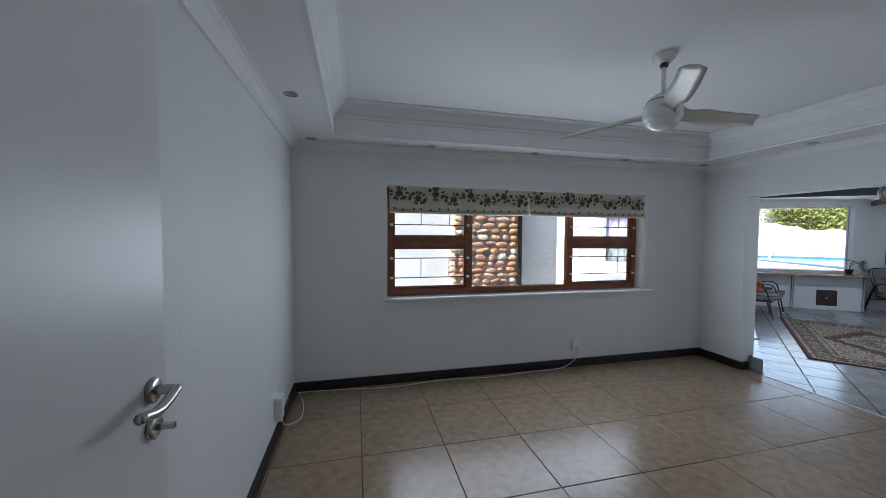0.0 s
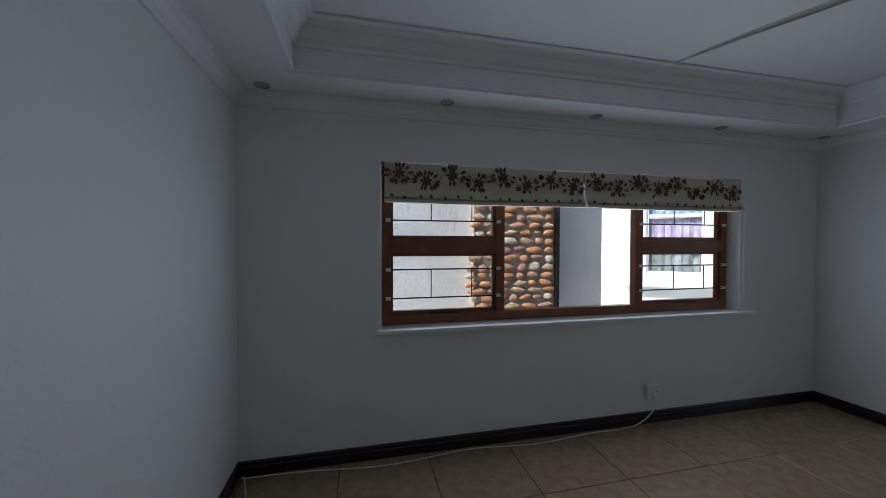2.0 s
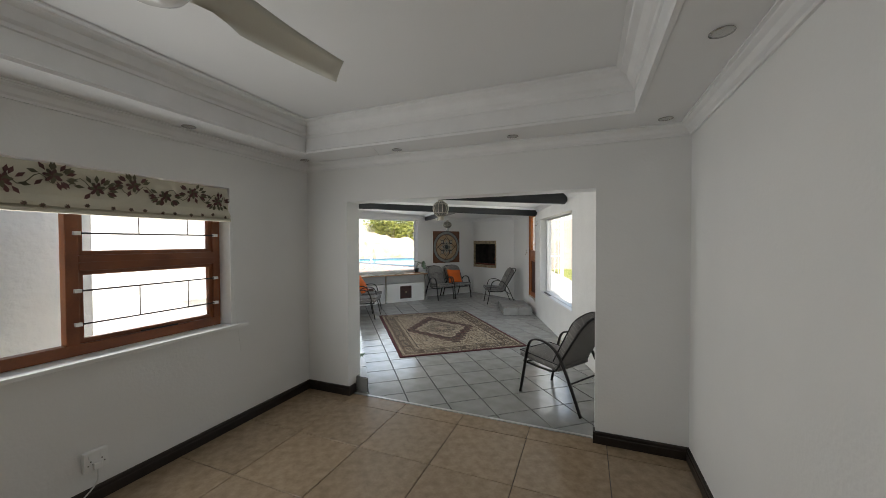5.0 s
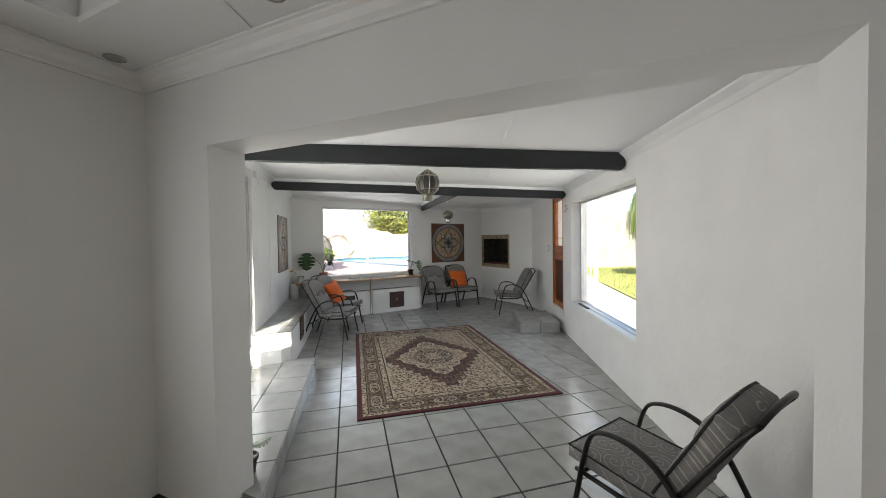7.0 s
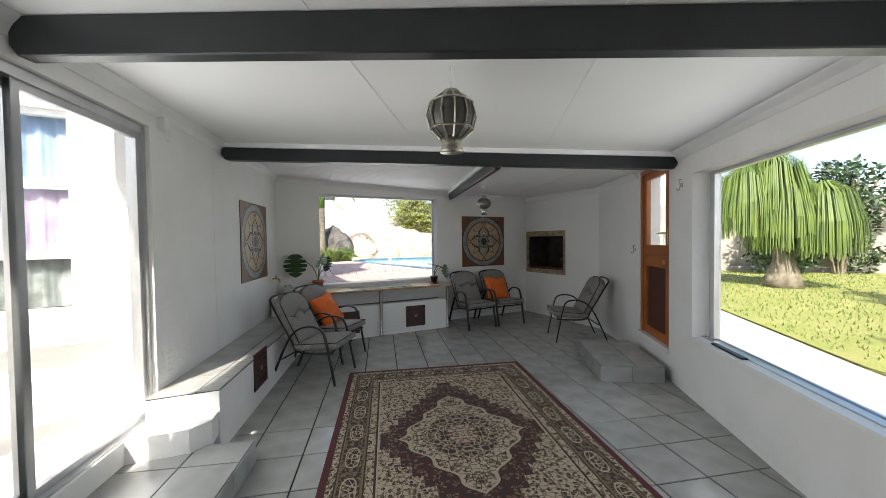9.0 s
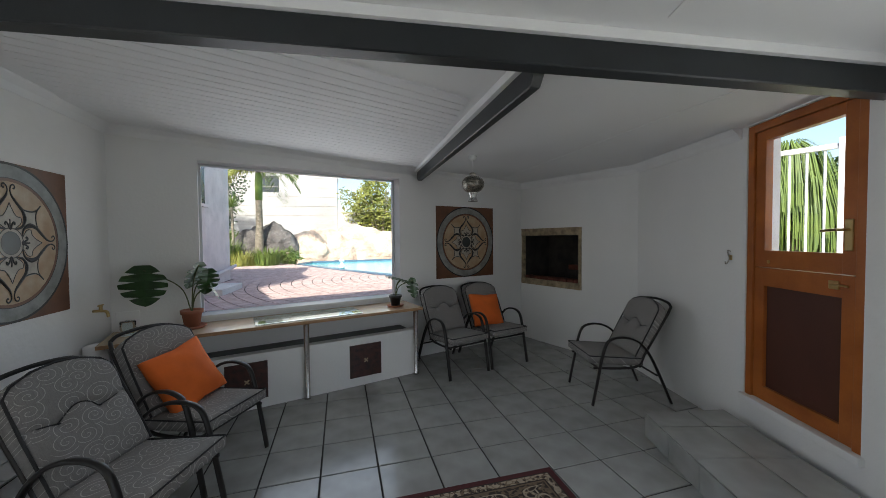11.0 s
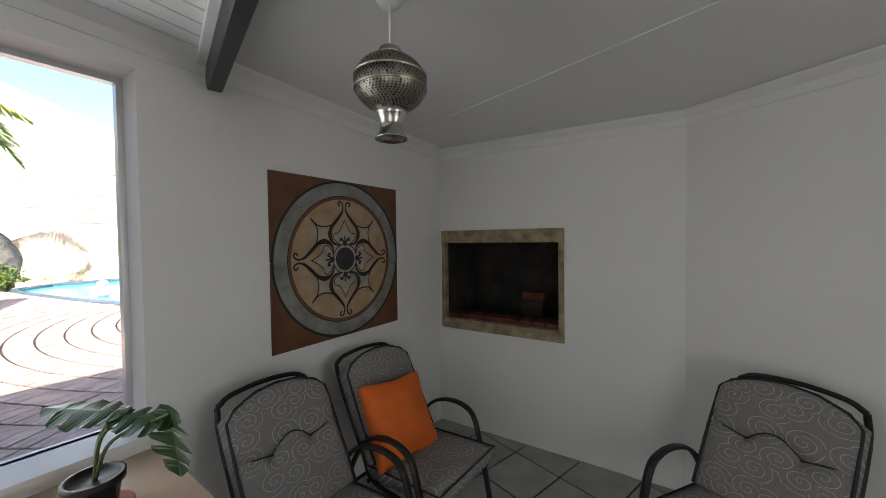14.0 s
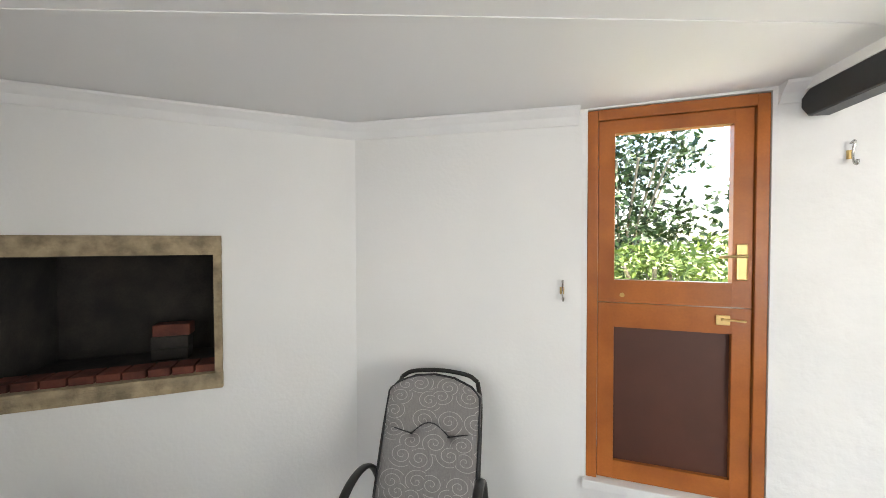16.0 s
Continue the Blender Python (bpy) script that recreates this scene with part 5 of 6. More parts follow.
def garden_chair():
    """Axes: the chair looks along +y, its front legs stand near y = 0."""
    ob = thing("patio_chair", pose(0, 0, 0), "dark metal patio armchair with a grey swirl-patterned padded cushion", "chair", "patio armchairs")
    for s in (-1, 1):
        x = 0.265 * s
        part("arm_leg", tube(smooth_path([(x, 0.0, 0.0), (x, -0.05, 0.25), (x, -0.085, 0.43), (x, -0.13, 0.565), (x, -0.20, 0.61), (x, -0.30, 0.615), (x, -0.40, 0.585), (x, -0.48, 0.52), (x, -0.555, 0.40), (x, -0.64, 0.22), (x, -0.735, 0.0)], 5), 0.021, 8, flat=0.5), STEEL_BLACK, ob, smooth=True)
        part("back_post", tube(smooth_path([(x * 0.90, -0.02, 0.335), (x * 0.90, -0.30, 0.325), (x * 0.90, -0.44, 0.35), (x * 0.90, -0.515, 0.48), (x * 0.88, -0.69, 0.77), (x * 0.80, -0.762, 0.875)], 5), 0.012, 8), STEEL_BLACK, ob, smooth=True)
    part("top_rail", tube(smooth_path([(-0.212, -0.762, 0.875), (-0.15, -0.775, 0.905), (0, -0.78, 0.918), (0.15, -0.775, 0.905), (0.212, -0.762, 0.875)], 5), 0.012, 8), STEEL_BLACK, ob, smooth=True)
    for y, z in ((-0.06, 0.335), (-0.44, 0.345)):
        part("cross_bar", tube([(-0.262, y, z), (0.262, y, z)], 0.011, 8), STEEL_BLACK, ob)
    part("brace", tube([(-0.262, -0.60, 0.26), (0.262, -0.60, 0.26)], 0.009, 8), STEEL_BLACK, ob)
    seat = pillow_mesh(0.49, 0.50, 0.10, 12, 8.0)
    for v in seat.verts:
        v.co.z += 0.012 * v.co.y / 0.25
    sm = pose(0, -0.23, 0.395, 1.5)
    seat.transform(sm)
    cu = part("seat_cushion", seat, FABRIC, ob, smooth=True)
    loop = [sm @ Vector(p) for p in ((-0.245, -0.25, 0.022), (0.245, -0.25, 0.022), (0.245, 0.25, 0.046), (-0.245, 0.25, 0.046), (-0.245, -0.25, 0.022))]
    part("piping", tube(loop, 0.005, 5), PIPING, cu)
    back = pillow_mesh(0.48, 0.57, 0.12, 44, 7.0)
    for v in back.verts:
        x, y = v.co.x, v.co.y
        if y > 0.12:
            v.co.y = y - 0.075 * (abs(x) / 0.235) ** 2.2 * (y - 0.12) / 0.16
        if v.co.z > 0:
            pleat = 0.055 * math.cos(math.pi * x / 0.19) if abs(x) < 0.095 else 0.20 * (abs(x) - 0.095)
            v.co.z -= 0.024 * math.exp(-(abs(abs(x) - 0.095) / 0.03) ** 2 - (y / 0.03) ** 2) + 0.024 * math.exp(-abs(y - pleat) / 0.013)
            v.co.z += 0.006 * math.exp(-((y - 0.12) / 0.07) ** 2) + 0.003 * noise.noise(Vector((x * 16, y * 16, 2.0)))
    bmx = pose(0, -0.575, 0.665, 117.5) @ pose(0, 0, 0, 0, 180, 0)
    back.transform(bmx @ pose(0, 0, 0.0))
    bk = part("back_cushion", back, FABRIC, ob, smooth=True)
    arc = [(-0.235, -0.28), (-0.237, 0.0), (-0.232, 0.185), (-0.19, 0.232), (-0.1, 0.268), (0, 0.28), (0.1, 0.268), (0.19, 0.232), (0.232, 0.185), (0.237, 0.0), (0.235, -0.28)]
    part("piping", tube([bmx @ Vector((x * 1.02, y * 1.015, 0.040)) for x, y in arc], 0.0065, 6), PIPING, bk)
    # shade in the pleat's crease, drawn as a thin dark tube
    seam = []
    for i in range(41):
        x = -0.2 + 0.01 * i
        y = 0.055 * math.cos(math.pi * x / 0.19) if abs(x) < 0.095 else 0.20 * (abs(x) - 0.095)
        seam.append(bmx @ Vector((x, y, 0.049 - 0.020 * math.exp(-((abs(x) - 0.095) / 0.03) ** 2) - 0.010 * (abs(x) / 0.2) ** 4)))
    part("pleat_seam", tube(seam, 0.003, 5), PIPING, bk)
    for x in (-0.095, 0.095):
        part("tuft", lathe([(0.004, -0.004), (0.009, 0.0), (0.004, 0.004)], 8, centre=bmx @ Vector((x, 0.0, 0.034))), PIPING, bk)
    return ob


chair = garden_chair()


def place_chair(ob, fx, fy, dx, dy, first=False):
    m = pose(fx, fy, 0.002, 0, 0, math.degrees(math.atan2(dy, dx)) - 90)
    if first:
        ob.matrix_world = m
        return ob
    return copy_thing(ob, m)


place_chair(chair, 3.985, 10.63, -0.985, 0.17, True)
place_chair(chair, 3.063, 11.30, 0.344, -0.94)
place_chair(chair, 3.622, 11.495, 0.29, -0.957)
place_chair(chair, 1.087, 9.482, 0.966, -0.26)
place_chair(chair, 1.10, 10.115, 0.909, -0.418)
place_chair(chair, 2.67, 5.305, -0.375, 0.927)


def cushion(m):
    ob = thing("throw_cushion", m, "plain bright orange square throw cushion on a chair", "cushion", "orange cushions")
    bm = pillow_mesh(0.42, 0.42, 0.16, 20, 2.2)
    for v in bm.verts:
        k = 1 - 0.10 * (1 - min(1.0, abs(v.co.x * v.co.y) / 0.045))
        v.co.x *= k
        v.co.y *= k
        v.co.z *= 0.35 + 0.85 * max(0, (1 - (abs(v.co.x) / 0.225) ** 2) * (1 - (abs(v.co.y) / 0.225) ** 2)) ** 0.6
        v.co.z += 0.008 * noise.noise(v.co * 11)
    part("cover", bm, ORANGE, ob, smooth=True)
    return ob


def on_chair(fx, fy, dx, dy, x, turn):
    return pose(fx, fy, 0, 0, 0, math.degrees(math.atan2(dy, dx)) - 90) @ pose(x, -0.41, 0.61, 119, 0, 0) @ pose(0, 0, 0, 0, 0, turn)


cu = cushion(on_chair(3.622, 11.495, 0.29, -0.957, 0.055, 5))
copy_thing(cu, on_chair(1.10, 10.115, 0.909, -0.418, 0.0, -9))

# ---- rug ----
rug = prism([(-1.0, -1.475), (1.0, -1.475), (1.0, 1.475), (-1.0, 1.475)], 0.0, 0.011)
bmesh.ops.bevel(rug, geom=[e for e in rug.edges if min(v.co.z for v in e.verts) > 0.005], offset=0.004, segments=2, affect="EDGES")
tagged(finish("rug", rug, RUG, m=pose(2.19, 8.14, 0.001, 0, 0, 2.8)), "brown and cream persian rug with a dark red edge", "rug")


# ---- plants indoors ----
def monstera_leaf(size, slits=4):
    """A heart-shaped leaf with slits, base at the origin, tip along +y."""
    bm = bmesh.new()
    n = 26
    edge = []
    for i in range(n + 1):
        t = i / n
        w = size * 0.46 * math.sin(math.pi * min(1, t * 0.93 + 0.07)) ** 0.75
        y = size * (t - 0.12)
        if 4 < i < n - 4 and i % 5 == 0 and slits:
            w *= 0.35
        edge.append((w, y))
    for s in (-1, 1):
        mid = [bm.verts.new((0, y, 0.0)) for _, y in edge]
        out = [bm.verts.new((s * w, y, -0.14 * w + 0.02 * size * math.sin(i))) for i, (w, y) in enumerate(edge)]
        for i in range(n):
            bm.faces.new((mid[i], mid[i + 1], out[i + 1], out[i]))
    return bm


def potted_plant(m, pot_r, pot_h, stems, label, pot_mat, saucer=True):
    ob = thing("potted_plant", m, label, "plant")
    base = 0.0
    if saucer:
        part("saucer", lathe([(pot_r * 1.1, 0.0), (pot_r * 1.35, 0.012), (pot_r * 1.38, 0.024), (pot_r * 1.28, 0.024), (pot_r * 1.1, 0.012)], 24), TERRACOTTA, ob, smooth=True)
        base = 0.013
    part("pot", lathe([(pot_r * 0.72, base), (pot_r * 0.95, base + pot_h * 0.8), (pot_r * 1.08, base + pot_h * 0.8), (pot_r * 1.1, base + pot_h), (pot_r * 0.95, base + pot_h), (pot_r * 0.92, base + pot_h * 0.9)], 24), pot_mat, ob, smooth=True)
    part("soil", lathe([(pot_r * 0.5, base + pot_h * 0.8), (pot_r * 0.92, base + pot_h * 0.88), (0.001, base + pot_h * 0.9)], 16), SOIL, ob)
    for (x, y, z), size, turn, tilt in stems:
        path = smooth_path([(0, 0, base + pot_h * 0.85), (x * 0.25, y * 0.25, base + pot_h + (z - pot_h) * 0.55), (x, y, z)], 6)
        st = part("stem", tube(path, 0.0055, 6), STEM, ob)
        lf_ = part("leaf", monstera_leaf(size), LEAF, st)
        lf_.data.transform(pose(x, y, z) @ pose(0, 0, 0, tilt, 0, 0) if turn is None else pose(x, y, z) @ pose(0, 0, 0, 0, 0, turn) @ pose(0, 0, 0, tilt))
    return ob


potted_plant(pose(0.43, 11.09, 0.757), 0.08, 0.15, [((-0.30, -0.12, 0.53), 0.36, 15, -82), ((0.08, -0.04, 0.56), 0.27, 75, -62), ((0.15, -0.03, 0.50), 0.24, 60, -78), ((0.16, 0.0, 0.38), 0.17, -70, -65)],
             "monstera with split leaves in a terracotta pot", TERRACOTTA)
potted_plant(pose(2.27, 11.62, 0.757), 0.068, 0.12, [((0.06, -0.02, 0.32), 0.21, 70, 12), ((0.07, -0.04, 0.315), 0.19, -115, -14), ((0.19, -0.11, 0.31), 0.24, -60, -84)],
             "small monstera in a black pot on a terracotta saucer", BLACK)
potted_plant(pose(0.655, 5.83, 0.15), 0.055, 0.11, [((0.04, 0.0, 0.17), 0.11, -60, 10), ((-0.03, 0.03, 0.18), 0.10, 120, 20), ((0.03, 0.05, 0.15), 0.09, -20, -10)], "small dark potted plant on the tiled platform", BLACK, False)
cover = thing("wall_plate", mf @ pose(lf - 0.11, 0, 0.86), "white blank cover plate on the plaster wall", "plate")
part("plate", box(-0.08, 0, -0.065, 0.08, 0.008, 0.065, bevel=0.003), PVC, cover)
small = thing("glass_jar", pose(0.02, 10.95, 0.757), "small clear glass jar on the counter end", "jar")
part("body", lathe([(0.05, 0.0), (0.052, 0.01), (0.052, 0.11), (0.048, 0.115)], 20), TABLE_GLASS, small, smooth=True)
tap = thing("wall_tap", ml @ pose(0.22, 0.0, 0.98), "small brass garden tap on the wall", "tap")
part("spout", tube(smooth_path([(0, 0, 0), (0, 0.06, 0.0), (0, 0.09, -0.01), (0, 0.10, -0.05)], 4), 0.011, 8), BRASS, tap, smooth=True)
part("handle", tube([(-0.03, 0.05, 0.045), (0.03, 0.05, 0.045)], 0.006, 6), BRASS, tap)
part("valve", lathe([(0.012, 0.0), (0.012, 0.05)], 10, centre=(0, 0.05, 0)), BRASS, tap)
blow = thing("white_canister", pose(-0.06, 10.72, 0.459), "short white canister on the bench", "canister")
part("body", lathe([(0.07, 0), (0.075, 0.01), (0.075, 0.28), (0.06, 0.29)], 20), PVC, blow, smooth=True)
sensor = thing("alarm_sensor", ml @ pose(2.80, 0, 2.40), "small white alarm sensor with a loop of cable", "sensor")
part("body", box(-0.03, 0.0, -0.05, 0.03, 0.045, 0.04, bevel=0.008), PVC, sensor)
part("cable_loop", tube([(0.0 + 0.02 * math.cos(t), 0.05, -0.09 + 0.05 * math.sin(t)) for t in [i * 0.55 for i in range(12)]], 0.003, 5), CABLE, sensor)

# ---- outdoors ----
GZ = 0.12
foot = [lounge(-0.12, L1 + 0.4), lounge(-0.12, -0.1), Vector((-0.1, 6.2)), Vector((-0.3, 11.2)), Vector((4.36, 12.86)), Vector((5.1, 11.06)), Vector((4.9, 9.6)), Vector((3.3, 4.2)),
        lounge(3.75, 0.05), lounge(3.75, 3.55), lounge(5.22, 3.55), lounge(5.22, L1 + 0.4)]
bm = bmesh.new()
edges = []
for pts in ([(-900, -900), (900, -900), (900, 900), (-900, 900)], [(p.x, p.y) for p in foot]):
    vs = [bm.verts.new((x, y, GZ)) for x, y in pts]
    edges += [bm.edges.new((vs[i], vs[(i + 1) % len(vs)])) for i in range(len(vs))]
bmesh.ops.triangle_fill(bm, edges=edges, use_beauty=True)
structure("ground", bm, GROUND, "pale dry garden ground")
structure("pavement_courtyard", prism([(-3.2, 3.0), tuple(lounge(-0.3, 2.0).xy), tuple(lounge(-0.3, -0.2).xy), (-0.2, 8.95), (-4.5, 7.3)], GZ - 0.05, GZ + 0.02), CONCRETE, "pale concrete courtyard paving")
structure("pavement_path", prism([(4.1, 6.0), (5.6, 6.3), (6.3, 8.5), (8.0, 12.6), (9.5, 16.0), (7.5, 16.0), (5.2, 10.8)], GZ - 0.05, GZ + 0.06), CONCRETE, "pale concrete garden path")
lawn = prism([(5.7, 4.0), (6.35, 8.5), (8.05, 12.6), (10.5, 18.5), (22.0, 17.0), (22.0, 2.0)], GZ - 0.05, GZ + 0.07)
structure("lawn", lawn, GRASS, "sunlit mown lawn")
bm = bmesh.new()
rnd = random.Random(3)
for _ in range(9000):
    x, y = rnd.uniform(6.2, 17), rnd.uniform(6.5, 17.5)
    if (x - 6.35) * 4.1 - (y - 8.5) * 1.72 < 0.3 or y > 18.5 - (x - 10.5) * 0.13:
        continue
    a, h = rnd.uniform(0, 6.28), rnd.uniform(0.03, 0.075)
    w = 0.012
    q = [bm.verts.new(v) for v in ((x - w * math.cos(a), y - w * math.sin(a), GZ + 0.065), (x + w * math.cos(a), y + w * math.sin(a), GZ + 0.065), (x + rnd.uniform(-.03, .03), y + rnd.uniform(-.03, .03), GZ + 0.065 + h))]
    bm.faces.new(q)
tagged(finish("grass", bm, LEAF_LIGHT), "short blades of lawn grass", "grass", kind="stuff")

# courtyard: painted wall, river-stone pier, wing with a window
M_OUT = M1 @ pose(0, 0, 0, 0, 0, -90)        # x away from the opening wall, y into the lounge
structure("wall_courtyard", wall_mesh(7.5, 0.0, 3.4, -1.75, -1.5, u0=1.2), WHITE_WALL, "white painted block garden wall", M_OUT)
pier = thing("stone_pier", M_OUT @ pose(2.5, -1.38, GZ), "pier faced with rounded brown river stones", "pier", kind="structure")
part("core", box(-0.51, -0.3, 0.0, 0.51, 0.06, 3.2), MORTAR, pier)
# shade of the pier's flank, put in as a thin dark strip
part("edge_board", box(-0.565, -0.3, 0.0, -0.512, 0.09, 3.2, bevel=0.004), SKIRTING, pier, "dark brown strip standing in for the pier's shaded side")
rnd = random.Random(11)
stone_meshes = []
for i in range(8):
    sb = bmesh.new()
    bmesh.ops.create_icosphere(sb, subdivisions=2, radius=1.0)
    off = Vector((i * 7.3, 0, 0))
    for v in sb.verts:
        v.co *= 0.93 + 0.28 * noise.noise(v.co * 1.1 + off)
    me = bpy.data.meshes.new("stone")
    sb.to_mesh(me)
    sb.free()
    me.materials.append(STONES[(0, 1, 0, 2, 1, 0, 3, 2)[i]])
    for p in me.polygons:
        p.use_smooth = True
    stone_meshes.append(me)
z = 0.06
while z < 2.9:
    h = rnd.uniform(0.075, 0.11)
    x = -0.52 + rnd.uniform(0, 0.05)
    while x < 0.5:
        w = rnd.uniform(0.10, 0.23)
        ob = new("stone", rnd.choice(stone_meshes))
        ob.parent = pier
        ob.matrix_local = pose(x + w / 2, 0.065, z + h / 2 + rnd.uniform(-0.012, 0.012), 0, rnd.uniform(-9, 9), 0) @ Matrix.Diagonal((w * 0.52, 0.032, h * 0.52 * rnd.uniform(0.8, 1.06), 1))
        x += w + 0.012
    z += h + 0.008
mwing, lwing = frame_of((-0.05, 9.08), (-5.2, 7.0))
WX0, WX1 = 0.97, 1.92
structure("wall_wing", wall_mesh(lwing, 0.0, 3.3, -0.2, 0, [(WX0, WX1, 0.95, 2.62)]), WHITE_WALL, "white plastered wall of the house wing", mwing)
structure("wing_ledge", box(WX0 - 0.35, 0.0, 0.72, WX1 + 0.35, 0.14, 0.86), WHITE_WALL, "plastered ledge under the wing window", mwing)
structure("roof_wing", box(-0.2, -3.0, 3.3, lwing, 0.12, 3.42), BEAM, "flat dark roof slab", mwing)
# unseen block, added so that its shadow falls across the terrace's left side
structure("wall_upper_storey", box(0.3, -2.6, 3.42, lwing, -0.3, 4.4), WHITE_WALL, "unseen white block added above the wing to shade the terrace", mwing)
wing = thing("window_wing", mwing, "white three-light window with drawn curtains", "window", kind="structure")
part("window_frame", ring(WX0, 0.95, WX1, 2.62, [(0, -0.04), (0.05, -0.04), (0.05, 0.03), (0, 0.03)]), PVC, wing).data.transform(Matrix.Translation((0, -0.08, 0)) @ Matrix.Rotation(radians(90), 4, "X"))
for z0, z1, mat, lab in ((1.0, 1.40, GREY_CURTAIN, "grey net curtain"), (1.46, 1.98, LILAC_CURTAIN, "lilac curtain"), (2.06, 2.57, BLUE_CURTAIN, "pale blue curtain")):
    part("glazing_bar", box(WX0 + 0.05, -0.11, z0 - 0.06, WX1 - 0.05, -0.05, z0, bevel=0.004), PVC, wing)
    bm = bmesh.new()
    n = 40
    rows = [[bm.verts.new((WX0 + 0.05 + (WX1 - WX0 - 0.1) * i / n, -0.125 + 0.012 * math.sin(i * 0.9) + 0.008 * math.sin(i * 2.3), zz)) for i in range(n + 1)] for zz in (z0, z1)]
    for i in range(n):
        bm.faces.new((rows[0][i], rows[0][i + 1], rows[1][i + 1], rows[1][i]))
    part("curtain", bm, mat, wing, lab, smooth=True)
    pane = part("pane", box(WX0 + 0.05, -0.092, z0, WX1 - 0.05, -0.088, z1), GLASS, wing)
    pane.visible_shadow = False

# pool terrace, laid out at a larger size and brought to true size and level at the end of its part
before_pool = set(bpy.data.objects)
tower = thing("neighbour_wing", pose(0, 0, 0), "pinkish plastered house wall beside the terrace", "building")
part("wall", prism([(-2.3, 14.6), (-1.95, 15.4), (-2.50, 16.6), (-2.66, 20.15), (-7.0, 20.15), (-7.0, 14.6)], -0.7, 5.6), PINK_WALL, tower)
part("downpipe", tube([(-1.80, 15.42, 0.2), (-1.80, 15.42, 5.1)], 0.05, 10), PVC, tower, "white downpipe")
for zz in (1.0, 2.6):
    part("pipe_bracket", lathe([(0.056, zz), (0.056, zz + 0.04)], 10, centre=(-1.80, 15.42, 0)), PVC, tower)
part("window", box(-2.60, 16.9, 2.5, -2.49, 17.9, 3.9), DARK_VOID, tower, "dark window")
part("window_ledge", box(-2.62, 16.8, 2.42, -2.42, 18.0, 2.5), PINK_WALL, tower)
part("gutter_pipe", tube([(-2.42, 16.6, 0.30), (-2.55, 20.3, 0.62)], 0.06, 8), PINK_WALL, tower)
tagged(finish("concrete_slab", box(-2.3, 16.2, GZ, -1.5, 17.6, GZ + 0.2, bevel=0.01), CONCRETE), "low concrete slab by the pink wall", "slab")

PZ = GZ + 0.05
terrace = thing("pavement_terrace", pose(0, 0, 0), "red brick pavers laid in curved fans", "paving", kind="structure")
part("bed", prism([(-2.6, 12.35), (-1.8, 12.60), (5.5, 15.15), (6.4, 15.3), (6.4, 18.0), (5.0, 18.3), (2.5, 19.8), (-1.4, 26.0), (-6.0, 27.8), (-6.0, 20.0), (-2.7, 20.0)], -0.7, PZ - 0.012), PAVER_BED, terrace)
bm = bmesh.new()
bmesh.ops.create_cube(bm, size=1.0)
bmesh.ops.bevel(bm, geom=[e for e in bm.edges if min(v.co.z for v in e.verts) > 0.4], offset=0.03, segments=1, affect="EDGES")
paver = bpy.data.meshes.new("paver")
bm.to_mesh(paver)
bm.free()
paver.materials.append(PAVER)
rest = bmesh.new()
near = 0
rnd = random.Random(5)
house_line = (Vector((-1.5, 12.40)), Vector((-fd.y, fd.x)))
for cx, cy, rmax in ((5.5, 19.4, 13.0),):
    r = 0.12
    while r < rmax:
        count = max(6, int(2 * math.pi * r / 0.14))
        for i in range(count):
            a = 2 * math.pi * (i + rnd.random() * 0.1) / count
            x, y = cx + r * math.cos(a), cy + r * math.sin(a)
            if (Vector((x, y)) - house_line[0]).dot(house_line[1]) < 0.12 or x < -2.45 - (0.0 if y < 20.1 else 3.0) or x > 6.2:
                continue
            if (x - 2.4) * -6.2 - (y - 19.9) * 3.7 < 0 and y > 18.3:
                continue
            w, dr, hz_ = 2 * math.pi * r / count - 0.008, 0.274, 0.05 + rnd.uniform(-0.003, 0.003)
            if near < 290 and y < 15.4 and -2.0 < x < 2.6:
                ob = new("paver", paver)
                ob.parent = terrace
                ob.matrix_local = pose(x, y, PZ - 0.025, 0, 0, math.degrees(a)) @ Matrix.Diagonal((dr, w, hz_, 1))
                near += 1
            else:
                u, v = Vector((math.cos(a), math.sin(a), 0)), Vector((-math.sin(a), math.cos(a), 0))
                c = Vector((x, y, 0))
                q = [c + u * dr / 2 * s + v * w / 2 * t for s, t in ((-1, -1), (1, -1), (1, 1), (-1, 1))]
                lo = [rest.verts.new((p.x, p.y, PZ - 0.03)) for p in q]
                hi = [rest.verts.new((p.x, p.y, PZ - 0.025 + hz_ / 2)) for p in q]
                rest.faces.new(hi)
                for k in range(4):
                    rest.faces.new((lo[k], lo[(k + 1) % 4], hi[(k + 1) % 4], hi[k]))
        r += 0.30
ob = part("far_pavers", rest, PAVER, terrace)
ob["kind"] = "stuff"

structure("ground_pool_garden", prism([(-20.0, 14.8), (-7.0, 14.6), (-2.7, 14.6), (-2.7, 20.1), (-6.05, 20.1), (-6.05, 27.85), (-1.45, 26.1), (2.5, 19.8), (5.0, 18.32), (6.5, 18.0), (9.0, 24.0), (9.0, 36.0), (-20.0, 36.0)], -0.7, GZ), GROUND, "pale raised garden ground round the pool")
pool = thing("swimming_pool", pose(0, 0, 0), "turquoise swimming pool with a dark tiled rim", "pool")
pool_pts = [(-1.7, 27.2), (-1.2, 26.0), (0.3, 23.4), (2.6, 19.9), (5.0, 18.4), (6.3, 18.3), (6.3, 30.0), (0.5, 29.2), (-1.2, 28.6)]
part("water", prism(pool_pts, GZ - 0.05, GZ + 0.012), WATER, pool)
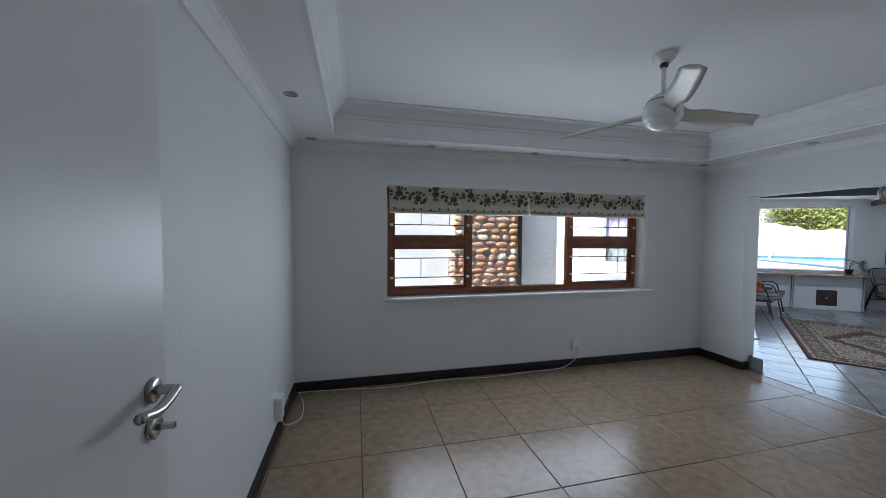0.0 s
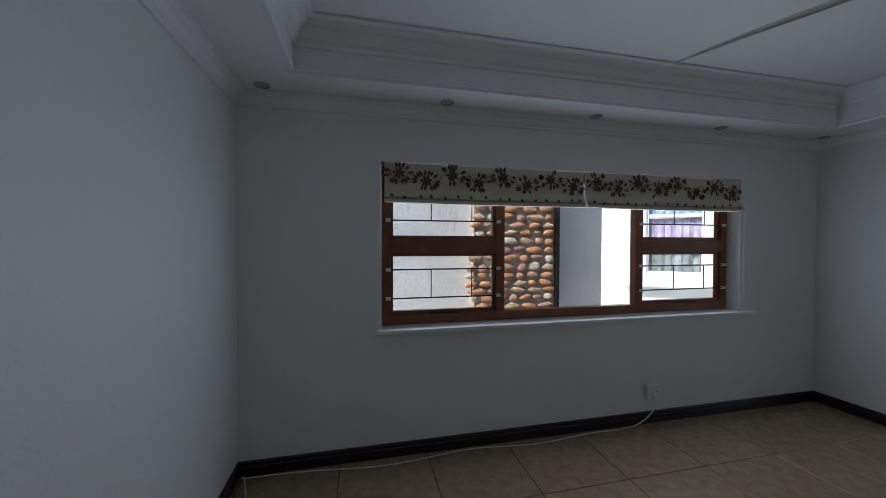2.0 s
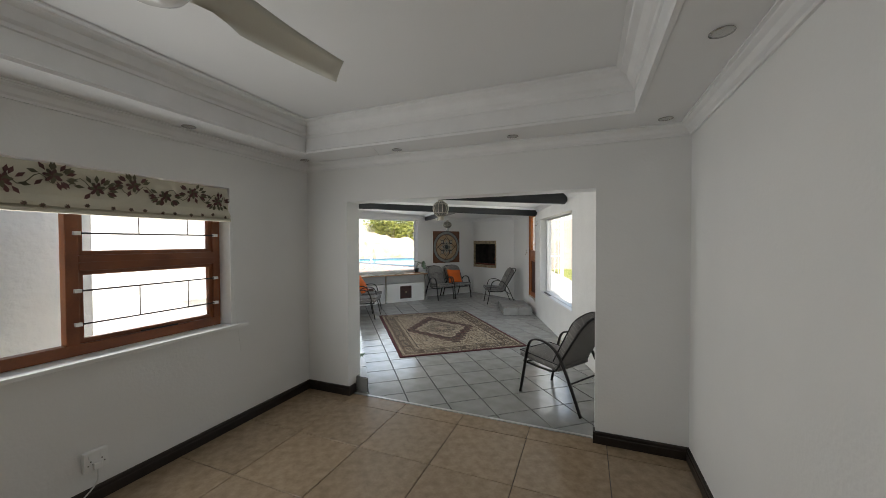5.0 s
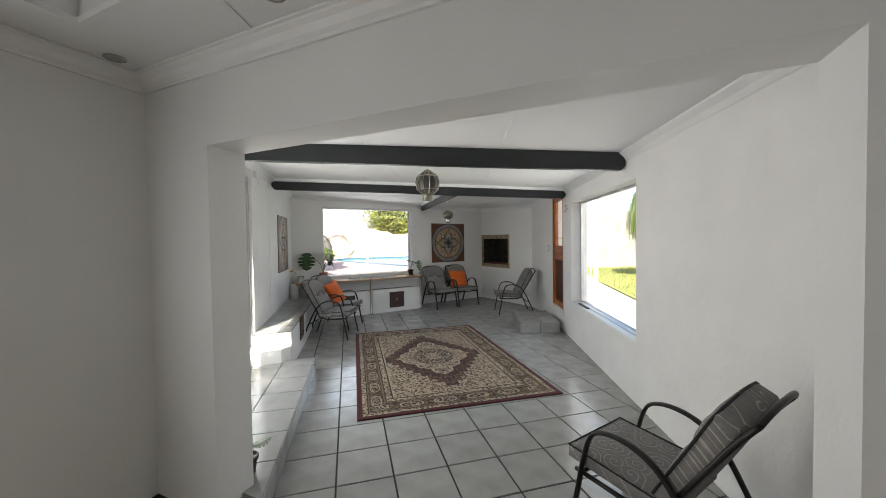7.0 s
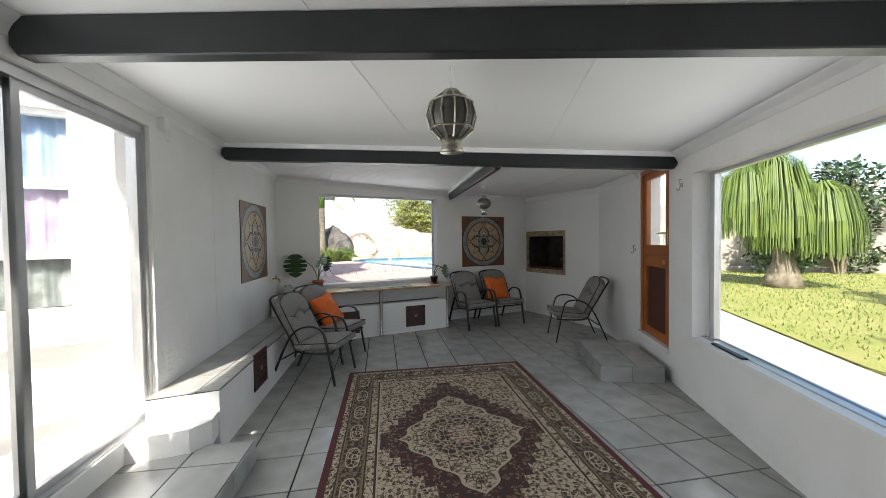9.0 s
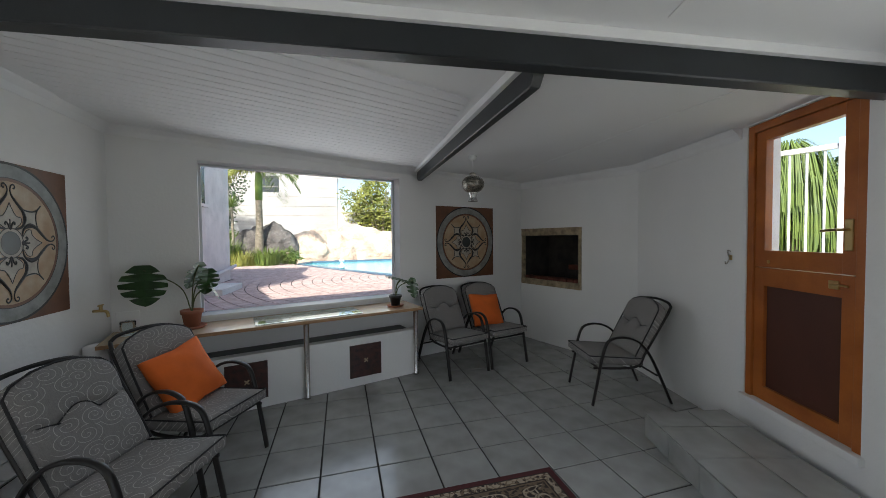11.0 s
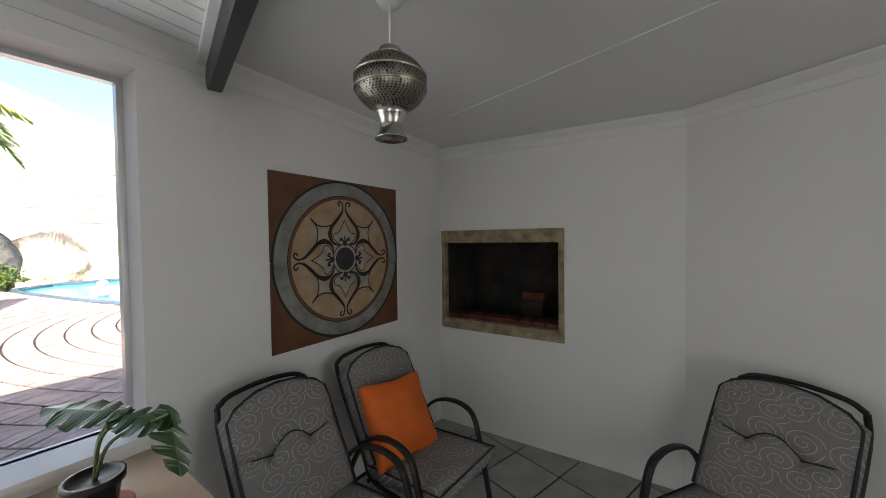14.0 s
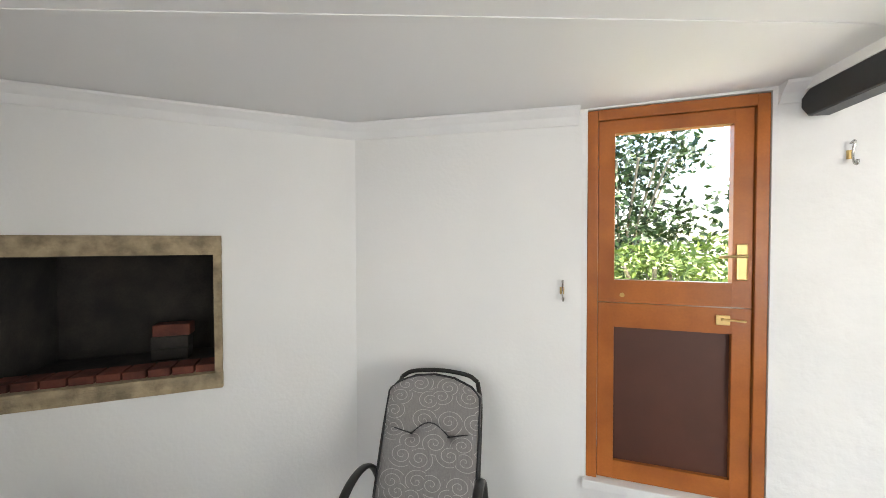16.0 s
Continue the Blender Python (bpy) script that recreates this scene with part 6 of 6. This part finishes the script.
bm = tube([(x, y, GZ + 0.03) for x, y in pool_pts + pool_pts[:1]], 0.09, 6, flat=0.8)
part("rim", bm, POOL_TILE, pool)

floater = thing("pool_floater", pose(0.75, 24.1, GZ + 0.012), "white plastic chlorine floater in the pool", "floater")
part("body", lathe([(0.10, 0.0), (0.16, 0.05), (0.16, 0.12), (0.07, 0.16), (0.07, 0.30)], 16), PVC, floater, smooth=True)
part("cap", lathe([(0.07, 0.30), (0.12, 0.33), (0.12, 0.40), (0.05, 0.44)], 16), PVC, floater, smooth=True)


def rock_mass(name, m, size, mat, label, seed, sub=5):
    bm = bmesh.new()
    bmesh.ops.create_icosphere(bm, subdivisions=sub, radius=1.0)
    off = Vector((seed * 3.7, seed * 1.3, 0))
    for v in bm.verts:
        p = Vector((v.co.x * size[0], v.co.y * size[1], v.co.z * size[2]))
        k = 1 + 0.28 * noise.noise(p * 0.45 + off) + 0.13 * noise.noise(p * 1.3 + off) + 0.05 * noise.noise(p * 4 + off)
        v.co = p * k
        v.co.z = max(v.co.z, -0.15)
    return tagged(finish(name, bm, mat, m=m, smooth=True), label, "rock")


rock_mass("pool_rock", pose(1.8, 31.2, 0.0), (4.6, 1.3, 2.2), ROCK, "pale orange artificial rock wall behind the pool", 1)
rock_mass("pool_rock", pose(-1.0, 30.6, 0.0), (2.4, 1.2, 2.2), ROCK, "pale artificial rock at the pool edge", 3)
rock_mass("boulder", pose(-4.0, 29.4, 0.0), (2.1, 1.1, 2.5), SHADED_ROCK, "large sloping boulder behind the palm, coloured dark as in shade", 4)
rock_mass("boulder", pose(-1.7, 30.0, 0.0), (2.4, 1.0, 1.6), ROCK, "smaller pale sloping garden boulder", 6)
neigh = thing("neighbour_house", pose(0, 0, 0), "pale weathered block wall of a neighbouring house", "building")
part("wall", wall_mesh(-0.2, -0.7, 6.4, 35.0, 35.5, [(-5.6, -4.3, 5.0, 6.2)], u0=-18.0), NEIGHBOUR, neigh)
gable = bmesh.new()
for y in (34.99, 36.5):
    for q in ((-18.0, 6.4), (-0.2, 6.4), (-2.4, 7.3), (-6.0, 8.7), (-18.0, 8.7)):
        gable.verts.new((q[0], y, q[1]))
gable.verts.ensure_lookup_table()
gv = list(gable.verts)
gable.faces.new(gv[:5])
gable.faces.new(gv[5:][::-1])
for k in range(5):
    gable.faces.new((gv[k], gv[(k + 1) % 5], gv[5 + (k + 1) % 5], gv[5 + k]))
part("gable", gable, NEIGHBOUR, neigh)
part("roof", tube([(0.0, 35.6, 6.35), (-2.4, 35.6, 7.4), (-6.0, 35.6, 8.8)], 0.9, 4, flat=0.1), CORNICE, neigh)
part("window", box(-5.6, 35.1, 5.0, -4.3, 35.2, 6.2), DARK_VOID, neigh)
for i in range(9):
    part("course_line", box(-17.9, 34.985, 0.7 * i + 0.5, -0.25, 34.999, 0.7 * i + 0.53), GROUND, neigh)
structure("wall_boundary_pool", wall_mesh(9.0, -0.7, 3.6, 35.0, 35.3, u0=-0.18), NEIGHBOUR, "pale boundary wall behind the pool")
structure("wall_boundary_left", box(-20.0, 21.0, -0.7, -19.7, 35.0, 4.0), NEIGHBOUR, "pale boundary wall")


def leaf_cloud(bm, centre, size, count, leaf, seed, droop=0.0, long=1.8):
    """Many small leaf blades scattered through an uneven volume."""
    r_ = random.Random(seed)
    c = Vector(centre)
    made = 0
    while made < count:
        p = Vector((r_.uniform(-1, 1), r_.uniform(-1, 1), r_.uniform(-1, 1)))
        n_ = noise.noise(p * 2.1 + Vector((seed, 0, 0)))
        if not (0.25 < p.length < 0.80 + 0.5 * n_):
            continue
        q = c + Vector((p.x * size[0], p.y * size[1], p.z * size[2]))
        d = Vector((r_.gauss(0, 1), r_.gauss(0, 1), r_.gauss(0, 0.7) - droop)).normalized()
        w = d.cross(Vector((r_.gauss(0, 1), r_.gauss(0, 1), r_.gauss(0, 1)))).normalized() * leaf * 0.4
        l_ = d * leaf * long
        bm.faces.new([bm.verts.new(v) for v in (q, q + l_ * 0.45 + w, q + l_, q + l_ * 0.45 - w)])
        made += 1


def bush(name, pos, size, mat, label, count, leaf, seed, droop=0.0, long=1.8, category="bush"):
    ob = thing(name, pose(*pos), label, category)
    bm = bmesh.new()
    r_ = random.Random(seed)
    for k in range(7):
        a = r_.uniform(0, 6.28)
        tube([(0.1 * math.cos(a), 0.1 * math.sin(a), 0), (size[0] * 0.3 * math.cos(a), size[1] * 0.3 * math.sin(a), size[2] * 0.9), (size[0] * 0.6 * math.cos(a), size[1] * 0.6 * math.sin(a), size[2] * 1.5)], 0.03, 5, bm)
    part("stems", bm, BARK, ob)
    bm = bmesh.new()
    leaf_cloud(bm, (0, 0, size[2] * 1.02), size, count, leaf, seed, droop, long)
    part("foliage", bm, mat, ob)
    return ob


bush("bamboo", (2.9, 33.3, 0), (3.0, 1.4, 3.3), LEAF_YELLOW, "tall yellow-green bamboo clump behind the pool", 7500, 0.13, 21, 0.2, 2.2)
bush("bamboo", (7.5, 33.6, 0), (2.4, 1.4, 3.0), LEAF_YELLOW, "tall yellow-green bamboo clump behind the pool", 4000, 0.13, 22, 0.2, 2.2)
bush("ivy_wall", (-8.2, 31.5, 0.4), (2.9, 1.2, 3.6), LEAF_DARK, "dense dark ivy over a wall", 6500, 0.14, 23, 0.5, 1.2, "ivy")
bush("ivy_wall", (-12.5, 31.5, 0.4), (3.0, 1.2, 3.4), LEAF_DARK, "dense dark ivy over a wall", 4500, 0.14, 24, 0.5, 1.2, "ivy")
bush("shrub", (-6.6, 29.6, 0.0), (1.4, 0.9, 1.3), LEAF_LIGHT, "light green leafy garden shrub", 3000, 0.10, 25)
bush("shrub", (-2.3, 27.6, 0.0), (0.8, 0.6, 0.55), LEAF_LIGHT, "leafy green shrub by the palm", 1800, 0.07, 26)


def blades(name, pos, radius, height, count, mat, label, seed, width=0.02):
    """A tussock of arching grass blades."""
    ob = thing(name, pose(*pos), label, "grass")
    bm = bmesh.new()
    r_ = random.Random(seed)
    for _ in range(count):
        a, b = r_.uniform(0, 6.28), r_.uniform(0, 1) ** 0.5 * radius
        p = Vector((b * math.cos(a), b * math.sin(a), 0))
        lean = Vector((math.cos(a), math.sin(a), 0)) * r_.uniform(0.05, 0.5) * height
        h = height * r_.uniform(0.55, 1.0)
        s = Vector((-math.sin(a), math.cos(a), 0)) * width
        m1_, tip = p + lean * 0.35 + Vector((0, 0, h * 0.65)), p + lean + Vector((0, 0, h))
        v = [bm.verts.new(q) for q in (p - s, p + s, m1_ + s * 0.8, m1_ - s * 0.8, tip)]
        bm.faces.new(v[:4])
        bm.faces.new((v[3], v[2], v[4]))
    part("blades", bm, mat, ob)
    return ob


blades("grass_tussock", (-5.6, 27.6, GZ), 0.9, 1.6, 420, LEAF_LIGHT, "tall ornamental grass tussock", 31)
blades("grass_tussock", (-4.4, 27.0, GZ), 0.7, 0.9, 260, LEAF_YELLOW, "yellowish ornamental grass tussock outdoors", 32)
blades("grass_tussock", (-3.2, 27.0, GZ), 0.6, 1.1, 300, LEAF_LIGHT, "green ornamental grass tussock outdoors", 33)
blades("grass_tussock", (-7.2, 27.8, GZ), 0.9, 1.5, 420, LEAF_LIGHT, "tall ornamental grass tussock", 34)


def frond(bm, base, a, length, rise, droop, leaflets, wid, seed):
    """A palm frond: an arched rib with hanging leaflets."""
    r_ = random.Random(seed)
    d = Vector((math.cos(a), math.sin(a), 0))
    side = Vector((-math.sin(a), math.cos(a), 0))
    pts = [Vector(base) + d * length * t + Vector((0, 0, rise * math.sin(min(1, t * 1.3) * math.pi * 0.6) - droop * t ** 2.4)) for t in [i / 12 for i in range(13)]]
    tube(pts, 0.02, 4, bm, radii=[0.028 * (1 - 0.8 * i / 12) for i in range(13)])
    for i in range(leaflets):
        t = 0.12 + 0.86 * i / leaflets
        k = min(11, int(t * 12))
        p = pts[k].lerp(pts[k + 1], t * 12 - k)
        for s in (-1, 1):
            ln = length * 0.34 * math.sin(math.pi * (0.15 + 0.8 * t)) * r_.uniform(0.8, 1.1)
            tip = p + side * s * ln * 0.75 + d * ln * 0.45 - Vector((0, 0, ln * r_.uniform(0.35, 0.8)))
            mid = p.lerp(tip, 0.5) + Vector((0, 0, ln * 0.10))
            w = d * wid
            bm.faces.new([bm.verts.new(q) for q in (p - w * 0.5, mid - w, tip, mid + w)])


palm = thing("palm_tree", pose(-3.95, 28.3, 0), "feather palm with a smooth ringed trunk by the pool", "tree")
part("trunk", tube([(0, 0, 0), (0.02, 0, 0.8), (0.05, 0, 2.2), (0.05, 0, 3.8), (0.06, 0, 5.4)], 0.2, 12, radii=[0.34, 0.25, 0.19, 0.17, 0.15]), BARK, palm, smooth=True)
part("crown_shaft", tube([(0.05, 0, 3.7), (0.06, 0, 4.8), (0.06, 0, 5.5)], 0.2, 12, radii=[0.19, 0.2, 0.12]), LEAF_LIGHT, palm, "smooth green crown shaft", smooth=True)
for i in range(13):
    bm = bmesh.new()
    frond(bm, (0.06, 0, 5.4), i * 2.4, 2.5 + 0.3 * math.sin(i * 3), 1.1 - 0.06 * i, 0.8 + 0.13 * i, 34, 0.04, 40 + i)
    part("frond", bm, LEAF_LIGHT if i % 3 else LEAF_YELLOW, palm)
dra = thing("dracaena", pose(-5.25, 28.2, 0), "spiky green dracaena on a thin trunk", "plant")
part("trunk", tube([(0, 0, 0), (0.05, 0, 1.6), (0.0, 0, 3.3)], 0.07, 8), BARK, dra)
bm = bmesh.new()
for i in range(60):
    r_ = random.Random(i)
    a, e = r_.uniform(0, 6.28), r_.uniform(-0.5, 1.3)
    d = Vector((math.cos(a) * math.cos(e), math.sin(a) * math.cos(e), math.sin(e)))
    s = Vector((-math.sin(a), math.cos(a), 0)) * 0.04
    o = Vector((0, 0, 3.3))
    bm.faces.new([bm.verts.new(q) for q in (o - s * 0.4, o + d * 0.45 - s, o + d * 0.95 - Vector((0, 0, 0.12)), o + d * 0.45 + s)])
part("crown", bm, LEAF_LIGHT, dra)

# the pool side brought to its true size and level about the place from which it is seen
POOL_EYE, POOL_SCALE = Vector((2.136, 8.994, 1.615)), 0.67
m_pool = Matrix.Translation(POOL_EYE) @ Matrix.Scale(POOL_SCALE, 4) @ Matrix.Translation(-POOL_EYE)
bpy.context.view_layer.update()
for ob in [o for o in bpy.data.objects if o not in before_pool and o.parent is None]:
    ob.matrix_world = m_pool @ ob.matrix_world

# garden side
mfence, lfence = frame_of((22.0, 13.5), (7.2, 22.0))
bw = thing("wall_precast", mfence, "pale precast concrete slab boundary wall", "wall", kind="structure")
for i in range(9):
    x = i * 1.9
    part("post", box(x - 0.06, -0.08, 0.0, x + 0.06, 0.08, 2.9, bevel=0.006), PRECAST, bw)
    for k in range(9):
        if i < 8:
            part("slab", box(x + 0.06, -0.03, 0.31 * k + 0.05, x + 1.84, 0.03, 0.31 * k + 0.355, bevel=0.008), PRECAST, bw)
weep = thing("weeping_tree", pose(11.5, 13.6, GZ + 0.06), "ponytail palm with a swollen trunk and drooping strap leaves", "tree")
part("trunk", tube([(0, 0, 0), (0.0, 0, 0.25), (0.02, 0, 0.7), (0.0, 0.05, 1.5), (-0.05, 0.05, 2.5)], 0.2, 14, radii=[0.42, 0.36, 0.22, 0.15, 0.12]), BARK, weep, smooth=True)
for k, (ox, oy, oz) in enumerate(((0, 0, 2.35), (-0.55, 0.5, 2.75), (0.6, -0.35, 2.2), (-0.1, 0.2, 3.0))):
    part("limb", tube([(-0.03, 0.05, 1.9), (ox * 0.6, oy * 0.6, oz - 0.35), (ox, oy, oz)], 0.06, 8), BARK, weep)
    bm = bmesh.new()
    r_ = random.Random(70 + k)
    for _ in range(620):
        a, ln = r_.uniform(0, 6.28), r_.uniform(0.65, 1.0)
        d, s = Vector((math.cos(a), math.sin(a), 0)), Vector((-math.sin(a), math.cos(a), 0)) * 0.009
        up_ = r_.uniform(0.05, 0.5)
        o = Vector((ox, oy, oz))
        pts = [o, o + d * ln * 0.3 + Vector((0, 0, up_)), o + d * ln * 0.65 + Vector((0, 0, up_ * 0.5)), o + d * ln * 0.85 + Vector((0, 0, -0.55)), o + d * ln * 0.9 + Vector((0, 0, -0.9 - r_.uniform(0, 0.6)))]
        vs = [(bm.verts.new(p - s), bm.verts.new(p + s)) for p in pts]
        for q, r__ in zip(vs, vs[1:]):
            bm.faces.new((q[0], q[1], r__[1], r__[0]))
    part("crown", bm, LEAF_LIGHT, weep)
bush("hedge", (14.9, 16.3, 0), (1.7, 0.9, 1.9), LEAF_DARK, "dark climbing shrub on the boundary wall", 4200, 0.10, 51, 0.3)
bush("shrub", (9.4, 21.6, 0.4), (1.5, 1.0, 2.1), LEAF_LIGHT, "light green tree crown over the wall", 3200, 0.12, 52)
bush("shrub", (16.5, 16.0, 0.0), (2.0, 1.0, 2.2), LEAF_DARK, "dark shrub by the boundary wall", 3400, 0.12, 53)
bush("hedge", (8.3, 7.4, 0.0), (1.1, 1.6, 0.85), LEAF_LIGHT, "sunlit light green garden hedge", 5200, 0.07, 54)
bush("hedge", (9.0, 4.6, 0.0), (1.3, 1.9, 1.0), LEAF_LIGHT, "sunlit light green garden hedge", 4200, 0.08, 55)
bush("garden_tree", (12.0, 6.2, 0.0), (2.2, 2.2, 2.3), LEAF_DARK, "dark green leafy garden tree", 4800, 0.12, 56, category="tree")
bush("garden_tree", (11.0, 8.6, 1.2), (1.3, 1.3, 1.5), LEAF_PURPLE, "small purple-leaved garden tree", 3200, 0.09, 57, category="tree")

mg, lg = frame_of((5.64, 9.62), (5.18, 10.55))
gate = thing("garden_gate", mg, "white painted steel bar gate", "gate")
for x in (0.0, lg):
    part("post", box(x - 0.03, -0.03, GZ, x + 0.03, 0.03, 2.30, bevel=0.004), PVC, gate)
for zz in (0.4, 1.25, 2.22):
    part("rail", box(0.03, -0.018, zz, lg - 0.03, 0.018, zz + 0.04), PVC, gate)
for i in range(1, 10):
    x = lg * i / 10
    part("bar", tube([(x, 0, 0.4), (x, 0, 2.25)], 0.009, 6), PVC, gate)

# ---- floor pieces ----
TILE1 = 0.61
tile_floor(floor1, 1.245 - 3 * TILE1, -1.37 - 7 * TILE1, 7, 10, TILE1, 0.005, 0.0, TILE_TAN,
           [((0.0, 0.0), (1.0, 0.0)), ((W1 + 1.5, 0), (-1.0, 0.0)), ((0, 0.05), (0.0, -1.0)), ((0, -L1), (0.0, 1.0))], M1)
op0 = lounge(0, -0.09)
nrm = (-math.sin(radians(-35)), math.cos(radians(-35)))
fw = Vector(FAR_B) - Vector(LEFT_B)
bwd = Vector(FAR_B) - Vector(RIGHT_D)
lines2 = [((op0.x, op0.y), nrm), (LEFT_B, (fw.y, -fw.x)), (RIGHT_D, (-bwd.y, bwd.x)), (RIGHT_A, (-(RIGHT_B[1] - RIGHT_A[1]), RIGHT_B[0] - RIGHT_A[0])), ((0.18, 0), (1.0, 0.0))]
TILE2, TURN2 = 0.369, 3.7
m2 = pose(0, 0, 0, 0, 0, TURN2)
turn_back = m2.inverted()
local2 = [(tuple((turn_back @ Vector((*p, 0))).xy), tuple((turn_back @ Vector((*n, 0))).xy)) for p, n in lines2]
tile_floor(floor2, 0.061 - TILE2, 0.199 + 9 * TILE2, 18, 26, TILE2, 0.011, 0.0, TILE_GREY, local2, m2)


def slab_tiles(parent, poly, z, side_edges, size, ang):
    """Tiles on top of a small tiled block, and on its fronts."""
    c, s = math.cos(radians(ang)), math.sin(radians(ang))
    m = pose(poly[0][0], poly[0][1], 0, 0, 0, ang)
    loc = [((x - poly[0][0]) * c + (y - poly[0][1]) * s, -(x - poly[0][0]) * s + (y - poly[0][1]) * c) for x, y in poly]
    cx, cy = sum(p[0] for p in loc) / len(loc), sum(p[1] for p in loc) / len(loc)
    cuts = []
    for p, q in zip(loc, loc[1:] + loc[:1]):
        n = (-(q[1] - p[1]), q[0] - p[0])
        if (cx - p[0]) * n[0] + (cy - p[1]) * n[1] < 0:
            n = (-n[0], -n[1])
        cuts.append((p, n))
    xs, ys = [p[0] for p in loc], [p[1] for p in loc]
    nx, ny = int((max(xs) - min(xs)) / size) + 1, int((max(ys) - min(ys)) / size) + 1
    tile_floor(parent, min(xs), min(ys), nx, ny, size, 0.009, z, TILE_GREY, cuts, m)
    for (p, q, z0, z1) in side_edges:
        mm, ln = frame_of(p, q)
        n = max(1, round(ln / size))
        for i in range(n):
            ob = finish("tile", box(i * ln / n + 0.003, -0.008, z0, (i + 1) * ln / n - 0.003, 0.0, z1 - 0.003), TILE_GREY)
            ob.parent = parent
            ob.matrix_world = mm @ pose(0, 0, 0)


slab_tiles(step, STEP, 0.176, [(STEP[0], STEP[1], 0.004, 0.17), (STEP[3], STEP[0], 0.004, 0.17), (STEP[2], STEP[3], 0.004, 0.17)], 0.362, -13)
slab_tiles(plat, PL, 0.156, [(PL[0], PL[1], 0.004, 0.15), (PL[1], PL[2], 0.004, 0.15), (tuple(lounge(0.58, -0.14).xy), PL[0], 0.004, 0.15)], 0.362, 2)
slab_tiles(bench, [(0.425, 8.142), (0.305, 10.95), (lx(11.0), 10.75), (lx(8.1), 8.03)], 0.466, [], 0.362, 2)
